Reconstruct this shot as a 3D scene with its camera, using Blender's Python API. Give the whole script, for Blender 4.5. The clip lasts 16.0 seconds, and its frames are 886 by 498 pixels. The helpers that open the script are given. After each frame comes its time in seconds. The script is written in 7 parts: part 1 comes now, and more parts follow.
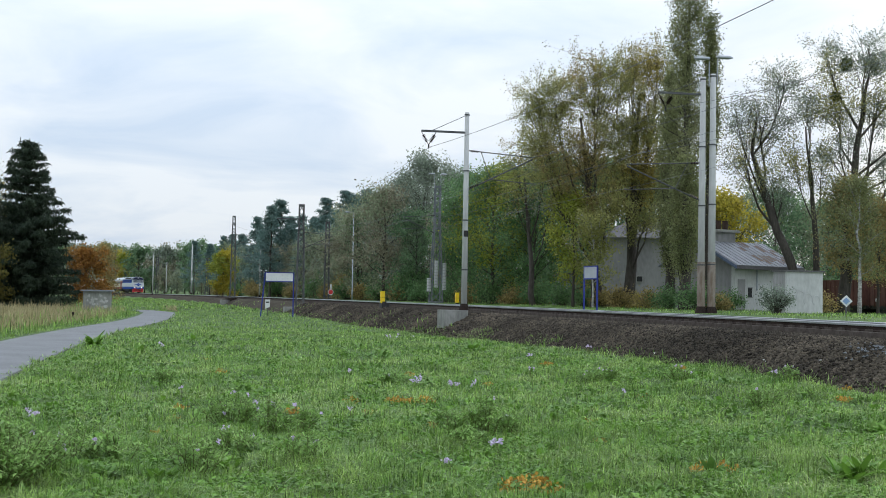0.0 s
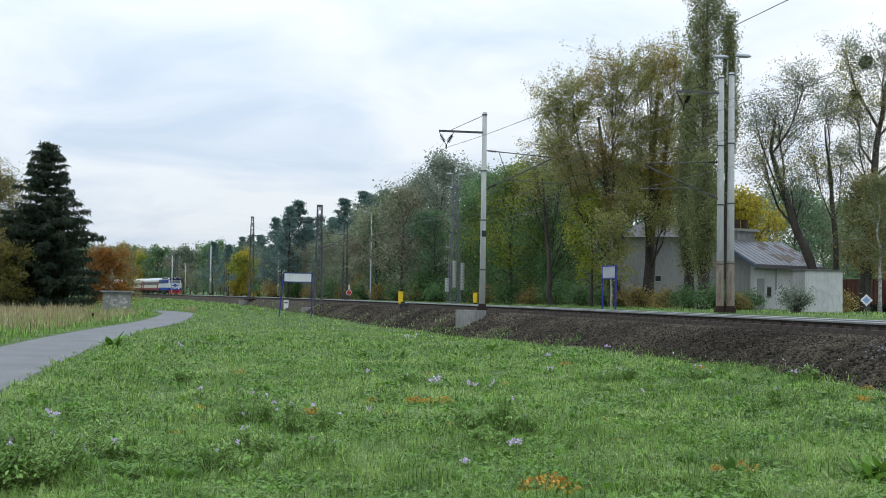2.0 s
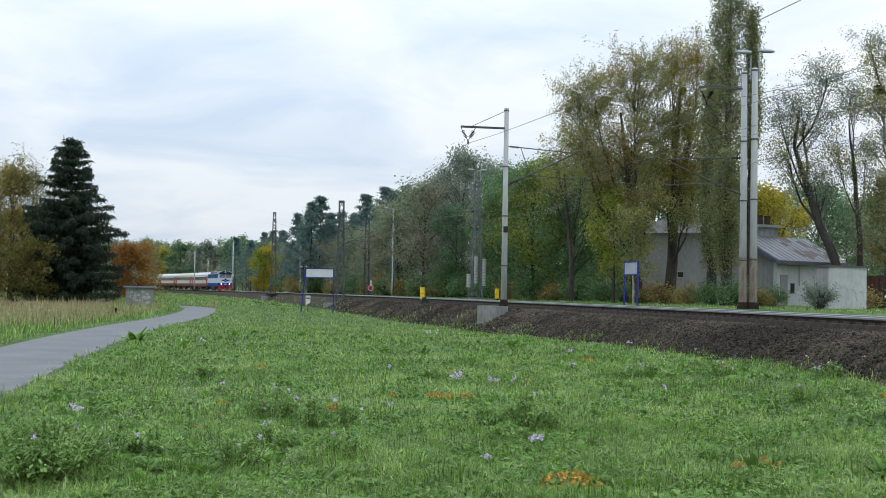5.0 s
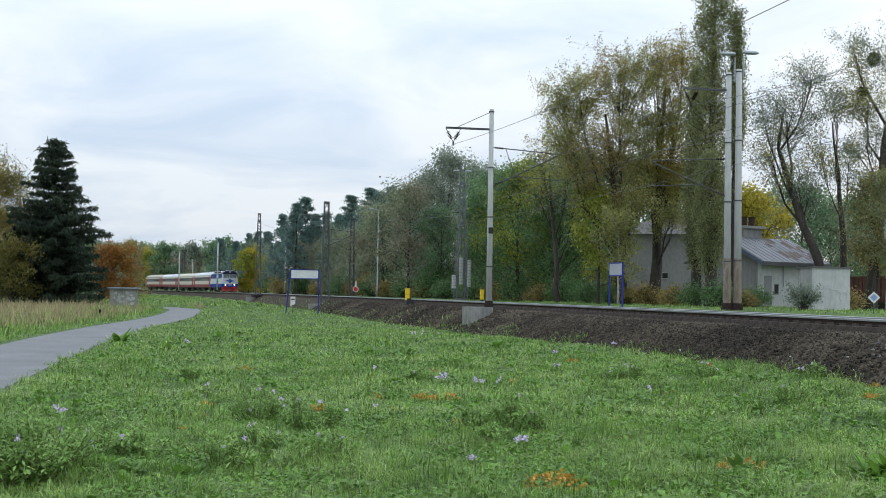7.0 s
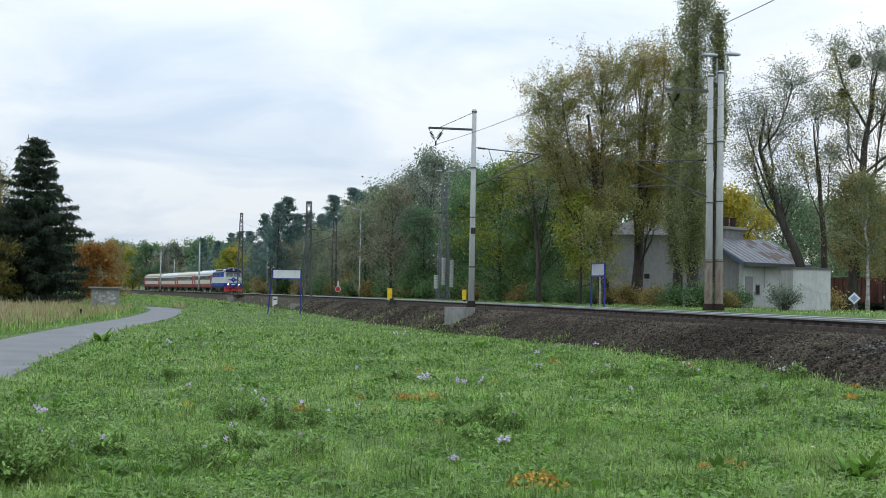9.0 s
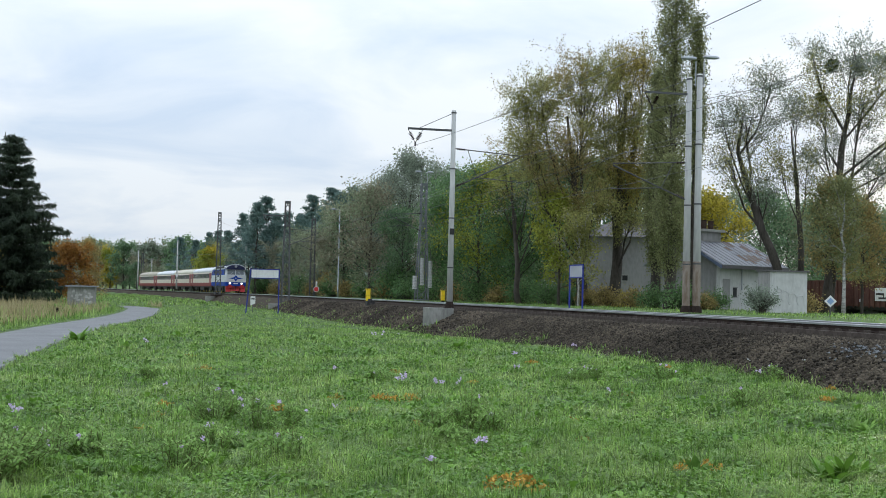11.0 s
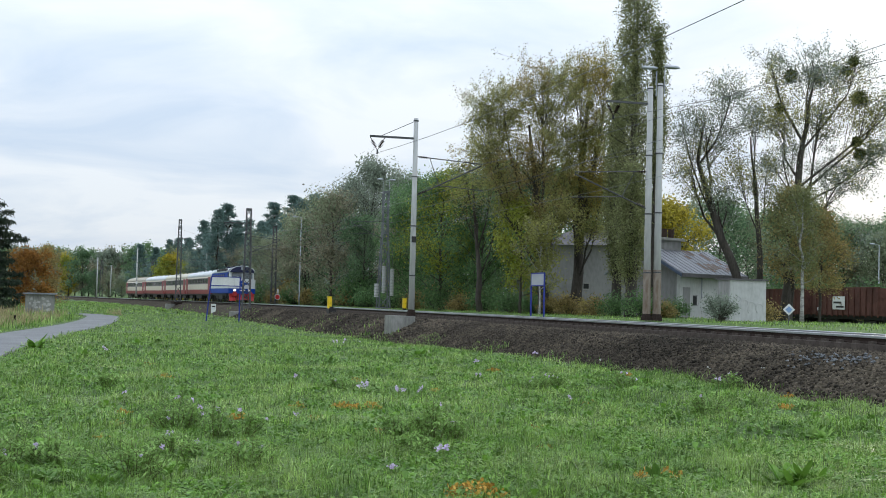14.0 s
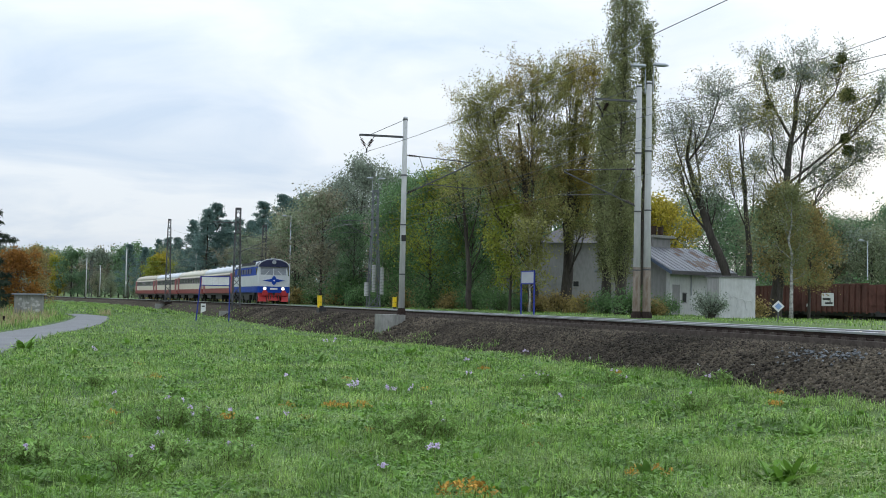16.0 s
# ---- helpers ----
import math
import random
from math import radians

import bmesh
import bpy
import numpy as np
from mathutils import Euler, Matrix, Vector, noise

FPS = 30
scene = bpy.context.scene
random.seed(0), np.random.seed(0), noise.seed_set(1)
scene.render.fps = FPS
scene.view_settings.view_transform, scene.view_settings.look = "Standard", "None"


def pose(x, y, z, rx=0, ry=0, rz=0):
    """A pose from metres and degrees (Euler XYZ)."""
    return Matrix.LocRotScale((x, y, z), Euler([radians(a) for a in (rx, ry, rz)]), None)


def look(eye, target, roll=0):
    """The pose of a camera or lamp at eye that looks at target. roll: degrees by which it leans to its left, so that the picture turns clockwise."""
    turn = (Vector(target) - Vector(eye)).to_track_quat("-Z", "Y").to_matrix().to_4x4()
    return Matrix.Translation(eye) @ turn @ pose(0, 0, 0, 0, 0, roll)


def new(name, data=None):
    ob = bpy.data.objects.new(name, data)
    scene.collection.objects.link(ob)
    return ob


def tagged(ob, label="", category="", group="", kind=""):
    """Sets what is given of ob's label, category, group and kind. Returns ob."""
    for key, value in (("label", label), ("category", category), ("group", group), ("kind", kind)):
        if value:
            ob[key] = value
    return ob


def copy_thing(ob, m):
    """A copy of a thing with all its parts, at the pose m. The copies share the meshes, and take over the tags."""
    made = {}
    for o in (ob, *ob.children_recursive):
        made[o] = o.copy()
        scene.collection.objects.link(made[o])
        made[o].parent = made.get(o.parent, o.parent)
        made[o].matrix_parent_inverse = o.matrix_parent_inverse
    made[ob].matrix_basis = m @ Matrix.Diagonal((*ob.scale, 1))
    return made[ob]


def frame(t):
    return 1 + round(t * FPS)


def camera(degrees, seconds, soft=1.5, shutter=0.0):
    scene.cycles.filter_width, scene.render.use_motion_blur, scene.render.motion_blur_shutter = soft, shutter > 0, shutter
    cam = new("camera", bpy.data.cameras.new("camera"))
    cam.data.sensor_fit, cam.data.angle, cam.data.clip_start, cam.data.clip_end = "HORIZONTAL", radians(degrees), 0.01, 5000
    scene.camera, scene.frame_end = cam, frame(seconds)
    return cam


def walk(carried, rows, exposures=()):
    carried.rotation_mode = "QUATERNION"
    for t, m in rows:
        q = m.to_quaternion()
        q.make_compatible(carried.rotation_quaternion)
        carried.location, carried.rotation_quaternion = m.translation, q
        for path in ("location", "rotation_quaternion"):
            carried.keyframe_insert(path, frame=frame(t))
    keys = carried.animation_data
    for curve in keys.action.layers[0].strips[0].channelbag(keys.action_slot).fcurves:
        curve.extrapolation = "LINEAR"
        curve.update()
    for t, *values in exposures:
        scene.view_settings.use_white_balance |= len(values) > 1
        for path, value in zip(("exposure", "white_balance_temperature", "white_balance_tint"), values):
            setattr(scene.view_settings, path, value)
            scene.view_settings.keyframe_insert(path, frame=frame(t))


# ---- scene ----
EYE = 1.75
cam = camera(39.23, 16.0, soft=0.9)
# seconds, yaw, pitch, roll of a hand-steadied camera that only turns
ROWS = [
    (0, -0.00, 2.10, 1.00),
    (0.5, -0.00, 2.17, 1.18),
    (1, 0.24, 2.14, 1.15),
    (1.5, 0.47, 2.15, 1.23),
    (2, 0.83, 2.09, 0.85),
    (2.5, 1.30, 1.99, 1.05),
    (3, 1.74, 1.85, 0.97),
    (3.5, 1.92, 1.70, 0.88),
    (6, 1.64, 1.98, 1.02),
    (6.5, 1.40, 1.97, 0.95),
    (7, 1.14, 1.94, 0.92),
    (7.5, 0.97, 1.92, 1.04),
    (8, 0.82, 1.88, 1.10),
    (8.5, 0.63, 1.92, 1.01),
    (9, 0.33, 1.96, 1.02),
    (11.5, -1.01, 2.05, 1.45),
    (12, -1.47, 2.17, 1.50),
    (12.5, -1.92, 2.31, 1.43),
    (13, -2.23, 2.40, 1.53),
    (13.5, -2.35, 2.44, 1.44),
    (14, -2.40, 2.42, 1.42),
    (14.5, -2.50, 2.38, 1.22),
    (15, -2.65, 2.33, 1.09),
    (15.5, -2.81, 2.30, 1.23),
    (16, -2.87, 2.36, 1.13),
]
walk(cam, [(t, pose(0, 0, EYE, 90 + p, 0, yaw) @ pose(0, 0, 0, 0, 0, r)) for t, yaw, p, r in ROWS])

# ---- world and light: an overcast autumn sky, brighter overhead, low sun behind thin cloud ----
SUN_EL, SUN_AZ = 9.0, 27.0
world = bpy.data.worlds.new("world")
scene.world = world
world.use_nodes = True
wt = world.node_tree
wt.nodes.clear()


def wnode(kind, **kw):
    n = wt.nodes.new(kind)
    for k, v in kw.items():
        n.inputs[k].default_value = v
    return n


def wlink(a, b):
    wt.links.new(a, b)


coord = wnode("ShaderNodeTexCoord")
sky = wnode("ShaderNodeTexSky")
sky.sky_type, sky.sun_disc, sky.sun_elevation, sky.sun_rotation = "NISHITA", False, radians(SUN_EL), radians(SUN_AZ)
skyscale = wnode("ShaderNodeVectorMath")
skyscale.operation = "SCALE"
skyscale.inputs[3].default_value = 0.12
wlink(sky.outputs[0], skyscale.inputs[0])
sep = wnode("ShaderNodeSeparateXYZ")
wlink(coord.outputs["Generated"], sep.inputs[0])
# overcast dome: luminance grows towards the zenith
dome = wnode("ShaderNodeMapRange")
dome.inputs[1].default_value, dome.inputs[2].default_value = 0.0, 1.0
dome.inputs[3].default_value, dome.inputs[4].default_value = 0.78, 2.0
wlink(sep.outputs[2], dome.inputs[0])
# cloud layers, flattened towards the horizon
up = wnode("ShaderNodeMath")
up.operation = "ADD"
up.inputs[1].default_value = 0.16
wlink(sep.outputs[2], up.inputs[0])
flat = wnode("ShaderNodeVectorMath")
flat.operation = "DIVIDE"
comb = wnode("ShaderNodeCombineXYZ")
for i in range(3):
    wlink(up.outputs[0], comb.inputs[i])
wlink(coord.outputs["Generated"], flat.inputs[0])
wlink(comb.outputs[0], flat.inputs[1])
cl = wnode("ShaderNodeTexNoise", Scale=1.5, Detail=7.0, Roughness=0.52, Distortion=0.5)
wlink(flat.outputs[0], cl.inputs["Vector"])
ramp = wnode("ShaderNodeValToRGB")
ramp.color_ramp.elements[0].position, ramp.color_ramp.elements[0].color = 0.34, (0.68, 0.82, 1.01, 1)
ramp.color_ramp.elements[1].position, ramp.color_ramp.elements[1].color = 0.62, (0.95, 1.03, 1.12, 1)
wlink(cl.outputs[0], ramp.inputs[0])
cloud = wnode("ShaderNodeVectorMath")
cloud.operation = "SCALE"
wlink(ramp.outputs[0], cloud.inputs[0])
wlink(dome.outputs[0], cloud.inputs[3])
mixsky = wnode("ShaderNodeMix")
mixsky.data_type = "RGBA"
mixsky.inputs[0].default_value = 0.95
wlink(skyscale.outputs[0], mixsky.inputs[6])
wlink(cloud.outputs[0], mixsky.inputs[7])
bg = wnode("ShaderNodeBackground", Strength=1.0)
wlink(mixsky.outputs[2], bg.inputs[0])
out = wnode("ShaderNodeOutputWorld")
wlink(bg.outputs[0], out.inputs[0])
sun = new("sun", bpy.data.lights.new("sun", "SUN"))
sun.data.energy, sun.data.angle, sun.data.color = 0.5, radians(14), (1.0, 0.9, 0.76)
sun.matrix_world = look((0, 0, 0), (-math.sin(radians(SUN_AZ)), -math.cos(radians(SUN_AZ)), -math.tan(radians(SUN_EL))))


# ---- materials ----
def mat(name, a, b, scale=4.0, rough=0.7, metal=0.0, bump=0.0, bscale=None, island=0.0, thin=0.0, fine=None, stretch=(1, 1, 1), spec=0.3):
    """Two colours by large and fine noise, with relief; island: brightness spread from piece to piece; thin: light let through."""
    m = bpy.data.materials.new(name)
    m.use_nodes = True
    t = m.node_tree
    p = t.nodes["Principled BSDF"]
    p.inputs["Roughness"].default_value, p.inputs["Metallic"].default_value = rough, metal
    p.inputs["Specular IOR Level"].default_value = spec
    geo = t.nodes.new("ShaderNodeTexCoord")
    mp = t.nodes.new("ShaderNodeMapping")
    mp.inputs["Scale"].default_value = stretch
    t.links.new(geo.outputs["Object"], mp.inputs[0])
    n1 = t.nodes.new("ShaderNodeTexNoise")
    n1.inputs["Scale"].default_value, n1.inputs["Detail"].default_value = scale, 6
    n2 = t.nodes.new("ShaderNodeTexNoise")
    n2.inputs["Scale"].default_value, n2.inputs["Detail"].default_value = fine or scale * 9, 4
    for n in (n1, n2):
        t.links.new(mp.outputs[0], n.inputs["Vector"])
    add = t.nodes.new("ShaderNodeMath")
    add.operation = "MULTIPLY_ADD"
    add.inputs[1].default_value = 0.45
    t.links.new(n2.outputs[0], add.inputs[0])
    sc = t.nodes.new("ShaderNodeMath")
    sc.operation = "MULTIPLY"
    sc.inputs[1].default_value = 0.55
    t.links.new(n1.outputs[0], sc.inputs[0])
    t.links.new(sc.outputs[0], add.inputs[2])
    r = t.nodes.new("ShaderNodeValToRGB")
    r.color_ramp.elements[0].position, r.color_ramp.elements[0].color = 0.38, (*a, 1)
    r.color_ramp.elements[1].position, r.color_ramp.elements[1].color = 0.62, (*b, 1)
    t.links.new(add.outputs[0], r.inputs[0])
    col = r.outputs[0]
    if island:
        g = t.nodes.new("ShaderNodeNewGeometry")
        rng = t.nodes.new("ShaderNodeMapRange")
        rng.inputs[3].default_value, rng.inputs[4].default_value = 1 - island, 1 + island
        t.links.new(g.outputs["Random Per Island"], rng.inputs[0])
        s = t.nodes.new("ShaderNodeVectorMath")
        s.operation = "SCALE"
        t.links.new(col, s.inputs[0])
        t.links.new(rng.outputs[0], s.inputs[3])
        col = s.outputs[0]
    t.links.new(col, p.inputs["Base Color"])
    if bump:
        n3 = t.nodes.new("ShaderNodeTexNoise")
        n3.inputs["Scale"].default_value, n3.inputs["Detail"].default_value = bscale or scale * 6, 5
        t.links.new(mp.outputs[0], n3.inputs["Vector"])
        bp = t.nodes.new("ShaderNodeBump")
        bp.inputs["Strength"].default_value, bp.inputs["Distance"].default_value = bump, 0.05
        t.links.new(n3.outputs[0], bp.inputs["Height"])
        t.links.new(bp.outputs[0], p.inputs["Normal"])
    if thin:
        tr = t.nodes.new("ShaderNodeBsdfTranslucent")
        t.links.new(col, tr.inputs[0])
        mx = t.nodes.new("ShaderNodeMixShader")
        mx.inputs[0].default_value = thin
        t.links.new(p.outputs[0], mx.inputs[1])
        t.links.new(tr.outputs[0], mx.inputs[2])
        t.links.new(mx.outputs[0], t.nodes["Material Output"].inputs[0])
    return m


def leafmat(name, a, b):
    return mat(name, a, b, scale=0.35, fine=2.2, rough=0.55, island=0.4, thin=0.55, spec=0.25)


def glow(name, colour, power):
    m = bpy.data.materials.new(name)
    m.use_nodes = True
    p = m.node_tree.nodes["Principled BSDF"]
    p.inputs["Base Color"].default_value = (*colour, 1)
    p.inputs["Emission Color"].default_value, p.inputs["Emission Strength"].default_value = (*colour, 1), power
    return m


# turf darkened so that gaps between the blades look like shade
SOIL = mat("meadow_turf", (0.042, 0.082, 0.019), (0.105, 0.165, 0.044), scale=0.35, fine=5, rough=0.9, bump=0.8, bscale=14)
GRASS = mat("grass", (0.125, 0.235, 0.036), (0.325, 0.46, 0.125), scale=0.3, fine=1.6, rough=0.4, island=0.75, thin=0.35)
GRASS_DARK = mat("deep_green_grass", (0.085, 0.185, 0.026), (0.2, 0.345, 0.065), scale=0.3, fine=1.6, rough=0.45, island=0.6, thin=0.35)
# pale blades: the glint of wet grass is put into their colour
GRASS_PALE = mat("glint_pale_grass", (0.2, 0.315, 0.07), (0.37, 0.48, 0.16), scale=0.3, fine=1.6, rough=0.3, island=0.55, thin=0.35, spec=0.5)
DRYGRASS = mat("dry_grass", (0.3, 0.25, 0.12), (0.45, 0.38, 0.22), scale=0.3, fine=1.5, rough=0.8, island=0.35, thin=0.25)
ASPHALT = mat("path_asphalt", (0.14, 0.141, 0.143), (0.195, 0.196, 0.198), scale=0.6, fine=20, rough=0.75, bump=0.2, bscale=60)
BALLAST = mat("ballast", (0.034, 0.028, 0.021), (0.085, 0.072, 0.053), scale=0.5, fine=9, rough=0.95, bump=1.0, bscale=9, spec=0.05)
STONE = mat("ballast_stone", (0.03, 0.025, 0.019), (0.095, 0.078, 0.058), scale=0.25, fine=3, rough=0.9, island=0.8, spec=0.1)
RAILSIDE = mat("rusty_rail", (0.022, 0.016, 0.014), (0.045, 0.033, 0.027), scale=3, rough=0.9, spec=0.06)
RAILTOP = mat("polished_rail_head", (0.32, 0.33, 0.35), (0.42, 0.43, 0.45), scale=3, rough=0.3, metal=1.0)
SLEEPER = mat("concrete_sleeper", (0.07, 0.058, 0.05), (0.13, 0.11, 0.095), scale=2, rough=0.95, bump=0.3, spec=0.05)
CONCRETE = mat("weathered_concrete", (0.3, 0.295, 0.27), (0.46, 0.45, 0.42), scale=0.8, fine=14, rough=0.88, bump=0.25, stretch=(1, 1, 0.35))
POLE = mat("spun_concrete_pole", (0.4, 0.4, 0.39), (0.52, 0.52, 0.5), scale=0.8, fine=10, rough=0.8, bump=0.1, stretch=(1, 1, 0.2))
STEEL = mat("weathered_steel", (0.07, 0.072, 0.075), (0.14, 0.14, 0.14), scale=2, rough=0.65, metal=0.3)
MASTGREY = mat("grey_painted_steel", (0.13, 0.142, 0.15), (0.2, 0.212, 0.22), scale=2, rough=0.6, metal=0.2)
GALV = mat("galvanised_steel", (0.3, 0.32, 0.34), (0.42, 0.44, 0.46), scale=2, rough=0.5, metal=0.5)
WIRE = mat("oxidised_wire", (0.16, 0.165, 0.17), (0.24, 0.245, 0.25), scale=2, rough=0.6, metal=0.3)
INSUL = mat("brown_porcelain", (0.035, 0.02, 0.018), (0.06, 0.035, 0.03), scale=4, rough=0.25)
BLUE = mat("blue_sign_paint", (0.02, 0.03, 0.2), (0.03, 0.05, 0.28), scale=2, rough=0.5)
FOUND = mat("stained_foundation_concrete", (0.17, 0.17, 0.155), (0.3, 0.295, 0.27), scale=1.2, fine=10, rough=0.9, bump=0.3, stretch=(1, 1, 0.4))
PANEL = mat("greyed_sign_panel", (0.33, 0.36, 0.38), (0.42, 0.44, 0.45), scale=1.2, rough=0.6)
WHITE = mat("white_sign_paint", (0.62, 0.62, 0.6), (0.74, 0.74, 0.72), scale=1.2, rough=0.6)
YELLOW = mat("yellow_paint", (0.75, 0.5, 0.01), (0.85, 0.6, 0.03), scale=3, rough=0.5)
RED = mat("red_paint", (0.5, 0.03, 0.03), (0.62, 0.05, 0.045), scale=3, rough=0.5)
BLACK = mat("black_iron", (0.015, 0.015, 0.015), (0.04, 0.037, 0.035), scale=3, rough=0.6)
RENDERW = mat("stained_white_render", (0.42, 0.42, 0.4), (0.57, 0.57, 0.55), scale=0.5, fine=6, rough=0.9, bump=0.15, stretch=(1, 1, 0.4))
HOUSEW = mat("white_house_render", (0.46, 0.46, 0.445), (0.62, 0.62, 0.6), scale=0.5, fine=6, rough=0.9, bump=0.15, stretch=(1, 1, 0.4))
STAINED = mat("rust_stained_concrete", (0.16, 0.115, 0.08), (0.3, 0.26, 0.22), scale=1.5, fine=10, rough=0.9, stretch=(1, 1, 0.3))
# albedo lowered to hold the shade on the grey building and house gable
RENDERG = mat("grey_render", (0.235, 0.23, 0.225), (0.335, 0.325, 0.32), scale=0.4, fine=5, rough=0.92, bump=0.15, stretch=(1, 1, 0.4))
ROOF = mat("worn_sheet_roof", (0.3, 0.31, 0.33), (0.2, 0.21, 0.23), scale=0.6, fine=5, rough=0.5, metal=0.2)
RUSTROOF = mat("rust_stained_sheet", (0.13, 0.075, 0.05), (0.2, 0.15, 0.12), scale=0.9, fine=4, rough=0.7)
DARKROOF = mat("dark_roof", (0.09, 0.085, 0.09), (0.14, 0.13, 0.13), scale=1, rough=0.7)
VOID = mat("dark_interior", (0.02, 0.02, 0.022), (0.035, 0.035, 0.035), scale=2, rough=0.6)
POT = mat("dark_brown_clay", (0.05, 0.032, 0.025), (0.085, 0.055, 0.045), scale=3, rough=0.85)
BARK = mat("tree_bark", (0.045, 0.038, 0.032), (0.1, 0.088, 0.075), scale=2, fine=12, rough=0.95, bump=0.5, stretch=(1, 1, 0.25))
BIRCH = mat("birch_bark", (0.55, 0.54, 0.5), (0.14, 0.13, 0.12), scale=3, rough=0.85, stretch=(1, 1, 2.5))


# ---- mesh tools ----
class Mesh:
    """Collects points and faces of one mesh."""

    def __init__(self):
        self.v, self.f, self.m, self.cur = [], [], [], 0

    def add(self, verts, faces, m=None):
        o = len(self.v)
        self.v += [tuple(p) for p in verts]
        self.f += [tuple(o + i for i in f) for f in faces]
        self.m += [self.cur] * len(faces)
        return self

    def box(self, x0, y0, z0, x1, y1, z1, tf=None, ch=0.0):
        c = min(ch, abs(x1 - x0) / 3, abs(y1 - y0) / 3)
        ring = [(x0 + c, y0), (x1 - c, y0), (x1, y0 + c), (x1, y1 - c), (x1 - c, y1), (x0 + c, y1), (x0, y1 - c), (x0, y0 + c)] if c else [(x0, y0), (x1, y0), (x1, y1), (x0, y1)]
        n = len(ring)
        v = [(x, y, z0) for x, y in ring] + [(x, y, z1) for x, y in ring]
        if tf:
            v = [tf @ Vector(p) for p in v]
        return self.add(v, [tuple(range(n - 1, -1, -1)), tuple(range(n, 2 * n))] + [(i, (i + 1) % n, n + (i + 1) % n, n + i) for i in range(n)])

    def tube(self, pts, radii, sides=6, caps=True):
        pts = [Vector(p) for p in pts]
        if not hasattr(radii, "__len__"):
            radii = [radii] * len(pts)
        v, f = [], []
        for i, p in enumerate(pts):
            d = (pts[min(i + 1, len(pts) - 1)] - pts[max(i - 1, 0)]).normalized()
            a = d.orthogonal().normalized() if abs(d.z) > 0.95 else d.cross(Vector((0, 0, 1))).normalized()
            b = d.cross(a)
            v += [p + radii[i] * (math.cos(6.28319 * k / sides) * a + math.sin(6.28319 * k / sides) * b) for k in range(sides)]
        for i in range(len(pts) - 1):
            for k in range(sides):
                q = (k + 1) % sides
                f.append((i * sides + k, i * sides + q, (i + 1) * sides + q, (i + 1) * sides + k))
        if caps:
            f += [tuple(range(sides - 1, -1, -1)), tuple(len(v) - sides + k for k in range(sides))]
        return self.add(v, f)

    def prism(self, ring, axis_from, axis_to):
        """Ring of (y, z) swept along x."""
        n = len(ring)
        v = [(axis_from, y, z) for y, z in ring] + [(axis_to, y, z) for y, z in ring]
        return self.add(v, [tuple(range(n - 1, -1, -1)), tuple(range(n, 2 * n))] + [(i, (i + 1) % n, n + (i + 1) % n, n + i) for i in range(n)])

    def data(self, name, mats, smooth=False):
        me = bpy.data.meshes.new(name)
        me.from_pydata(self.v, [], self.f)
        for m in mats if isinstance(mats, (list, tuple)) else [mats]:
            me.materials.append(m)
        if self.cur:
            me.polygons.foreach_set("material_index", self.m)
        if smooth:
            me.polygons.foreach_set("use_smooth", [True] * len(me.polygons))
        me.update()
        bm = bmesh.new()
        bm.from_mesh(me)
        bmesh.ops.recalc_face_normals(bm, faces=bm.faces)
        bm.to_mesh(me)
        bm.free()
        return me


def part(name, mesh, material, parent, label="", smooth=False):
    ob = new(name, mesh.data(name, material, smooth) if isinstance(mesh, Mesh) else mesh)
    ob.parent = parent
    return tagged(ob, label)


def thing(name, m, label, category, group="", kind=""):
    ob = new(name)
    ob.empty_display_size = 0.3
    ob.matrix_basis = m
    return tagged(ob, label, category, group, kind)


def solid(name, mesh, material, m, label, category, group="", kind="", smooth=False):
    ob = new(name, mesh.data(name, material, smooth))
    ob.matrix_basis = m
    return tagged(ob, label, category, group, kind)


# ---- the railway line: a slow curve, given by its heading along the way ----
S = np.arange(-460, 240, 1.0)
HEAD = np.radians(14.5 - 0.033 * S + np.where(S < 0, 0.00004 * S * S, 0))
LX, LY = np.cumsum(np.sin(HEAD)), -np.cumsum(np.cos(HEAD))
I0 = int(np.argmin(abs(S)))
LX, LY = LX - LX[I0] - 10.2, LY - LY[I0] + 116.5
RAILZ = np.clip(1.09 + 0.002 * S, 0.75, 1.27)


def line(s, n=0.0):
    """Place on the line, s along it, n metres to the meadow side of the near track; rail-top height and heading."""
    h = float(np.interp(s, S, HEAD))
    return float(np.interp(s, S, LX)) - n * math.cos(h), float(np.interp(s, S, LY)) - n * math.sin(h), float(np.interp(s, S, RAILZ)), h


def at_line(s, n, dz=0.0, turn=0.0):
    x, y, z, h = line(s, n)
    return pose(x, y, z + dz, 0, 0, math.degrees(h) - 90 + turn)


def offsets(x, y):
    """For arrays of places: s and n of the nearest point of the line."""
    x, y = np.asarray(x, float), np.asarray(y, float)
    s, n = np.zeros(x.shape), np.zeros(x.shape)
    sl, flat_x, flat_y = slice(0, len(S), 4), x.ravel(), y.ravel()
    for c in range(0, flat_x.size, 20000):
        px, py = flat_x[c:c + 20000, None], flat_y[c:c + 20000, None]
        k = np.argmin((px - LX[sl]) ** 2 + (py - LY[sl]) ** 2, axis=1) * 4
        s.ravel()[c:c + 20000] = S[k]
        n.ravel()[c:c + 20000] = -(px[:, 0] - LX[k]) * np.cos(HEAD[k]) - (py[:, 0] - LY[k]) * np.sin(HEAD[k])
    return s, n


def smooth(a, b, v):
    t = np.clip((v - a) / (b - a), 0, 1)
    return t * t * (3 - 2 * t)


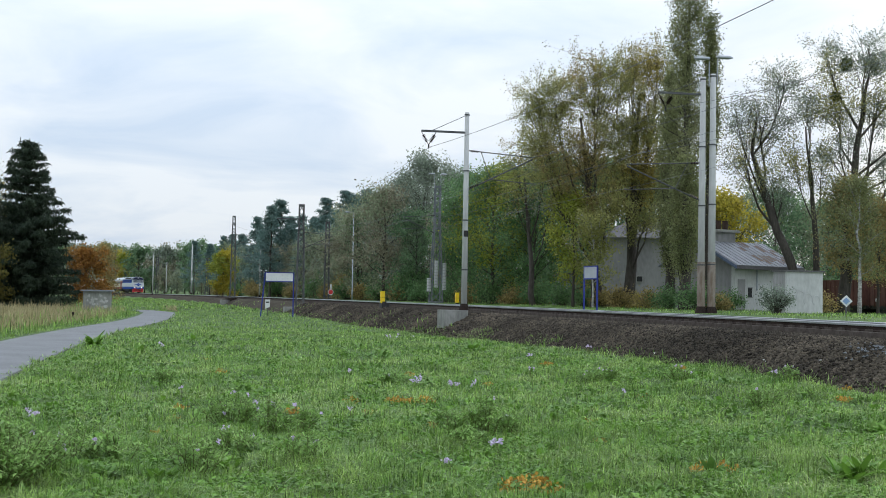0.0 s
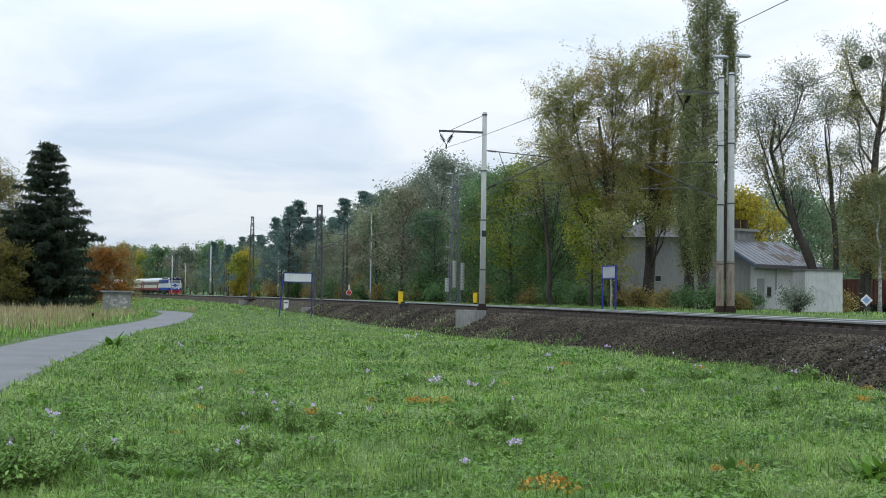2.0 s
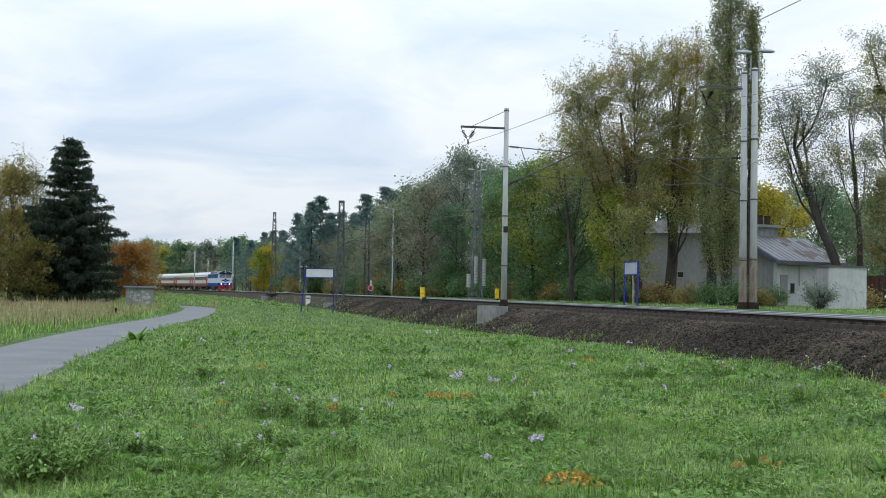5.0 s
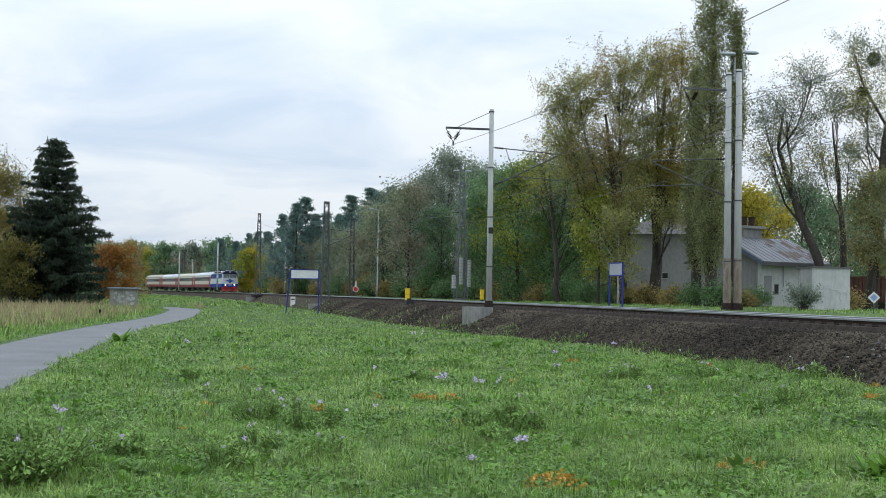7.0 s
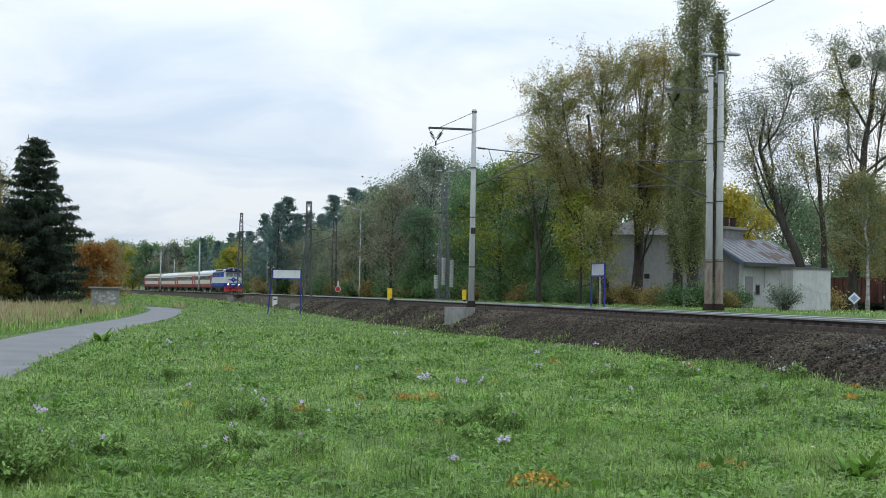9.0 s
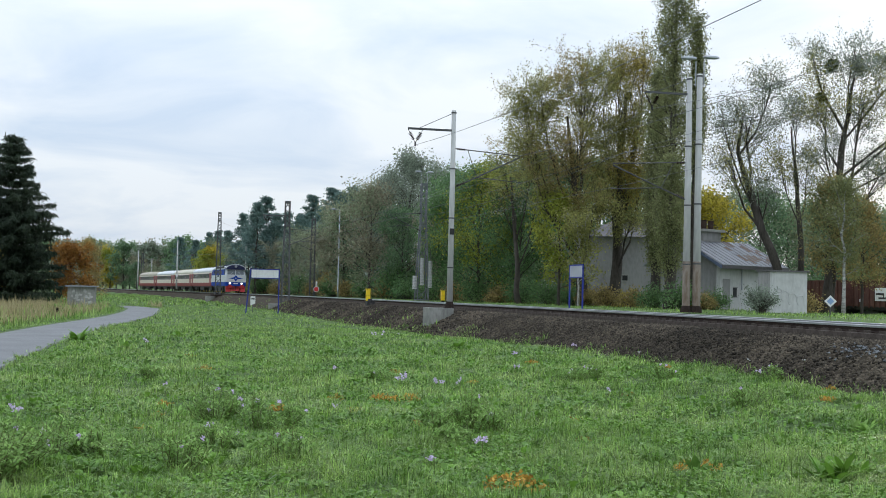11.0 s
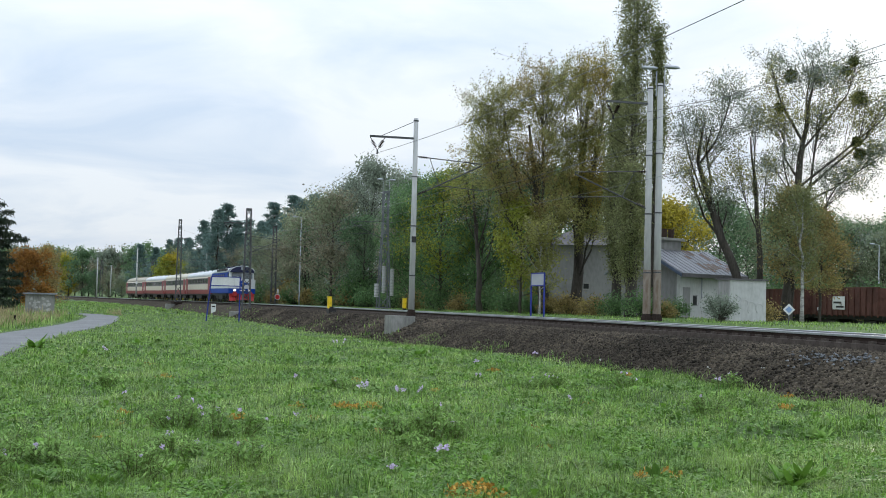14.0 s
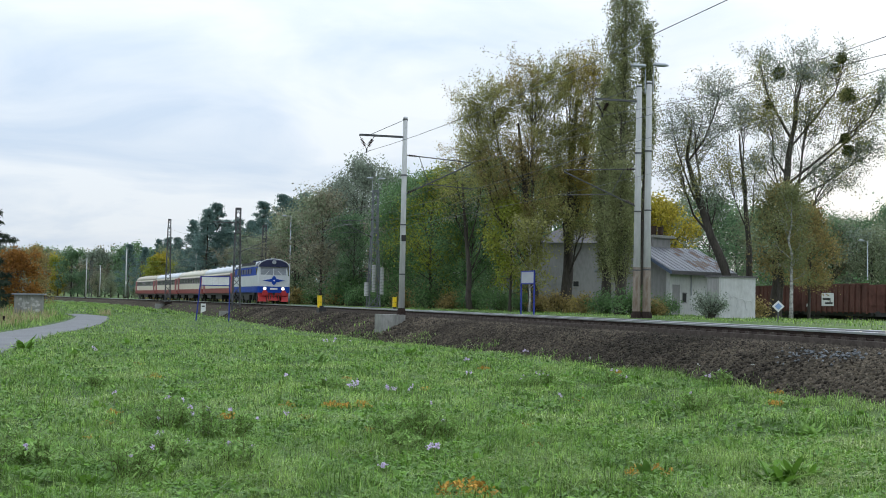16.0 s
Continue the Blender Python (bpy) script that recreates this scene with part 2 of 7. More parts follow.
def path_mesh():
    # centre line of the cycle path, and its half width
    pts = [(-4.0, -4), (-6.2, 6), (-8.1, 15), (-9.5, 22.2), (-10.5, 27.1), (-12.7, 38.6), (-16.2, 59), (-20.0, 84), (-22.8, 99), (-25.5, 110), (-30.5, 119), (-41, 125), (-60, 130), (-80, 134)]
    P = []
    for i in range(1, len(pts) - 2):
        for t in np.linspace(0, 1, 24, endpoint=False):
            p0, p1, p2, p3 = (np.array(p) for p in pts[i - 1:i + 3])
            P.append(0.5 * (2 * p1 + (p2 - p0) * t + (2 * p0 - 5 * p1 + 4 * p2 - p3) * t * t + (3 * p1 - p0 - 3 * p2 + p3) * t ** 3))
    P = np.array(P)
    T = np.gradient(P, axis=0)
    T /= np.linalg.norm(T, axis=1)[:, None]
    N = np.stack([T[:, 1], -T[:, 0]], 1)
    return P, N


PATH_P, PATH_N = path_mesh()


def ground(x, y):
    x, y = np.asarray(x, float), np.asarray(y, float)
    s, n = offsets(x, y)
    rz = np.interp(s, S, RAILZ)
    meadow = -0.25 * smooth(35, 80, y) + 0.03 * np.sin(x * 0.7 + 1.3) * np.sin(y * 0.45) + 0.02 * np.sin(x * 1.9 + y * 1.3)
    meadow = meadow + 0.2 * smooth(9.5, 4.0, n) * smooth(62, 90, s)
    far = rz - 0.12 - 0.5 * smooth(-20, -45, n) + 0.04 * np.sin(x * 0.3) * np.sin(y * 0.23)
    far = far + 6.0 * smooth(-60, -200, n) * smooth(30, -60, s)
    under = rz - 0.55
    # level ground under the path
    near_path = np.full(x.shape, 99.0)
    for p in PATH_P[::6]:
        near_path = np.minimum(near_path, (x - p[0]) ** 2 + (y - p[1]) ** 2)
    bed = smooth(4.0, 2.0, np.sqrt(near_path))
    meadow = meadow + (-0.25 * smooth(35, 80, y) - meadow) * bed
    z = np.where(n > 5.5, meadow, np.where(n > 2.2, under + (meadow - under) * smooth(2.2, 4.1, n), np.where(n > -6.4, under, far - (far - under) * smooth(-7.2, -6.4, n))))
    return z


def gz(x, y):
    return float(ground(np.array([x]), np.array([y]))[0])


def polar(deg, dist):
    return dist * math.sin(radians(deg)), dist * math.cos(radians(deg))


# ground: one sheet to the horizon, finer near the camera
def ground_sheet():
    r = np.concatenate([np.linspace(0, 10, 6)[1:], np.geomspace(10.5, 420, 190), np.geomspace(440, 4000, 16)])
    a = np.radians(np.concatenate([np.arange(-180, -32, 8), np.arange(-32, 34, 0.5), np.arange(34, 180, 8)]))
    A, R = np.meshgrid(a, r)
    x, y = R * np.sin(A), R * np.cos(A)
    z = ground(x, y)
    v = np.concatenate([[[0, 0, gz(0, 0)]], np.stack([x.ravel(), y.ravel(), z.ravel()], 1)])
    n = len(a)
    f = [(0, 1 + (k + 1) % n, 1 + k) for k in range(n)]
    f += [(1 + i * n + k, 1 + i * n + (k + 1) % n, 1 + (i + 1) * n + (k + 1) % n, 1 + (i + 1) * n + k) for i in range(len(r) - 1) for k in range(n)]
    me = bpy.data.meshes.new("ground")
    me.from_pydata(v.tolist(), [], f)
    me.materials.append(SOIL)
    me.polygons.foreach_set("use_smooth", [True] * len(f))
    return tagged(new("ground", me), "green meadow turf reaching to the woods", "ground", kind="structure")


GROUND = ground_sheet()


def sweep(name, profile, s0, s1, step, material, label, category, kind="structure", parent=None):
    """A closed (n, dz) profile swept along the line; dz from the rail top."""
    ss = np.arange(s0, s1 + step / 2, step)
    v, f, k = [], [], len(profile)
    for s in ss:
        for n, dz in profile:
            x, y, z, _ = line(s, n)
            v.append((x, y, z + dz))
    for i in range(len(ss) - 1):
        for j in range(k):
            q = (j + 1) % k
            f.append((i * k + j, i * k + q, (i + 1) * k + q, (i + 1) * k + j))
    f += [tuple(range(k)), tuple(len(v) - 1 - j for j in range(k))]
    me = Mesh().add(v, f).data(name, material)
    ob = new(name, me)
    if parent:
        ob.parent = parent
        return tagged(ob, label)
    return tagged(ob, label, category, kind=kind)


EMB = [(2.3, -0.3), (3.0, -0.5), (4.1, -1.05), (5.3, -1.75), (5.3, -2.2), (-7.2, -1.2), (-6.6, -0.46), (-5.7, -0.42), (-2.0, -0.36), (-1.6, -0.3)]
EMBANKMENT = sweep("embankment", EMB, -440, 220, 4, BALLAST,
                   "dark stony railway embankment under the tracks", "embankment")


def cycle_path():
    v, f = [], []
    cols = (-1.15, -1.1, 0.0, 1.5, 1.55)
    for p, n in zip(PATH_P, PATH_N):
        for j, w in enumerate(cols):
            q = p + n * w
            v.append((q[0], q[1], float(-0.25 * smooth(35, 80, p[1])) + (0.035 if 0 < j < 4 else -0.12) + (0.02 if j == 2 else 0)))
    for i in range(len(PATH_P) - 1):
        f += [(i * 5 + j, i * 5 + j + 1, i * 5 + j + 6, i * 5 + j + 5) for j in range(4)]
    return tagged(new("path", Mesh().add(v, f).data("path", ASPHALT)), "smooth grey asphalt cycle path curving through the meadow", "path", kind="structure")


cycle_path()


# ---- tracks ----
def track(n0, name, label, low=0.0):
    t = tagged(thing(name, Matrix(), label, "railway track"), kind="structure")
    for side in (0.75, -0.75):
        c = n0 + side
        sweep("rail", [(c + a, b - low) for a, b in ((.075, -.172), (.075, -.155), (.012, -.13), (.012, -.055), (-.012, -.055), (-.012, -.13), (-.075, -.155), (-.075, -.172))], -440, 220, 4, RAILSIDE, "", "", parent=t)
        sweep("rail_head", [(c + a, b - low) for a, b in ((.036, -.055), (.036, -.012), (.026, 0), (-.026, 0), (-.036, -.012), (-.036, -.055))], -440, 220, 4, RAILTOP, "polished steel rail head", "", parent=t)
    return t


NEAR_TRACK = track(0.0, "track", "near railway track with rusty rails on ballast")
FAR_TRACK = track(-4.0, "track", "far railway track with rusty rails on ballast", .16)


def sleepers():
    m = Mesh()
    m.box(-.13, -1.3, -.36, .13, -.45, -.172, ch=.03).box(-.13, .45, -.36, .13, 1.3, -.172, ch=.03).box(-.1, -.45, -.36, .1, .45, -.21)
    for y in (-.75, .75):
        m.box(-.09, y - .16, -.172, .09, y - .08, -.12).box(-.09, y + .08, -.172, .09, y + .16, -.12)
    me = m.data("sleeper", SLEEPER)
    for k in range(170):
        ob = new("sleeper", me)
        ob.parent = NEAR_TRACK
        ob.matrix_basis = at_line(12 + .6 * k, 0)
    rest = Mesh()
    for n0, s0, s1 in ((0, -300, 12), (-4, -300, 114)):
        for s in np.arange(s0, s1, .6):
            tf = at_line(s, n0, -.16 if n0 else 0)
            rest.box(-.13, -1.3, -.36, .13, 1.3, -.172, tf=tf)
    tagged(part("sleepers", rest, SLEEPER, FAR_TRACK), kind="stuff")


sleepers()


# ---- masts, poles and overhead line; in a mast's own space y points to the meadow side, x along the line ----
def bar(m, a, b, r=.03, sides=5):
    return m.tube([a, b], r, sides)


def v_insulator(parent, y, z, sgn=1, w=.7):
    """Two brown porcelain strings hanging in a V, closing at a clamp."""
    low = (0, y, z - .62)
    for q in (-w / 2, w / 2):
        m = Mesh()
        a, b = Vector((0, y + q, z)), Vector(low)
        bar(m, a, b, .016)
        for k in range(6):
            c = a.lerp(b, .28 + .09 * k)
            d = (b - a).normalized()
            m.tube([c - d * .022, c, c + d * .022], [.035, .1, .035], 8)
        part("insulator", m, INSUL, parent, "brown porcelain insulator string")
    part("clamp", Mesh().box(-.03, y - .03, z - .78, .03, y + .03, z - .6), BLACK, parent)


def cantilever(parent, base_y, top, sgn, tie=1.77, strut=3.57, reach=3.2):
    """Catenary bracket; sgn -1 reaches away from the meadow side."""
    y = lambda d: base_y + sgn * d
    part("tie_tube", bar(Mesh(), (0, y(.1), top - tie), (0, y(reach), top - tie - .2), .026), STEEL, parent)
    part("strut_tube", bar(Mesh(), (0, y(.1), top - strut), (0, y(reach), top - tie - .28), .035), STEEL, parent)
    k = reach * .36
    part("drop_tube", bar(Mesh(), (0, y(.7), top - tie - .04), (0, y(k), top - strut + .5), .018), STEEL, parent)
    part("steady_arm", bar(Mesh(), (0, y(k), top - strut + .5), (0, y(reach + .1), top - strut + .36), .022), STEEL, parent)
    for zz, sl in ((tie, -.06), (strut, .4)):
        m = Mesh()
        for i in range(5):
            d = .22 + .08 * i
            m.tube([(0, y(d - .025), top - zz + sl * (d - .025)), (0, y(d), top - zz + sl * d), (0, y(d + .025), top - zz + sl * (d + .025))], [.03, .065, .03], 8)
        part("insulator", m, INSUL, parent, "brown porcelain rod insulator")


def concrete_mast(s, n, base, top, label, feeder=0, reach=3.2, brackets=True, plate=0.0, stained=False, width=.145, tie=1.77, strut=3.57, arm_drop=.94):
    x, y, z, h = line(s, n)
    t = thing("catenary_mast", pose(x, y, base, 0, 0, math.degrees(h) - 90 + 180), label, "mast", "masts along the railway")
    # local +y towards the meadow side
    H = top - base
    part("pole", Mesh().tube([(0, 0, 0), (0, 0, H * .5), (0, 0, H)], [width, width * .86, width * .7], 12), POLE, t, smooth=True)
    part("cap", Mesh().tube([(0, 0, H - .14), (0, 0, H - .08)], width * .85, 12), STEEL, t)
    for q in (.2, .45, .7):
        part("clamp_band", Mesh().tube([(0, 0, H * q), (0, 0, H * q + .06)], width * 1.02, 12), STEEL, t)
    foot = Mesh().tube([(0, 0, 0), (0, 0, .12), (0, 0, .3)], [width * 1.55, width * 1.45, width * 1.08], 10)
    part("foot", foot, RAILSIDE, t, "rusty steel foot")
    if feeder:
        L = 2.15 * feeder
        part("feeder_arm", Mesh().box(-.05, min(0, L), H - arm_drop - .045, .05, max(0, L), H - arm_drop + .045), STEEL, t)
        part("stay", bar(Mesh(), (0, .05 * feeder, H - .14), (0, 1.6 * feeder, H - arm_drop + .05), .014), STEEL, t)
        v_insulator(t, 1.8 * feeder, H - arm_drop - .03)
    if plate:
        part("plate", Mesh().box(-width - .04, -.16, plate, -width + .01, .16, plate + .5), WHITE, t, "small white plate")
    if stained:
        part("stained_base", Mesh().tube([(0, 0, .3), (0, 0, 1.2), (0, 0, 2.3)], [width * 1.04, width * 1.03, width * 1.01], 12, False), STAINED, t, "rust-stained lower end", True)
    if feeder and n > 0:
        part("number_plate", Mesh().box(-width - .03, -.1, H * .37, -width + .02, .1, H * .37 + .28), BLACK, t, "small dark plate")
    if brackets:
        cantilever(t, 0, H, -1 if n > 0 else 1, tie, strut, reach)
    return t


def foundation_block(s, n, base, depth, w, label):
    x, y, z, h = line(s, n)
    m = Mesh().box(-w, -w * .75, -depth, w, w, 0, ch=.04)
    return solid("foundation_block", m, FOUND, pose(x, y, base, 0, 0, math.degrees(h) - 90 + 180), label, "foundation", "foundation blocks")


def lattice_mast(s, n, base, top, wb, wt_, label, neck=0.0, feeder=0, material=None, reach=3.0):
    material = material or STEEL
    x, y, z, h = line(s, n)
    t = thing("lattice_mast", pose(x, y, base, 0, 0, math.degrees(h) - 90 + 180), label, "mast", "masts along the railway")
    H = top - base
    hn = H * (1 - neck)
    wid = lambda zz: wb + (wt_ * 1.15 - wb) * zz / hn if zz < hn else wt_

    def corner(i, zz):
        w = wid(zz) / 2
        return Vector((w * (1 if i in (0, 1) else -1), w * (1 if i in (1, 2) else -1), zz))
    for i in range(4):
        m = Mesh()
        cuts = [0, hn - .01, hn, H] if neck else [0, H]
        m.tube([corner(i, c) for c in cuts], .06, 4)
        part("leg", m, material, t)
    steps, zz = [], .1
    while zz < H - .3:
        steps.append(zz)
        zz += wid(zz) * 1.05
    steps.append(H - .05)
    for i in range(4):
        m = Mesh()
        for k in range(len(steps) - 1):
            a, b = corner(i, steps[k]), corner((i + 1) % 4, steps[k + 1])
            if k % 2:
                a, b = corner((i + 1) % 4, steps[k]), corner(i, steps[k + 1])
            m.tube([a, b], .034, 4, False)
        tagged(part("bracing", m, material, t), kind="stuff")
    base_plate = Mesh().box(-wid(0) / 2 - .05, -wid(0) / 2 - .05, -.02, wid(0) / 2 + .05, wid(0) / 2 + .05, .1)
    part("base_plate", base_plate, material, t)
    if neck:
        part("neck_plate", Mesh().box(-wid(hn) / 2 - .05, -wid(hn) / 2 - .05, hn - .06, wid(hn) / 2 + .05, wid(hn) / 2 + .05, hn + .06), material, t)
    part("cap", Mesh().box(-wt_ / 2 - .03, -wt_ / 2 - .03, H - .2, wt_ / 2 + .03, wt_ / 2 + .03, H), material, t)
    if feeder:
        L = 2.3 * feeder
        part("feeder_arm", Mesh().box(-.05, min(0, L), H - 1.45, .05, max(0, L), H - 1.34), STEEL, t)
        v_insulator(t, 1.9 * feeder, H - 1.42)
    cantilever(t, 0, H, -1 if n > 0 else 1, 2.6, 4.2, reach)
    return t


def weight_stack(parent, x, y, z, n, r):
    for k in range(n):
        part("counterweight", Mesh().tube([(x, y, z + k * .13), (x, y, z + k * .13 + .11)], r, 10), POLE, parent,
             "pale concrete counterweight disc")
    part("weight_rod", Mesh().tube([(x, y, z - .1), (x, y, z + n * .13 + 2.2)], .016, 5), STEEL, parent)


def lamp_head(parent, x, y, z, dx, across=False):
    """Flat street luminaire on a thin stalk, reaching along the line."""
    part("stalk", Mesh().tube([(x, y, z - 1.2), (x, y, z - .06)], .03, 6), GALV, parent)
    m = Mesh()
    ring = [(-.11, 0), (-.13, .06), (-.07, .14), (.07, .14), (.13, .06), (.11, 0)]
    n = len(ring)
    v = []
    for q, sc, up in ((0, .75, .02), (.25, 1, 0), (.7, 1, 0), (.9, .5, .03)):
        v += [(x + a * sc, y + dx * q, z + b * sc + up) if across else (x + dx * q, y + a * sc, z + b * sc + up) for a, b in ring]
    f = [(i * n + k, i * n + (k + 1) % n, (i + 1) * n + (k + 1) % n, (i + 1) * n + k) for i in range(3) for k in range(n)] + [tuple(range(n)), tuple(3 * n + k for k in range(n))]
    part("lamp_head", m.add(v, f), GALV, parent, "grey street luminaire, unlit", smooth=True)


POLE_A = concrete_mast(60.2, 2.9, 1.05, 10.2, "grey concrete catenary mast with feeder arm on a concrete block", feeder=1)
foundation_block(60.2, 3.35, 1.05, 1.9, .66, "weathered grey concrete block in the ballast slope")
TWIN = concrete_mast(63.8, -7.2, 1.12, 11.8, "pale concrete catenary mast beside its twin in the grass", feeder=1, tie=3.9, strut=5.6, reach=3.6, arm_drop=.8, width=.175, stained=True)
twin2 = concrete_mast(63.9, -7.65, 1.12, 11.95, "pale concrete mast with two street lamps on top", brackets=False, width=.18, stained=True)
lamp_head(twin2, 0, .2, 11.45, .8, True)
lamp_head(twin2, 0, -.2, 11.55, -.8, True)
MAST_B = lattice_mast(-1, 3.0, .35, 10.0, .72, .42, "dark steel lattice mast on the near side of the line", neck=.24, feeder=1)
foundation_block(-1, 3.6, .35, 1.4, .85, "grey concrete block under the lattice mast")
lattice_mast(-61, 3.0, .75, 12.3, .7, .35, "dark steel lattice mast above a small culvert", neck=.1)
foundation_block(-61, 3.9, .5, 1.5, .7, "grey concrete culvert pier below the mast")
solid("culvert_slab", Mesh().box(-2.2, -.6, -.25, 1.4, .6, 0, ch=.05), RAILSIDE, at_line(-61, 3.1, -.2), "dark rusty slab over the culvert", "slab")
lattice_mast(-44.8, -7.2, .85, 11.0, .6, .4, "grey steel lattice mast on the far side of the line")
LM = lattice_mast(10.8, -7.2, 1.05, 11.2, .98, .46, "steel lattice mast with counterweights and two lamps", neck=.36, material=MASTGREY)
weight_stack(LM, -.5, .12, 1.3, 18, .17)
weight_stack(LM, -.5, -.6, 1.1, 18, .17)
weight_stack(LM, -.5, .75, .95, 9, .19)
lamp_head(LM, 0, .28, 11.1, .62, True)
lamp_head(LM, 0, -.28, 11.1, -.62, True)
concrete_mast(-113, 3.0, 1.0, 10.0, "grey concrete catenary mast near the bend", plate=2.5)
concrete_mast(-101, -7.2, .75, 9.8, "grey concrete catenary mast on the far side near the bend", plate=2.0)
concrete_mast(-170, 3.0, .6, 9.6, "distant grey concrete catenary mast")
concrete_mast(-212, -7.2, .8, 8.9, "distant grey concrete catenary mast")
concrete_mast(-262, 3.0, .6, 9.4, "distant grey concrete catenary mast")
lattice_mast(-231, -8.5, .6, 10.6, .7, .5, "distant dark lattice mast with white boxes")
lattice_mast(-160, -7.2, .7, 8.8, .6, .4, "distant dark lattice mast against the wood")
concrete_mast(121, 2.9, 1.05, 10.2, "grey concrete catenary mast with feeder arm", feeder=1)
concrete_mast(121, -7.2, 1.12, 10.6, "pale concrete catenary mast in the grass", feeder=1)


def lamp_post(x, y, h, label, head=True):
    z = gz(x, y)
    t = thing("lamp_post", pose(x, y, z - .05), label, "lamp post", "lamp posts")
    part("post", Mesh().tube([(0, 0, 0), (0, 0, 1.2), (0, 0, 1.25), (0, 0, h)], [.11, .1, .075, .05], 8), GALV, t, smooth=True)
    m = Mesh().tube([(0, 0, h - .1), (-.15, 0, h + .03), (-.5, 0, h + .08)], .03, 6)
    part("arm", m, GALV, t)
    part("lamp_head", Mesh().tube([(-.45, 0, h + .08), (-.6, 0, h + .1), (-.95, 0, h + .1), (-1.1, 0, h + .09)], [.05, .12, .12, .05], 8), GALV, t, "grey luminaire, unlit", smooth=True)
    return t


lamp_post(-11.2, 154.7, 10.9, "slim grey lamp post beyond the tracks")
lamp_post(*polar(-15.45, 150), 5.4, "small grey lamp post beside the shed")
lamp_post(*polar(21.75, 150), 9.0, "pale lamp post behind the freight wagons")


def wire(name, pts, label, r=.011, sag=0.0):
    m, run = Mesh(), []
    for i, (a, b) in enumerate(zip(pts[:-1], pts[1:])):
        a, b = Vector(a), Vector(b)
        for k in range(0 if i == 0 else 1, 13):
            q = k / 12
            p = a.lerp(b, q)
            p.z -= sag * 4 * q * (1 - q)
            run.append(p)
    m.tube(run, r, 4, False)
    return solid(name, m, WIRE, Matrix(), label, "wire", "overhead wires")


def wpt(s, n, dz):
    x, y, z, _ = line(s, n)
    return (x, y, z + dz)


def overhead():
    near_s, far_s = [-262, -170, -113, -61, -1, 60.2, 121, 180], [-231, -212, -160, -101, -44.8, 10.8, 63.8, 121, 180]
    for n0, stops in ((0, near_s), (-4, far_s)):
        zig = [(n0 + (.2 if i % 2 else -.2)) for i in range(len(stops))]
        wire("contact_wire", [wpt(s, n, 5.55) for s, n in zip(stops, zig)], "thin dark contact wire above the track", .007)
        wire("messenger_wire", [wpt(s, n0, 6.95) for s in stops], "thin dark messenger wire sagging above the contact wire", .008, .75)
        m = Mesh()
        for i in range(len(stops) - 1):
            for q in (.1, .23, .36, .5, .64, .77, .9):
                a, b = Vector(wpt(stops[i], n0, 6.95)), Vector(wpt(stops[i + 1], n0, 6.95))
                c, d = Vector(wpt(stops[i], zig[i], 5.55)), Vector(wpt(stops[i + 1], zig[i + 1], 5.55))
                top = a.lerp(b, q)
                top.z -= .75 * 4 * q * (1 - q)
                m.tube([top, c.lerp(d, q)], .004, 3, False)
        solid("dropper_wires", m, WIRE, Matrix(), "thin droppers between messenger and contact wire", "wire", kind="stuff")
    # feeder line on the meadow side and on the far side
    def tip(s, n, z):
        x, y, _, _ = line(s, n)
        return (x, y, z)
    wire("feeder_wire", [tip(-61, 3.4, 11.3), tip(-1, 4.9, 7.8), tip(60.2, 4.7, 8.5), tip(121, 4.7, 7.75), tip(180, 4.7, 7.75)], "thin feeder wire hung from the mast arms", .01, .7)
    wire("feeder_wire", [tip(-101, -6.5, 9.0), tip(-44.8, -5.6, 9.6), tip(10.8, -5.6, 9.6), tip(63.8, -5.4, 10.25), tip(121, -5.4, 8.6), tip(180, -5.4, 8.6)], "thin feeder wire above the far track", .01, .7)


overhead()


# ---- signs and line-side boxes ----
def station_sign(m, width, height, panel, label, lean=0.0, face=None):
    t = thing("station_sign", m, label, "sign", "station signs")
    for x, l in ((-width / 2, lean), (width / 2, 0)):
        part("post", Mesh().tube([(x - l, 0, -.4), (x, 0, height)], .05, 8), BLUE, t)
    part("panel", Mesh().box(-width / 2 + .06, -.025, height - panel, width / 2 - .06, .025, height - .05), face or WHITE, t, "blank off-white sign panel")
    fr = Mesh()
    for z in (height - panel - .05, height - .06):
        fr.box(-width / 2, -.04, z, width / 2, .04, z + .07)
    part("frame", fr, BLUE, t)
    seams = Mesh()
    for k in range(1, 5):
        x = -width / 2 + width * k / 5
        seams.box(x - .006, -.03, height - panel, x + .006, .03, height - .06)
    part("seam", seams, POLE, t)
    return t


sx, sy = -13.0, 99.2
station_sign(pose(sx, sy, gz(sx, sy), 0, 0, 12), 2.25, 3.3 - gz(sx, sy), .72, "white station name board, blank, on blue posts in the grass", .35)
x, y, z, h = line(51.8, -6.2)
station_sign(pose(x, y, z - .15, 0, 0, math.degrees(h) - 90), 2.1, 2.4, .68, "pale station name board, blank, on blue posts beyond the tracks", face=PANEL)


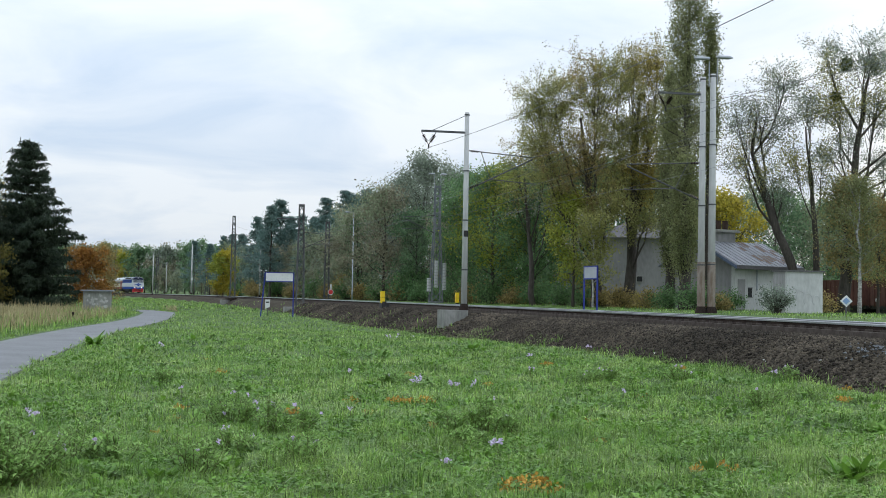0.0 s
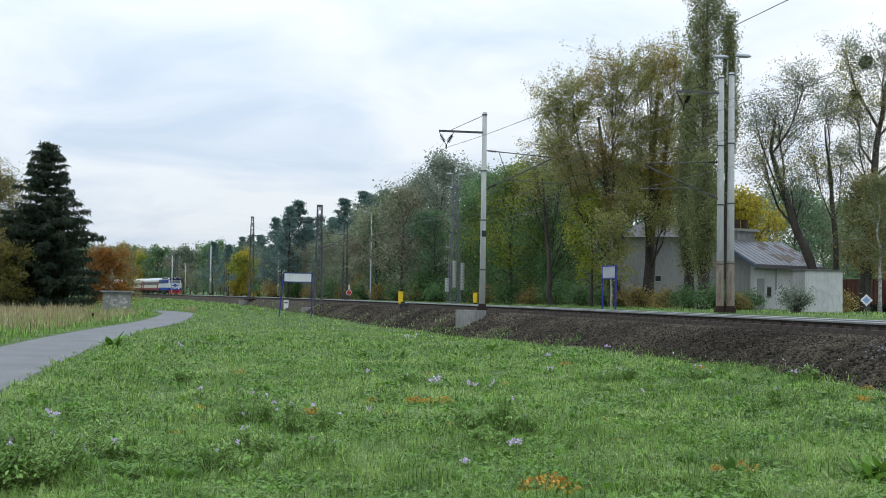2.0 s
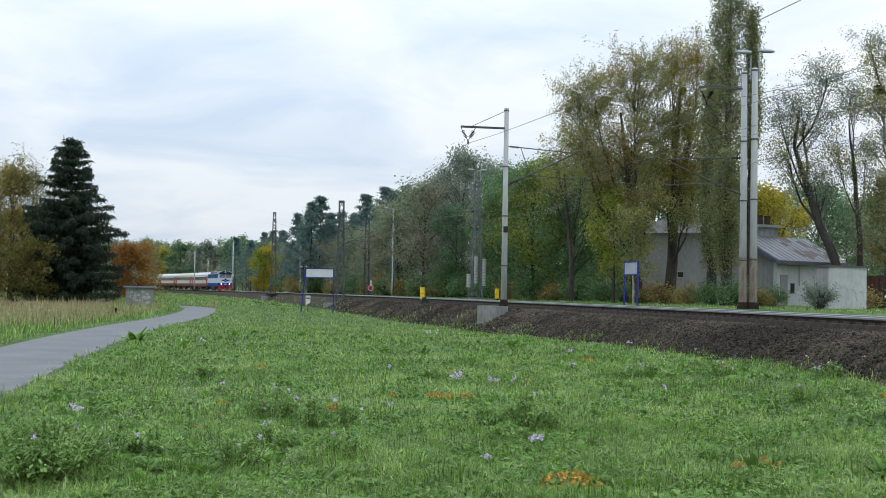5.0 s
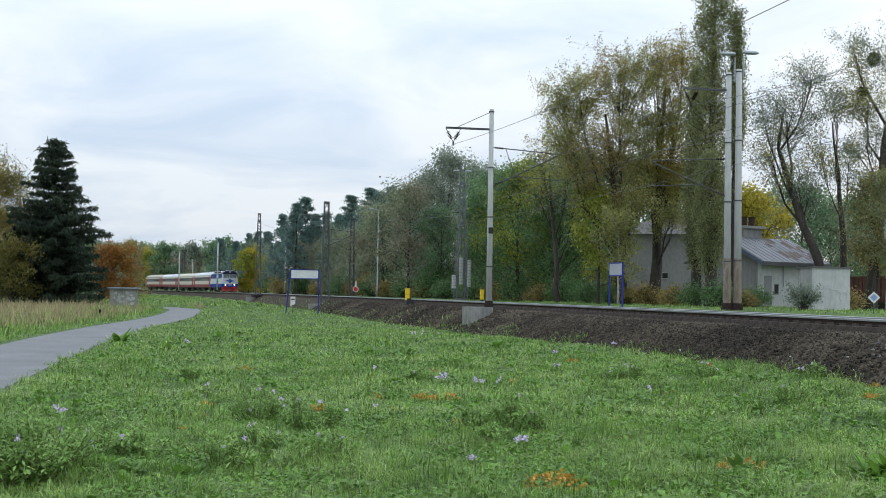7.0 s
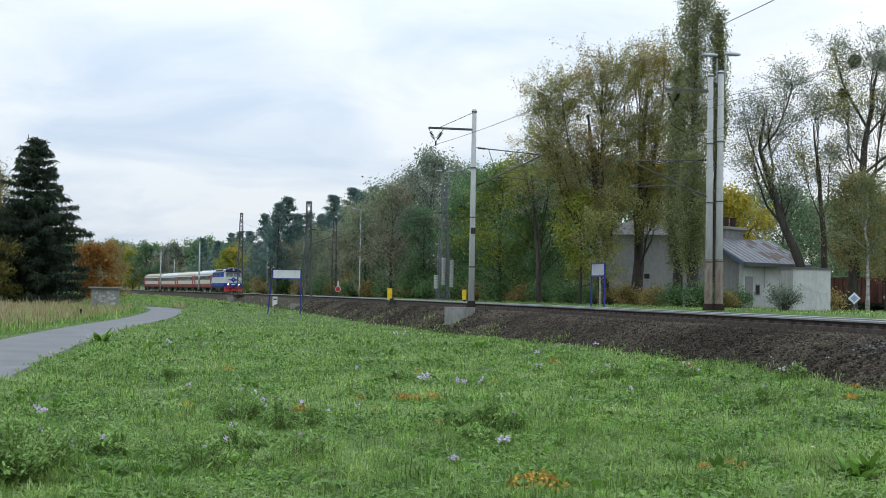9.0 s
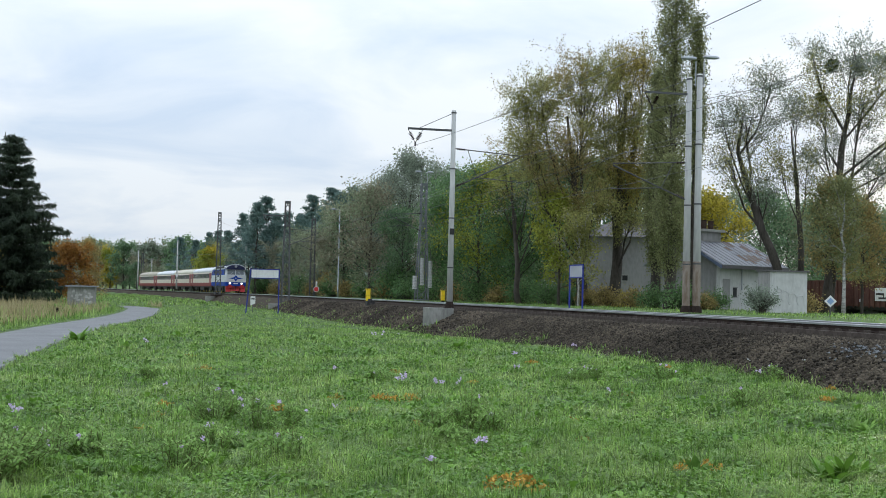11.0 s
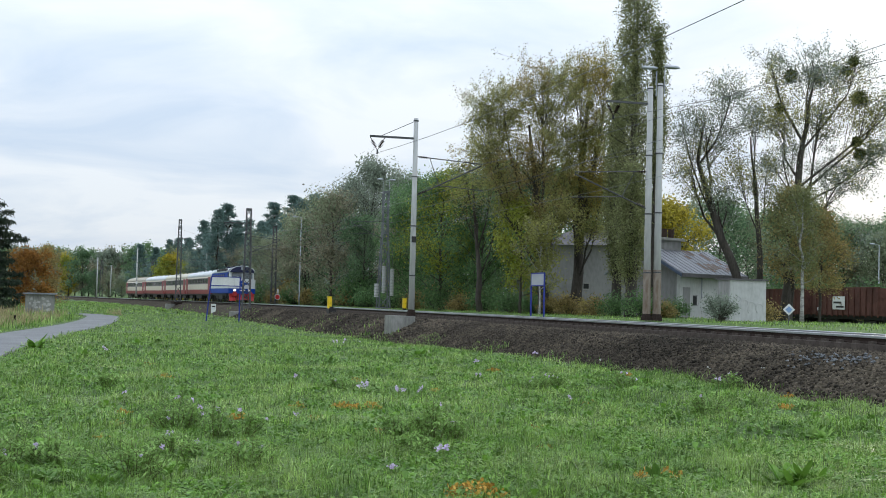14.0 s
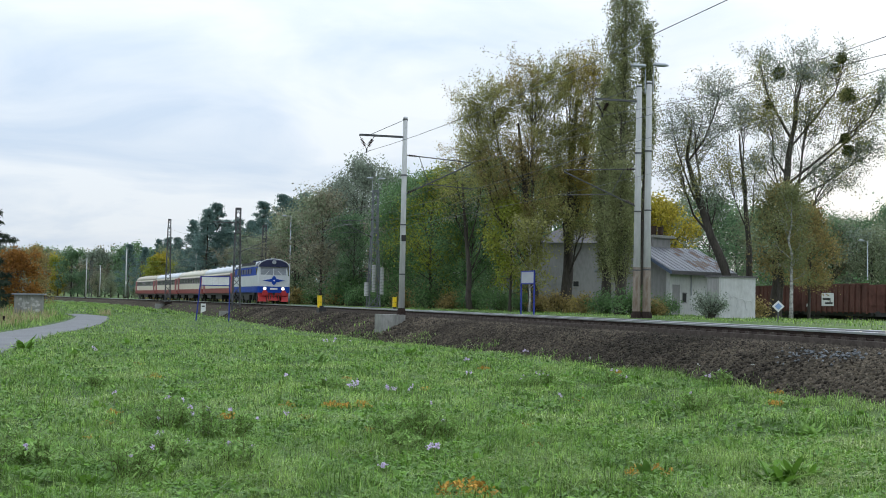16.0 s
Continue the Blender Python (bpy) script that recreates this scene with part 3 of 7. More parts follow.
def yellow_box(s, n, base, machine, label):
    t = thing("signal_box", at_line(s, n, base), label, "trackside box", "yellow trackside boxes")
    part("stand", Mesh().box(-.12, -.1, -.4, .12, .1, .16), BLACK, t)
    part("lower_box", Mesh().box(-.17, -.13, .16, .17, .13, .5, ch=.03), YELLOW, t)
    part("upper_box", Mesh().box(-.17, -.13, .52, .17, .13, .9, ch=.03), YELLOW, t)
    part("hood", Mesh().box(-.19, -.15, .9, .19, .15, .94, ch=.03), YELLOW, t)
    if machine:
        part("point_machine", Mesh().box(.25, -.25, -.2, 1.25, .25, .16, ch=.05).tube([(.75, 0, .16), (.75, 0, .28)], .14, 8).box(1.25, -.06, -.1, 1.7, .06, .0), BLACK, t, "black iron point machine")
    return t


yellow_box(35.5, 2.3, -.2, True, "yellow box on a black stand beside the rail")
yellow_box(21.5, -6.3, -.15, False, "yellow box on a black stand beyond the tracks")


def disc_board():
    x, y, z, h = line(-36.5, -6.2)
    t = thing("disc_signal", pose(x, y, z - .15, 0, 0, -8), "red disc with white rim on a thin post", "signal")
    part("post", Mesh().tube([(0, 0, -.2), (0, 0, 1.7)], .035, 6), STEEL, t)
    part("rim", Mesh().tube([(0, -.05, .95), (0, -.02, .95)], .36, 20), WHITE, t)
    part("disc", Mesh().tube([(0, -.075, .95), (0, -.055, .95)], .28, 20), RED, t)
    part("marker", Mesh().box(-.1, -.03, 1.35, .1, 0, 1.9), WHITE, t)


disc_board()


def small_board():
    x, y = polar(-7.98, 100)
    z = gz(x, y)
    t = thing("distance_board", pose(x, y, z, 0, 0, 6), "small white board with a slanted foot on a short post", "sign")
    part("post", Mesh().tube([(0, .03, -.2), (0, .03, .9)], .03, 6), STEEL, t)
    m = Mesh().add([(-.19, -.02, .62), (.19, -.02, .78), (.19, -.02, 1.36), (-.19, -.02, 1.36), (-.19, .02, .62), (.19, .02, .78), (.19, .02, 1.36), (-.19, .02, 1.36)],
                   [(0, 1, 2, 3), (7, 6, 5, 4), (0, 4, 5, 1), (1, 5, 6, 2), (2, 6, 7, 3), (3, 7, 4, 0)])
    part("panel", m, WHITE, t)
    part("writing_bar", Mesh().box(-.13, -.027, 1.1, .13, -.021, 1.2), BLACK, t)


small_board()


def diamond_board():
    x, y = polar(18.0, 52)
    z = gz(x, y)
    t = thing("diamond_board", pose(x, y, z, 0, 0, -16), "white diamond board with a blue centre on a short post", "sign")
    part("post", Mesh().tube([(0, .03, -.2), (0, .03, .7)], .03, 6), STEEL, t)
    for nm, r, yy, mt in (("panel", .24, 0, WHITE), ("centre", .14, -.014, mat("pale_blue_paint", (.2, .3, .5), (.26, .38, .58), rough=.5))):
        c = .62
        m = Mesh().add([(-r, yy, c), (0, yy, c - r), (r, yy, c), (0, yy, c + r), (-r, yy + .012, c), (0, yy + .012, c - r), (r, yy + .012, c), (0, yy + .012, c + r)],
                       [(0, 1, 2, 3), (7, 6, 5, 4), (0, 4, 5, 1), (1, 5, 6, 2), (2, 6, 7, 3), (3, 7, 4, 0)])
        part(nm, m, mt, t)


diamond_board()


def marker_post(x, y, h, label):
    t = thing("marker_post", pose(x, y, gz(x, y)), label, "post", "marker posts")
    part("post", Mesh().box(-.06, -.06, -.2, .06, .06, h, ch=.02), RAILSIDE, t)
    return t


marker_post(*polar(-16.5, 78), .6, "short dark wooden post in the verge")


# ---- buildings ----
def white_house():
    x, y = polar(13.25, 82)
    z = gz(x, y)
    t = thing("house", pose(x, y, z - .1, 0, 0, 40), "small white rendered house with worn sheet-metal roof", "house")
    # local: near corner at the origin, +x along the eave wall, +y along the gable wall to the back
    L, W, E, R = 6.6, 5.6, 3.1, 1.45
    m = Mesh()
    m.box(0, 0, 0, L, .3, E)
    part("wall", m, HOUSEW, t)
    g = Mesh().prism([(0, 0), (W, 0), (W, E), (W / 2, E + R), (0, E)], 0, .3)
    g2 = Mesh().prism([(0, 0), (W, 0), (W, E), (W / 2, E + R), (0, E)], L - .3, L)
    # gables greyer than the front wall: their shaded side is put into the colour
    part("gable_wall", Mesh().add([(vx, vy if vy else .302, vz) for vx, vy, vz in g.v], g.f), RENDERG, t, "rendered gable wall, its shade put into the grey")
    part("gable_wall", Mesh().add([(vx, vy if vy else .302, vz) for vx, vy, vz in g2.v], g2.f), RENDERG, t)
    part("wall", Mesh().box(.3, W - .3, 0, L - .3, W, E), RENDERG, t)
    for side in (0, 1):
        r = Mesh()
        o = .45
        if side == 0:
            a, b = (-o, E - R * 2 / W * o), (W / 2, E + R)
        else:
            a, b = (W + o, E - R * 2 / W * o), (W / 2, E + R)
        r.prism([(a[0], a[1] + .02), (b[0], b[1] + .02), (b[0], b[1] + .14), (a[0], a[1] + .14)], -.45, L + .3)
        roof = part("roof", r, ROOF, t, "pale sheet-metal roof with rust stains")
        if side == 0:
            for k in range(14):
                xx = -.4 + k * (L + .7) / 13.5
                sm = Mesh().prism([(a[0], a[1] + .14), (b[0], b[1] + .14), (b[0], b[1] + .18), (a[0], a[1] + .18)], xx, xx + .04)
                part("seam", sm, ROOF, roof)
            rng = random.Random(5)
            for k in range(16):
                u, v = rng.uniform(.45, .98), rng.uniform(.15, .95)
                x0, w, hh = u * L, rng.uniform(.2, .8), rng.uniform(.04, .14)
                lo, hi = max(0, v - hh), min(1, v + hh)
                pa = (a[0] + (b[0] - a[0]) * lo, a[1] + (b[1] - a[1]) * lo)
                pb = (a[0] + (b[0] - a[0]) * hi, a[1] + (b[1] - a[1]) * hi)
                part("rust_patch", Mesh().prism([(pa[0], pa[1] + .142), (pb[0], pb[1] + .142), (pb[0], pb[1] + .148), (pa[0], pa[1] + .148)], x0, min(x0 + w, L + .25)), RUSTROOF, roof)
    part("fascia", Mesh().prism([(-.5, E - .35), (-.42, E - .35), (-.42, E - .1), (-.5, E - .1)], -.45, L + .3), DARKROOF, t, "dark gutter board")
    part("verge_board", Mesh().add([(-.49, -.45, E - .36), (-.49, W / 2, E + R - .05), (-.49, W / 2, E + R + .12), (-.49, -.45, E - .14), (-.44, -.45, E - .36), (-.44, W / 2, E + R - .05), (-.44, W / 2, E + R + .12), (-.44, -.45, E - .14)],
                                   [(0, 1, 2, 3), (7, 6, 5, 4), (0, 4, 5, 1), (1, 5, 6, 2), (2, 6, 7, 3), (3, 7, 4, 0)]), mat("blue_grey_board", (.1, .13, .2), (.15, .18, .26), rough=.6), t, "blue-grey verge board")
    door = part("door", Mesh().box(.25, -.05, .1, 1.0, -.004, 2.1), RENDERG, t, "pale closed door")
    part("door_panel", Mesh().box(.42, -.065, .5, .66, -.052, .7).box(.42, -.065, .85, .66, -.052, 1.05), VOID, door)
    w = part("window", Mesh().box(1.35, -.03, .95, 1.75, -.004, 1.55), VOID, t, "small dark window")
    part("frame", Mesh().box(1.3, -.06, .9, 1.8, -.032, .96).box(1.3, -.06, 1.54, 1.8, -.032, 1.6), RENDERG, w)
    part("downpipe", Mesh().tube([(2.2, -.08, 1.4), (2.2, -.08, 3.0)], .05, 6), GALV, t)
    ch = part("chimney", Mesh().box(1.7, W * .5 - .1, E + R - .4, 3.6, W * .5 + .8, E + R + .75), RENDERG, t, "broad grey chimney block with two dark pots")
    part("cap", Mesh().box(1.5, W * .5 - .3, E + R + .75, 3.8, W * .5 + 1.0, E + R + .92), CONCRETE, ch)
    for xx in (2.3, 3.05):
        part("chimney_pot", Mesh().tube([(xx, W * .5 + .35, E + R + .92), (xx, W * .5 + .35, E + R + 1.5), (xx, W * .5 + .35, E + R + 1.55)], [.2, .2, .24], 10), POT, ch, "dark brown chimney pot")


white_house()


def bunker():
    x, y = polar(15.5, 70)
    z = gz(x, y)
    t = thing("concrete_shed", pose(x, y, z - .1, 0, 0, 14), "low white concrete shed with a flat roof", "shed")
    part("wall", Mesh().box(0, 0, 0, 2.15, .2, 2.35), RENDERW, t, "pale stained front wall")
    part("wall", Mesh().box(0, .202, 0, .2, 1.5, 2.35), RENDERG, t, "grey side wall")
    part("wall", Mesh().box(1.95, .202, 0, 2.15, 1.5, 2.35), RENDERG, t)
    part("wall", Mesh().box(.202, 1.3, 0, 1.948, 1.5, 2.35), RENDERG, t)
    part("roof", Mesh().box(-.1, -.1, 2.352, 2.25, 1.6, 2.43), DARKROOF, t, "thin dark roof edge")
    # faint scrawl left on the wall, raised paint strokes
    rng = random.Random(9)
    m = Mesh()
    for cx, cz, r in ((.4, 1.2, .26), (.8, 1.0, .3), (1.25, .85, .34), (1.75, .8, .28)):
        pts = [(cx + r * math.cos(a) * .8, -.008, cz + r * math.sin(a)) for a in np.linspace(-.4, 4.2, 12)]
        m.tube(pts, .018, 4)
    part("scrawl", m, POLE, t, "faint grey scrawl")


bunker()


def grey_building():
    x, y = polar(7.2, 98)
    z = gz(x, y)
    t = thing("building", pose(x, y, z - .2, 0, 0, -14), "plain grey rendered building with few openings", "building")
    L, W, E = 6.2, 7, 5.6
    part("wall", Mesh().box(0, 0, 0, L, .3, E), RENDERG, t)
    part("wall", Mesh().box(0, .3, 0, .3, W, E), RENDERG, t)
    part("wall", Mesh().box(L - .3, .3, 0, L, W, E), RENDERG, t)
    part("wall", Mesh().box(.3, W - .3, 0, L - .3, W, E), RENDERG, t)
    part("roof", Mesh().add([(-.3, -.4, E), (L + .3, -.4, E), (L + .3, W + .4, E), (-.3, W + .4, E), (1.6, 2.2, E + 1.3), (L - 1.6, 2.2, E + 1.3), (L - 1.6, W - 2, E + 1.3), (1.6, W - 2, E + 1.3)],
                            [(3, 2, 1, 0), (4, 5, 6, 7), (0, 1, 5, 4), (1, 2, 6, 5), (2, 3, 7, 6), (3, 0, 4, 7)]), DARKROOF, t, "low dark grey roof")
    w = part("window", Mesh().box(2.9, -.02, 2.2, 3.3, -.004, 2.6), VOID, t, "small dark square opening")
    part("frame", Mesh().box(2.84, -.05, 2.14, 3.36, -.022, 2.2).box(2.84, -.05, 2.6, 3.36, -.022, 2.66), CONCRETE, w)
    part("window", Mesh().box(3.4, -.02, .5, 4.1, -.004, 1.2), VOID, t)


grey_building()


def far_shed():
    x, y = polar(5.05, 104)
    z = gz(x, y)
    t = thing("painted_hut", pose(x, y, z - .1, 0, 0, -8), "small grey hut with white and black spray paint", "hut")
    part("wall", Mesh().box(0, 0, 0, 1.9, 2.2, 2.7, ch=.03), RENDERG, t)
    part("roof", Mesh().box(-.15, -.15, 2.702, 2.05, 2.35, 2.82), DARKROOF, t)
    m = Mesh()
    for cx in (.55, .95, 1.35):
        m.tube([(cx + .2 * math.cos(a), -.012, 1.75 + .3 * math.sin(a)) for a in np.linspace(.2, 5.2, 10)], .07, 5)
    part("paint_stroke", m, WHITE, t, "white spray-paint loops")


far_shed()


def left_shed():
    x, y = polar(-16.1, 112)
    z = gz(x, y)
    t = thing("concrete_hut", pose(x, y, z - .1, 0, 0, 12), "old grey concrete hut with flaking paint and flat roof", "hut")
    # darker concrete for the wall: dirt, and the hut's shade painted in
    part("wall", Mesh().box(0, 0, 0, 2.3, 2.3, 1.85, ch=.03), FOUND, t, "dirty wall with flaking whitewash, grey darkened for shade")
    part("roof", Mesh().box(-.2, -.25, 1.852, 2.5, 2.5, 1.97, ch=.02), ROOF, t)
    rng = random.Random(3)
    for k in range(26):
        patch = Mesh()
        n, r = 9, rng.uniform(.07, .24)
        a, b = rng.uniform(.28, 2.02), rng.uniform(.28, 1.55)
        pts = [(a + r * rng.uniform(.5, 1.1) * math.cos(6.283 * i / n), -.004 - .0004 * k, b + .8 * r * rng.uniform(.5, 1.1) * math.sin(6.283 * i / n)) for i in range(n)]
        patch.add(pts, [tuple(range(n))])
        part("flaking_paint", patch, CONCRETE, t)


left_shed()


# ---- freight wagons on the siding ----
RUSTW = mat("rust_brown_wagon_paint", (.075, .032, .024), (.13, .055, .042), scale=.8, fine=6, rough=.85, bump=.15, stretch=(1, 1, .5))


def wagon():
    t = thing("freight_wagon", Matrix(), "rust-brown open freight wagon with ribbed steel sides", "freight wagon", "freight wagons on the siding")
    L, W, z0, z1 = 12.4, 1.4, 1.15, 3.25
    part("underframe", Mesh().box(-L / 2, -1.2, .85, L / 2, 1.2, 1.148), BLACK, t)
    for y in (-W, W):
        part("side", Mesh().box(-L / 2, y - .03, z0, L / 2, y + .03, z1), RUSTW, t)
    for x in (-L / 2, L / 2):
        part("end_wall", Mesh().box(x - .03, -W + .032, z0, x + .03, W - .032, z1), RUSTW, t)
    part("floor", Mesh().box(-L / 2 + .04, -W + .04, z0, L / 2 - .04, W - .04, z0 + .06), RUSTW, t)
    for y, o in ((-W, -1), (W, 1)):
        for k in range(13):
            x = -L / 2 + .08 + k * (L - .16) / 12
            part("rib", Mesh().box(x - .05, min(y + o * .032, y + o * .13), z0 - .1, x + .05, max(y + o * .032, y + o * .13), z1), RUSTW, t)
        part("top_rail", Mesh().box(-L / 2, y - .07, z1, L / 2, y + .07, z1 + .12), RUSTW, t)
    for x in (-L / 2, L / 2):
        o = 1 if x > 0 else -1
        for y in (-.7, 0, .7):
            part("rib", Mesh().box(min(x + o * .032, x + o * .12), y - .05, z0, max(x + o * .032, x + o * .12), y + .05, z1), RUSTW, t)
        for zz in (1.7, 2.5):
            part("end_beam", Mesh().box(min(x + o * .122, x + o * .17), -W, zz, max(x + o * .122, x + o * .17), W, zz + .1), RUSTW, t)
        for y in (-.87, .87):
            part("buffer", Mesh().tube([(x, y, 1.05), (x + o * .5, y, 1.05), (x + o * .5, y, 1.05), (x + o * .56, y, 1.05)], [.09, .09, .22, .22], 10), BLACK, t)
    for xb in (-3.6, 3.6):
        b = part("bogie", Mesh().box(xb - 1.3, -1.05, .45, xb + 1.3, -.93, .75).box(xb - 1.3, .93, .45, xb + 1.3, 1.05, .75).box(xb - .3, -1, .5, xb + .3, 1, .84), BLACK, t)
        for xw in (xb - .9, xb + .9):
            part("wheelset", Mesh().tube([(xw, -.8, .46), (xw, -.68, .46)], .46, 16).tube([(xw, .68, .46), (xw, .8, .46)], .46, 16).tube([(xw, -.68, .46), (xw, .68, .46)], .08, 8), BLACK, b)
    return t


def wagon_paint(t):
    W = 1.4
    part("paint_patch", Mesh().box(-.5, W + .134, 1.6, 1.8, W + .14, 2.65), WHITE, t, "white spray-painted block")
    part("paint_stroke", Mesh().box(-.3, W + .142, 1.75, 1.1, W + .148, 1.9).box(.1, W + .142, 2.08, 1.6, W + .148, 2.24).box(.1, W + .142, 1.9, .25, W + .148, 2.08), BLACK, t)
    part("chalk_panel", Mesh().box(4.6, W + .034, 1.5, 5.0, W + .04, 1.75), WHITE, t)


# the siding runs nearly north; wx, wy: middle of the painted wagon
SIDING = 4.0
ux, uy = math.sin(radians(SIDING)), -math.cos(radians(SIDING))
WDIR = math.degrees(math.atan2(uy, ux))
wx, wy, wz = 37.7, 98.2, .3
WAGON = wagon()
WAGON.matrix_basis = pose(wx, wy, wz, 0, 0, WDIR + 180)
for k in (1, 2):
    copy_thing(WAGON, pose(wx - ux * 13.7 * k, wy - uy * 13.7 * k, wz, 0, 0, WDIR + 180))
wagon_paint(WAGON)
sid = Mesh()
for o in (-.75, .75):
    a, b = Vector((wx - ux * 60, wy - uy * 60, 0)), Vector((wx + ux * 40, wy + uy * 40, 0))
    nrm = Vector((-uy, ux, 0)) * o
    sid.add([a + nrm * 1.05 + Vector((0, 0, wz - .2)), b + nrm * 1.05 + Vector((0, 0, wz - .2)), b + nrm * .95 + Vector((0, 0, wz - .2)), a + nrm * .95 + Vector((0, 0, wz - .2)),
             a + nrm * 1.05 + Vector((0, 0, wz)), b + nrm * 1.05 + Vector((0, 0, wz)), b + nrm * .95 + Vector((0, 0, wz)), a + nrm * .95 + Vector((0, 0, wz))],
            [(3, 2, 1, 0), (4, 5, 6, 7), (0, 1, 5, 4), (1, 2, 6, 5), (2, 3, 7, 6), (3, 0, 4, 7)])
solid("siding_rails", sid, RAILSIDE, Matrix(), "rusty rails of the siding", "rails", kind="structure")


# ---- the train ----
LOCOBLUE = mat("loco_blue_paint", (.01, .045, .26), (.016, .065, .34), scale=1.2, rough=.6, spec=.12)
LOCOGREY = mat("loco_pale_paint", (.5, .53, .54), (.6, .62, .62), scale=1.2, rough=.35, spec=.5)
LOCODARK = mat("loco_dark_roof_paint", (.014, .018, .05), (.022, .027, .07), scale=1.2, rough=.4)
LOCORED = mat("loco_red_paint", (.42, .028, .03), (.52, .045, .045), scale=1.5, rough=.45)
CREAM = mat("carriage_cream_paint", (.55, .5, .4), (.63, .58, .47), scale=.8, rough=.5)
MAROON = mat("carriage_maroon_paint", (.2, .028, .03), (.27, .04, .04), scale=.8, rough=.5)
BROWN = mat("carriage_brown_band", (.17, .14, .135), (.23, .19, .18), scale=.8, rough=.55)
ROOFW = mat("carriage_pale_roof", (.52, .53, .56), (.66, .67, .69), scale=.6, rough=.55)
ROOFC = mat("carriage_cream_roof", (.5, .47, .38), (.6, .56, .46), scale=.6, rough=.6)
ROOFD = mat("carriage_dusty_roof", (.36, .32, .26), (.46, .41, .33), scale=.6, rough=.6)
GLASS = mat("dark_train_glass", (.06, .06, .06), (.1, .1, .1), scale=2, rough=.08, spec=.6)
SCREEN = mat("cab_glass", (.16, .18, .2), (.24, .26, .28), scale=1.5, rough=.06, spec=.6)
HEADLIGHT = glow("headlight", (1.0, .95, .85), 5.0)


def wheelsets(parent, xs, r):
    made = []
    for x in xs:
        w = part("wheelset", Mesh().tube([(0, -.8, 0), (0, -.68, 0)], r, 18).tube([(0, .68, 0), (0, .8, 0)], r, 18).tube([(0, -.82, 0), (0, .82, 0)], .11, 8)
                 .box(-r * .7, -.815, -.06, r * .7, -.802, .06).box(-r * .7, .802, -.06, r * .7, .815, .06), BLACK, parent)
        w.matrix_basis = pose(x, 0, r)
        made.append((w, x, r))
    return made


def hull(sections):
    """Skin over rings of (y, z) at stations x."""
    m, n = Mesh(), len(sections[0][1])
    v = [(x, y, z) for x, ring in sections for y, z in ring]
    f = [(i * n + k, i * n + (k + 1) % n, (i + 1) * n + (k + 1) % n, (i + 1) * n + k) for i in range(len(sections) - 1) for k in range(n)]
    f += [tuple(range(n)), tuple(len(v) - 1 - k for k in range(n))]
    return m.add(v, f)


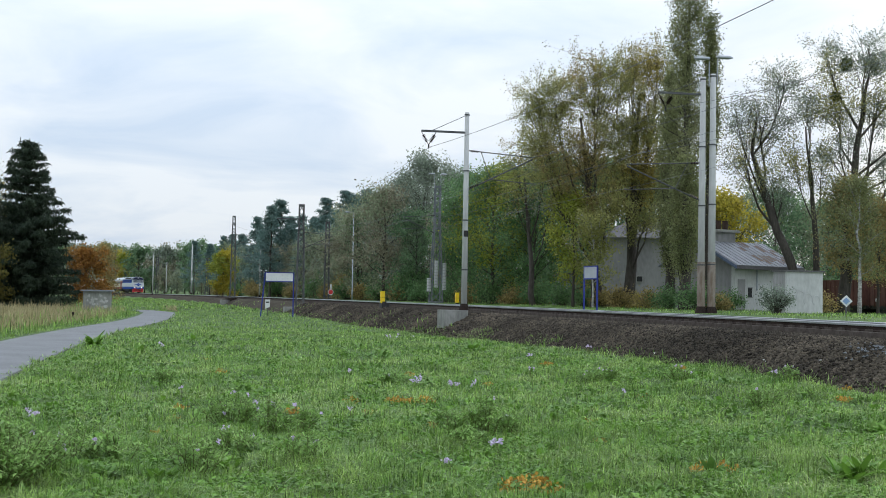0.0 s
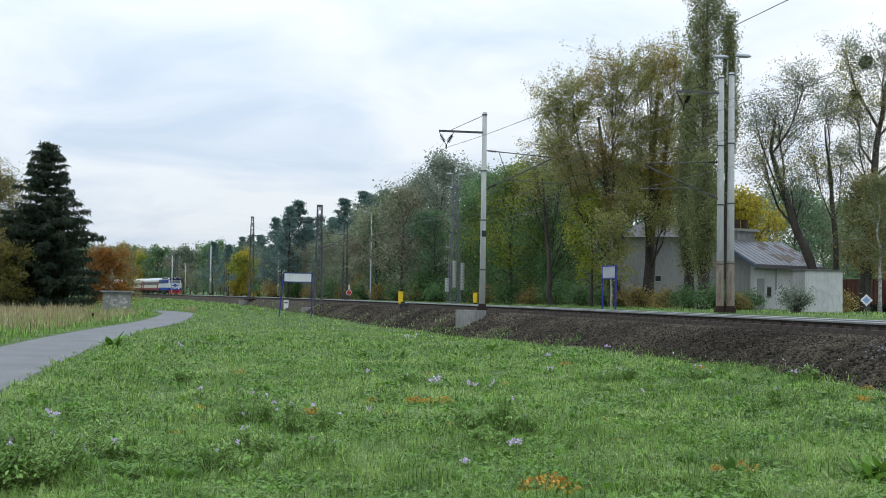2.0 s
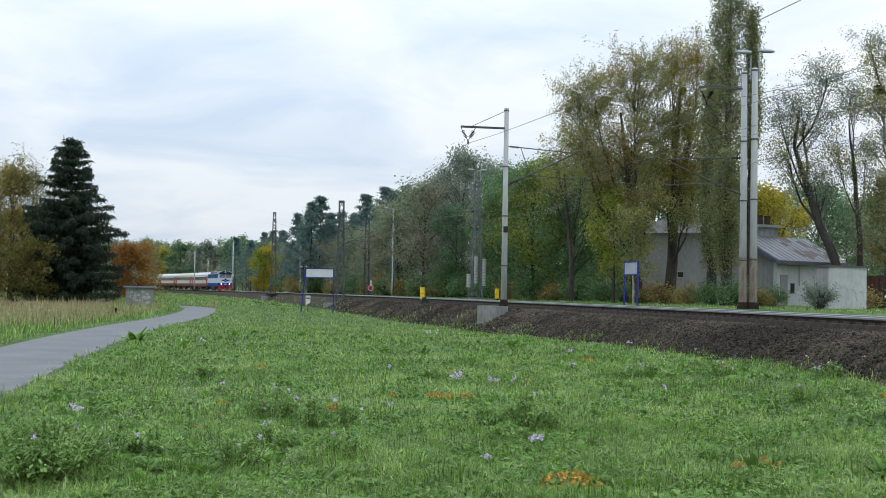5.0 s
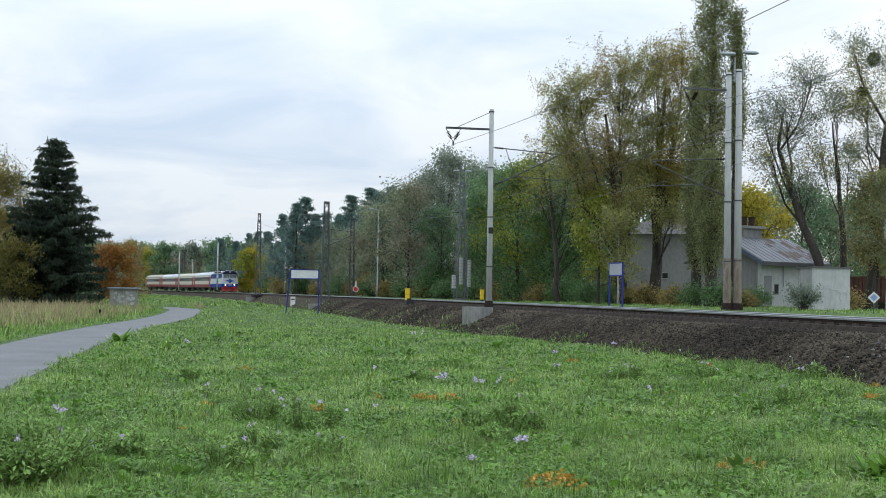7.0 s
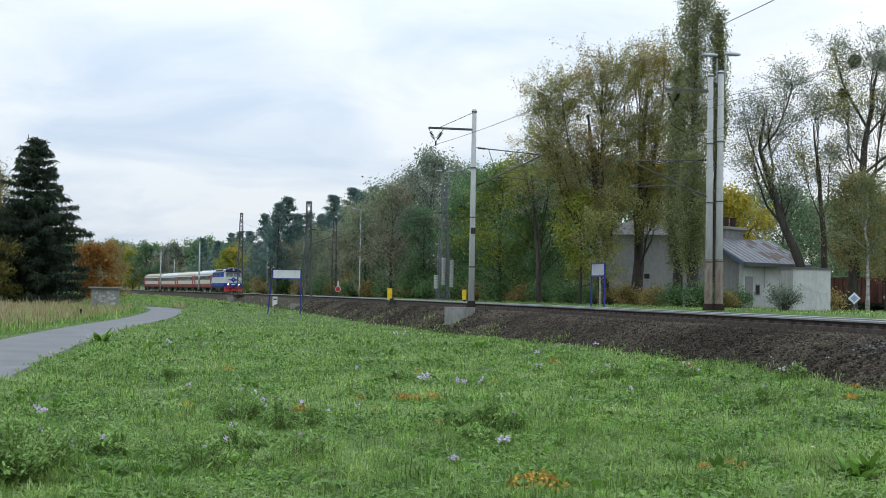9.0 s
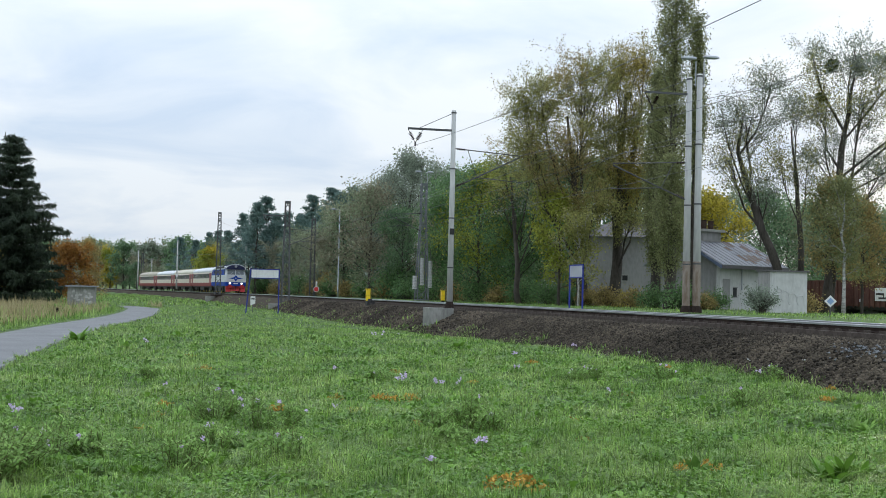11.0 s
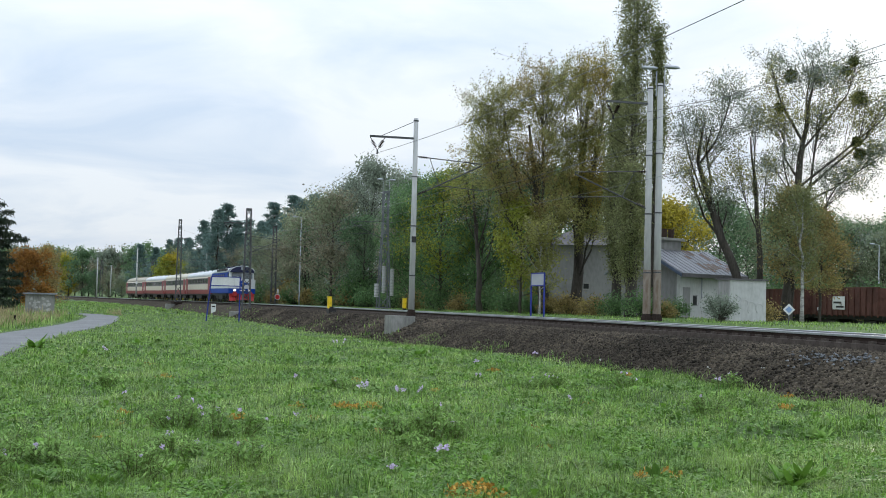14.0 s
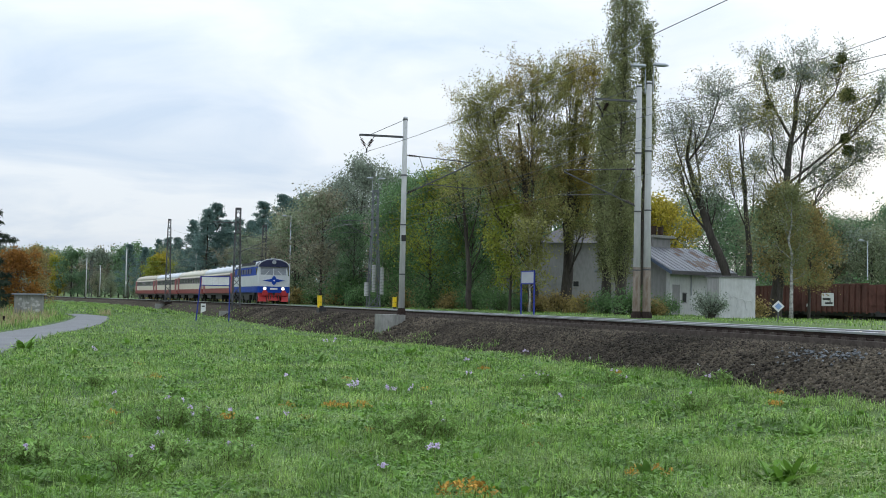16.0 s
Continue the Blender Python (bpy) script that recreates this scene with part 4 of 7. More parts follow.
def locomotive():
    """Rounded bonnetless diesel; front towards +x, rail top at z = 0."""
    t = thing("locomotive", Matrix(), "blue and pale grey diesel locomotive with a red front beam", "locomotive")
    W = 1.55
    # nose is rounded in plan: half widths towards the ends
    ends = [(-7.8, .9), (-7.6, .96), (-7.2, 1), (7.1, 1), (7.45, .985), (7.65, .95), (7.75, .9)]

    def band(name, za, zb, wa, wb, material, label=""):
        secs = []
        for x, k in ends:
            secs.append((x, [(-wa * k, za), (wa * k, za), (wb * k, zb), (-wb * k, zb)]))
        h = hull(secs)
        return part(name, h, material, t, label)
    band("lower_body", 1.05, 1.62, W, W, LOCOBLUE)
    band("body", 1.622, 2.62, W, W, LOCOGREY)
    # waist line and upper body, blue along the sides, window band set back at the ends
    up = hull([(-7.45, [(-1.46, 2.622), (1.46, 2.622), (1.4, 3.45), (-1.4, 3.45)]), (6.9, [(-1.46, 2.622), (1.46, 2.622), (1.4, 3.45), (-1.4, 3.45)])])
    part("upper_body", up, LOCOBLUE, t)
    front = hull([(6.902, [(-1.46, 2.622), (1.46, 2.622), (1.38, 3.45), (-1.38, 3.45)]), (7.3, [(-1.36, 2.622), (1.36, 2.622), (1.3, 3.45), (-1.3, 3.45)]), (7.42, [(-1.28, 2.622), (1.28, 2.622), (1.24, 3.4), (-1.24, 3.4)])])
    cab = part("cab_front", front, LOCOGREY, t)
    for s in (-1, 1):
        ya, yb = (.06, 1.16) if s > 0 else (-1.16, -.06)
        ws = Mesh().add([(7.48, ya, 2.7), (7.48, yb, 2.7), (7.45, yb * .98, 3.34), (7.45, ya, 3.34), (7.42, ya, 2.7), (7.42, yb, 2.7), (7.4, yb * .98, 3.34), (7.4, ya, 3.34)],
                        [(0, 1, 2, 3), (7, 6, 5, 4), (0, 4, 5, 1), (1, 5, 6, 2), (2, 6, 7, 3), (3, 7, 4, 0)])
        w = part("windscreen", ws, SCREEN, cab, "clear cab windscreen")
        part("wiper", Mesh().tube([(7.5, (ya + yb) / 2 + .15 * s, 2.7), (7.5, (ya + yb) / 2 - .2 * s, 3.05)], .015, 4), WHITE, cab)
        part("side_window", Mesh().box(6.3, s * 1.43 - .03, 2.75, 6.85, s * 1.43 + .03, 3.3), GLASS, t)
    # roof, rising to a dark visor over the cab
    ring = lambda w, z, h: [(-w, z), (-w * .86, z + h * .55), (-w * .5, z + h * .9), (0, z + h), (w * .5, z + h * .9), (w * .86, z + h * .55), (w, z)]
    part("roof", hull([(-7.5, ring(1.36, 3.452, .5)), (-7.2, ring(1.42, 3.452, .62)), (5.9, ring(1.42, 3.452, .62))]), LOCOGREY, t, "pale rounded roof", True)
    part("visor", hull([(5.9, ring(1.44, 3.452, .66)), (6.9, ring(1.44, 3.452, .72)), (7.5, ring(1.4, 3.42, .7)), (7.62, ring(1.3, 3.42, .6))]), LOCODARK, t, "dark blue visor above the windscreens")
    part("visor_rim", Mesh().tube([(7.56, -1.42, 3.44)] + [(7.58, y, 3.44 + .72 * math.sqrt(max(0, 1 - (y / 1.45) ** 2)) ** 1.1) for y in np.linspace(-1.4, 1.4, 13)] + [(7.56, 1.42, 3.44)], .035, 5), LOCOGREY, t)
    for k in range(7):
        for s in (-1, 1):
            part("roof_grille", Mesh().box(-3.5 + 1.25 * k, s * 1.31 - .05, 3.62, -2.6 + 1.25 * k, s * 1.31 + .05, 3.9), VOID, t)
    part("roof_fan", Mesh().tube([(-1, 0, 4.0), (-1, 0, 4.2)], .6, 14), LOCODARK, t)
    part("exhaust", Mesh().box(1.4, -.3, 4.0, 2.2, .3, 4.22), LOCODARK, t)
    for s in (-.25, .25):
        part("horn", Mesh().tube([(6.2, s, 4.2), (6.7, s, 4.22), (6.85, s, 4.22)], [.04, .05, .12], 8), BLACK, t)
    lamp = part("top_lamp", Mesh().tube([(7.55, 0, 3.86), (7.72, 0, 3.86)], .19, 14), GALV, t, "round roof headlamp, unlit")
    # front: red beam, blue star badge, headlights, buffers
    n = 16
    star = []
    for k in range(n):
        a = 6.28319 * k / n
        q = [1.0, .42, .3, .42][k % 4] if k % 8 in (0, 1, 2, 3) else [.62, .42, .3, .42][k % 4]
        star.append((math.cos(a) * q * 1.05, math.sin(a) * q * (.66 if k % 8 in (0,) else .72)))
    sv = [(7.79, y, 2.17 + z) for y, z in star] + [(7.7, y, 2.17 + z) for y, z in star]
    part("badge", Mesh().add(sv, [tuple(range(n)), tuple(2 * n - 1 - k for k in range(n))] + [(k, (k + 1) % n, n + (k + 1) % n, n + k) for k in range(n)]), LOCOBLUE, t, "blue four-pointed star badge")
    part("badge_centre", Mesh().tube([(7.78, 0, 2.17), (7.8, 0, 2.17)], .08, 5), WHITE, t)
    part("number_bar", Mesh().box(7.76, -.34, 1.34, 7.78, .34, 1.48), WHITE, t)
    for s in (-1, 1):
        hl = part("headlamp", Mesh().tube([(7.7, s * .84, 1.43), (7.8, s * .84, 1.43)], .17, 14), LOCOGREY, t)
        part("lens", Mesh().tube([(7.8, s * .84, 1.43), (7.83, s * .84, 1.43)], .1, 14), HEADLIGHT, hl, "lit white headlight")
        part("buffer", Mesh().tube([(7.6, s * .87, 1.03), (8.1, s * .87, 1.03), (8.1, s * .87, 1.03), (8.17, s * .87, 1.03)], [.13, .13, .25, .25], 14), LOCORED, t)
    part("buffer_beam", Mesh().box(7.35, -1.4, .72, 7.66, 1.4, 1.05, ch=.05), LOCORED, t)
    for y0, y1, zl in ((-1.38, -.72, .24), (-.6, .6, .34), (.72, 1.38, .24)):
        part("plough", Mesh().add([(7.3, y0, zl), (7.3, y1, zl), (7.8, y1 * .95, zl), (7.8, y0 * .95, zl), (7.3, y0, .718), (7.3, y1, .718), (7.6, y1, .718), (7.6, y0, .718)],
                                  [(3, 2, 1, 0), (4, 5, 6, 7), (0, 1, 5, 4), (1, 2, 6, 5), (2, 3, 7, 6), (3, 0, 4, 7)]), LOCORED, t)
    part("coupling", Mesh().box(7.66, -.09, .9, 8.0, .09, 1.06).box(7.9, -.05, .55, 7.98, .05, .95), BLACK, t)
    for y in (-.5, -.32, .32, .5):
        part("brake_hose", Mesh().tube([(7.68, y, .92), (7.95, y, .75), (7.92, y, .45)], .035, 6), BLACK, t)
    part("underframe", Mesh().box(-7.3, -1.3, .8, 7.3, 1.3, 1.048), BLACK, t)
    part("fuel_tank", Mesh().box(-1.6, -1.3, .35, 1.6, 1.3, .8, ch=.1), BLACK, t)
    for xb in (-4.4, 4.4):
        m = Mesh()
        for s in (-1, 1):
            m.box(xb - 1.9, s * 1.06 - .07, .42, xb + 1.9, s * 1.06 + .07, .78)
            for q in (-1.2, 1.2):
                m.box(xb + q - .2, s * 1.15 - .07, .3, xb + q + .2, s * 1.15 + .07, .7)
        m.box(xb - .4, -1, .45, xb + .4, 1, .798)
        part("bogie", m, BLACK, t)
    for s in (-1, 1):
        part("step", Mesh().box(5.7, s * 1.38 - .07, .4, 6.2, s * 1.38 + .07, .46).box(5.7, s * 1.38 - .07, .46, 5.74, s * 1.38 + .07, 1.04), BLACK, t)
    for s in (-1, 1):
        part("stripe", Mesh().box(-7.0, s * 1.508 - .006, 1.66, 6.6, s * 1.508 + .006, 1.72), YELLOW, t)
        for k in range(6):
            part("side_grille", Mesh().box(-5.5 + k * 1.6, s * 1.45 - .03, 2.8, -4.5 + k * 1.6, s * 1.45 + .03, 3.25), LOCODARK, t)
    return t, wheelsets(t, (-5.6, -3.2, 3.2, 5.6), .5)


def carriage(roof_mat, roof_label):
    t = thing("carriage", Matrix(), "cream, brown and maroon passenger carriage with " + roof_label, "carriage", "carriages of the train")
    L, W = 24.0, 1.43
    a, b = -L / 2, L / 2
    def band(name, z0, z1, w0, w1, m, label=""):
        part(name, Mesh().prism([(-w0, z0), (w0, z0), (w1, z1), (-w1, z1)], a, b), m, t, label)
    band("skirt", 1.0, 1.55, W - .04, W, MAROON)
    band("waist", 1.552, 2.25, W, W, CREAM)
    band("window_band", 2.252, 3.02, W, W - .03, BROWN)
    band("cantrail", 3.022, 3.2, W - .03, W - .08, CREAM)
    ring = [(-1.35, 3.202), (-1.22, 3.55), (-.8, 3.85), (0, 4.02), (.8, 3.85), (1.22, 3.55), (1.35, 3.202)]
    part("roof", hull([(a, [(y * .9, 3.202 + (z - 3.202) * .8) for y, z in ring]), (a + .5, ring), (b - .5, ring), (b, [(y * .9, 3.202 + (z - 3.202) * .8) for y, z in ring])]), roof_mat, t, roof_label, True)
    for k in range(6):
        part("roof_vent", Mesh().tube([(a + 3 + 3.6 * k, 0, 4.0), (a + 3 + 3.6 * k, 0, 4.14)], .16, 8), roof_mat, t)
    for s in (-1, 1):
        for k in range(12):
            x = a + 3.2 + k * 1.6
            w = part("window", Mesh().box(x - .55, s * 1.425 - .025, 2.36, x + .55, s * 1.425 + .025, 2.94), GLASS, t)
        for x in (a + 1.3, b - 1.3):
            part("door", Mesh().box(x - .8, s * 1.435 - .02, 1.1, x + .8, s * 1.435 + .02, 3.1), MAROON, t, "maroon door")
    for x, o in ((a, -1), (b, 1)):
        part("gangway", Mesh().box(min(x, x + o * .3), -.6, 1.1, max(x, x + o * .3), .6, 3.3), BLACK, t)
        part("end_wall", Mesh().box(min(x, x + o * .02), -1.36, 1.02, max(x, x + o * .02), 1.36, 3.2), MAROON, t)
        for y in (-.87, .87):
            part("buffer", Mesh().tube([(x, y, 1.05), (x + o * .3, y, 1.05)], .15, 8), BLACK, t)
    part("underframe", Mesh().box(a + .2, -1.2, .8, b - .2, 1.2, .998).box(-3, -1.1, .4, 2, 1.1, .8), BLACK, t)
    for xb in (a + 3.4, b - 3.4):
        m = Mesh()
        for s in (-1, 1):
            m.box(xb - 1.7, s * 1.02 - .06, .42, xb + 1.7, s * 1.02 + .06, .76)
        part("bogie", m.box(xb - .3, -1, .45, xb + .3, 1, .798), BLACK, t)
    return t, wheelsets(t, (a + 2.15, a + 4.65, b - 4.65, b - 2.15), .46)


LOCO, LOCO_W = locomotive()
TRAIN = [(LOCO, LOCO_W, -8.0)]
back = -8.0 - 8.4
for mt_, lb in ((ROOFW, "a pale grey roof"), (ROOFC, "a cream roof"), (ROOFW, "a pale grey roof"), (ROOFD, "a dusty tan roof")):
    c, w = carriage(mt_, lb)
    TRAIN.append((c, w, back - 12.3))
    back -= 24.6
S_START, SPEED = -211.5, 13.35


def motions():
    times = [i / 2 for i in range(33)]
    for car, wheels, off in TRAIN:
        rows = []
        for t in times:
            s = S_START + SPEED * t + off
            x, y, z, h = line(s)
            rows.append((t, pose(x, y, z, 0, 0, math.degrees(h) - 90)))
        walk(car, rows)
        for w, x, r in wheels:
            walk(w, [(k / 30, pose(x, 0, r, 0, math.degrees(SPEED * k / 30 / r), 0)) for k in range(0, 481)])


# ---- trees ----
LEAF_OLIVE = leafmat("olive_autumn_leaves", (.22, .23, .075), (.39, .375, .135))
LEAF_OCHRE = leafmat("dull_ochre_leaves", (.14, .13, .035), (.25, .215, .065))
LEAF_MUSTARD = leafmat("mustard_leaves", (.27, .22, .05), (.42, .34, .09))
LEAF_GREEN = leafmat("green_leaves", (.085, .175, .065), (.18, .28, .115))
LEAF_BRIGHT = leafmat("yellow_green_leaves", (.21, .255, .035), (.37, .39, .075))
LEAF_YELLOW = leafmat("yellow_leaves", (.34, .28, .03), (.48, .41, .065))
LEAF_ORANGE = leafmat("rust_orange_leaves", (.25, .11, .03), (.39, .2, .05))
# leaves of the woods: distance haze painted in, lighter and greyer
HAZE_OLIVE = leafmat("hazy_olive_leaves", (.2, .24, .14), (.33, .37, .235))
HAZE_BROWN = leafmat("hazy_brown_leaves", (.235, .22, .15), (.345, .32, .22))
HAZE_GREEN = leafmat("hazy_green_leaves", (.11, .195, .1), (.21, .315, .165))
LEAF_BROWN = leafmat("brown_green_leaves", (.27, .22, .085), (.4, .31, .125))
# blue raised here too, as haze in the leaf colour
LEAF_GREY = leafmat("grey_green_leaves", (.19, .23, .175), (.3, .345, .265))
LEAF_POPLAR = leafmat("poplar_leaves", (.18, .205, .09), (.31, .32, .15))
NEEDLE = leafmat("spruce_needles", (.034, .052, .036), (.07, .094, .06))
# needles lightened and blued to stand in for haze
PINE = leafmat("hazy_pine_needles", (.105, .18, .165), (.19, .275, .24))
MISTLE = leafmat("mistletoe", (.06, .08, .022), (.11, .13, .04))


def leaf_cloud(name, centres, per, spread, size, material, rng, flat=1.0, drop=0.0):
    """Small folded leaf faces scattered round twig ends."""
    c = np.repeat(np.asarray(centres, float), per, axis=0)
    n = len(c)
    p = c + rng.normal(0, 1, (n, 3)) * np.array([spread, spread, spread * flat])
    if drop:
        p[:, 2] -= np.abs(rng.normal(0, drop, n))
    d = rng.normal(0, 1, (n, 3))
    d /= np.linalg.norm(d, axis=1)[:, None]
    e = np.cross(d, rng.normal(0, 1, (n, 3)))
    e /= np.linalg.norm(e, axis=1)[:, None]
    L = size * rng.uniform(.6, 1.35, (n, 1))
    a, b = d * L * .5, e * L * .33
    v = np.stack([p - a, p + b, p + a, p - b], 1).reshape(-1, 3)
    f = np.arange(4 * n).reshape(-1, 4)
    return quads(name, v, f, material)


def quads(name, v, f, material):
    me = bpy.data.meshes.new(name)
    me.vertices.add(len(v))
    me.vertices.foreach_set("co", np.ascontiguousarray(v, dtype=np.float32).ravel())
    k = f.shape[1]
    me.loops.add(f.size)
    me.loops.foreach_set("vertex_index", np.ascontiguousarray(f, dtype=np.int32).ravel())
    me.polygons.add(len(f))
    me.polygons.foreach_set("loop_start", np.arange(0, f.size, k, dtype=np.int32))
    me.materials.append(material)
    me.update(calc_edges=True)
    me.validate()
    return me


def grow(seed, H, first, limbs, shape, lift, trunk_r, subs=5, twigs=4, lean=(0, 0), forks=1, wob=.12, limb_r=.3, twig_wood=True):
    """Trunk with limbs, branches and twigs. shape(u): limb length at the share u of the height; lift(u): how steeply it rises. Returns wood mesh and twig ends."""
    rng = np.random.default_rng(seed)
    wood, ends = Mesh(), []
    stems = []
    for q in range(forks):
        az = 6.283 * q / forks + rng.uniform(0, 1)
        out = (0.0 if forks == 1 else .16 * H * rng.uniform(.5, 1.1))
        pts = [Vector((lean[0] * u * H + out * math.cos(az) * u ** .8 + rng.normal(0, wob) * u, lean[1] * u * H + out * math.sin(az) * u ** .8 + rng.normal(0, wob) * u, H * u * (.98 if q == 0 else rng.uniform(.82, .97)))) for u in np.linspace(0, 1, 9)]
        pts[0] = Vector((.12 * math.cos(az) * (forks > 1), .12 * math.sin(az) * (forks > 1), -.3))
        rr = [trunk_r / math.sqrt(forks) * (1.25 if i == 0 else (1 - .93 * (i / 8)) ** .85) for i in range(9)]
        wood.tube(pts, rr, 7)
        stems.append(pts)
    for k in range(limbs):
        u = first + (1 - first) * ((k + rng.uniform(0, .9)) / limbs) ** .9
        u = min(u, .985)
        st = stems[k % forks]
        i = min(int(u * 8), 7)
        base = st[i].lerp(st[i + 1], u * 8 - i)
        az = 2.4 * k + rng.uniform(-.5, .5)
        ln = shape(u) * rng.uniform(.7, 1.15)
        el = lift(u) + rng.normal(0, .12)
        d = Vector((math.cos(az) * math.cos(el), math.sin(az) * math.cos(el), math.sin(el)))
        bend = Vector((0, 0, .12 * ln))
        path = [base + d * ln * q + bend * q * q + Vector(rng.normal(0, .04 * ln, 3)) * (q > 0) for q in (0, .35, .7, 1)]
        r0 = max(.016, trunk_r * limb_r * .65 * (1 - u) ** .7 + .008 * ln)
        wood.tube(path, [r0, r0 * .7, r0 * .42, r0 * .18], 5, False)
        for j in range(subs):
            q = rng.uniform(.25, 1.0)
            m = min(int(q * 3), 2)
            b0 = path[m].lerp(path[m + 1], q * 3 - m)
            d2 = (d + Vector(rng.normal(0, .55, 3)) + Vector((0, 0, .1))).normalized()
            l2 = ln * rng.uniform(.22, .5)
            b1 = b0 + d2 * l2
            wood.tube([b0, b0.lerp(b1, .5) + Vector(rng.normal(0, .04 * l2, 3)), b1], [r0 * .34, r0 * .22, r0 * .08], 4, False)
            for w in range(twigs):
                qq = rng.uniform(.3, 1.05)
                t0 = b0.lerp(b1, min(qq, 1))
                t1 = t0 + (d2 + Vector(rng.normal(0, .7, 3))).normalized() * l2 * rng.uniform(.2, .55)
                if twig_wood:
                    wood.tube([t0, t1], [.012, .005], 3, False)
                ends.append(t1)
                ends.append(t0.lerp(t1, .5))
    return wood, np.array([tuple(e) for e in ends]), rng


def broad_tree(seed, H, R, leaf, label, category="tree", group="", first=.28, limbs=26, per=6, size=.2, spread=.32, dens=1.0, trunk_r=None, lean=(0, 0), forks=1, crown_top=.72, second=None, subs=5, twigs=4, bark=None, name="tree", up=.75, twig_wood=True):
    def shape(u):
        q = (u - first) / (1 - first)
        return R * (.5 + .6 * math.sin(math.pi * min(1, q * .85 + .1)) ** .7) * (1 if q < crown_top else max(.3, 1 - .7 * (q - crown_top) / (1 - crown_top)))
    wood, ends, rng = grow(seed, H, first, limbs, shape, lambda u: .35 + up * u, trunk_r or H * .016, subs, twigs, lean, forks, twig_wood=twig_wood)
    t = thing(name, Matrix(), label, category, group)
    part("trunk", wood, bark or BARK, t, smooth=True)
    keep = rng.random(len(ends)) < dens
    ends = ends[keep]
    if second:
        # part of the crown has turned colour
        clump = np.sin(ends[:, 0] * .9 + seed) + np.sin(ends[:, 1] * .8 + 2 * seed) + np.sin(ends[:, 2] * .7) + rng.normal(0, .5, len(ends))
        part("crown", leaf_cloud("crown", ends[clump <= .5], per, spread, size, leaf, rng), leaf, t)
        part("crown", leaf_cloud("crown", ends[clump > .5], per, spread, size, second, rng), second, t)
    else:
        part("crown", leaf_cloud("crown", ends, per, spread, size, leaf, rng), leaf, t)
    return t


def lobed_tree(seed, stem, lobes, leaf, label, second=None, per=12, size=.13, trunk_r=.34, low=.42, spread=.2, thick=1.0, bark=None):
    """A tree whose limbs spread into separate lobes of foliage. stem: bends of the trunk; lobes: centre and radii of each."""
    rng = np.random.default_rng(seed)
    wood, ends = Mesh(), []
    top = stem[-1][2]
    stem = [Vector(p) for p in stem]
    fine = [stem[i].lerp(stem[i + 1], q) + Vector(rng.normal(0, .05, 3)) for i in range(len(stem) - 1) for q in (0, .33, .66)] + [stem[-1]]
    wood.tube(fine, [trunk_r * (1.3 if i == 0 else 1.05 * (1 - .9 * (p.z / top)) ** .8) for i, p in enumerate(fine)], 8)

    def on_stem(z):
        for p, q in zip(fine[:-1], fine[1:]):
            if p.z <= z <= q.z:
                return p.lerp(q, (z - p.z) / max(.01, q.z - p.z))
        return fine[-1]
    for cx, cy, cz, rx, ry, rz in lobes:
        c, rad = Vector((cx, cy, cz + .35)), Vector((rx * 1.28, ry * 1.2, rz * 1.28))
        a0 = on_stem(max(1.8, min(cz * low * rng.uniform(.8, 1.25), top * .8)))
        away = c - a0
        path = [a0, a0 + Vector((away.x * .45, away.y * .45, away.z * .33)), a0 + Vector((away.x * .8, away.y * .8, away.z * .68)), c + Vector((away.x * .1, 0, rz * .3))]
        path = [path[0]] + [p + Vector(rng.normal(0, .16, 3)) for p in path[1:]]
        r0 = trunk_r * rng.uniform(.2, .3)
        wood.tube(path, [r0, r0 * .75, r0 * .5, r0 * .2], 6, False)
        for k in range(int(8 * rx * rz * thick)):
            d = Vector(rng.normal(0, 1, 3))
            d.normalize()
            d.z = d.z * .9 + .12
            tip = c + Vector((d.x * rad.x, d.y * rad.y, d.z * rad.z)) * rng.uniform(.5, 1.12)
            q = rng.uniform(1.3, 3.0)
            b0 = path[int(q) if q < 3 else 2].lerp(path[min(int(q) + 1, 3)], q % 1)
            mid = b0.lerp(tip, .55) + Vector((0, 0, .12 * (tip - b0).length)) + Vector(rng.normal(0, .1, 3))
            wood.tube([b0, mid, tip], [r0 * .16 + .008, r0 * .09 + .006, .005], 4, False)
            for w in range(7):
                t0 = mid.lerp(tip, rng.uniform(-.2, 1))
                t1 = t0 + Vector((rng.normal(0, .5), rng.normal(0, .5), rng.normal(.1, .42)))
                wood.tube([t0, t1], [.008, .004], 3, False)
                ends += [tuple(t1), tuple(t0.lerp(t1, .5))]
    ends = np.array(ends)
    t = thing("tree", Matrix(), label, "tree")
    part("trunk", wood, bark or BARK, t, smooth=True)
    clump = np.sin(ends[:, 0] * 1.1 + seed) + np.sin(ends[:, 1] * .9 + 2 * seed) + np.sin(ends[:, 2] * .8) + rng.normal(0, .7, len(ends))
    if second:
        part("crown", leaf_cloud("crown", ends[clump > .4], per, spread, size, second, rng), second, t)
        ends = ends[clump <= .4]
    part("crown", leaf_cloud("crown", ends, per, spread, size, leaf, rng), leaf, t)
    return t


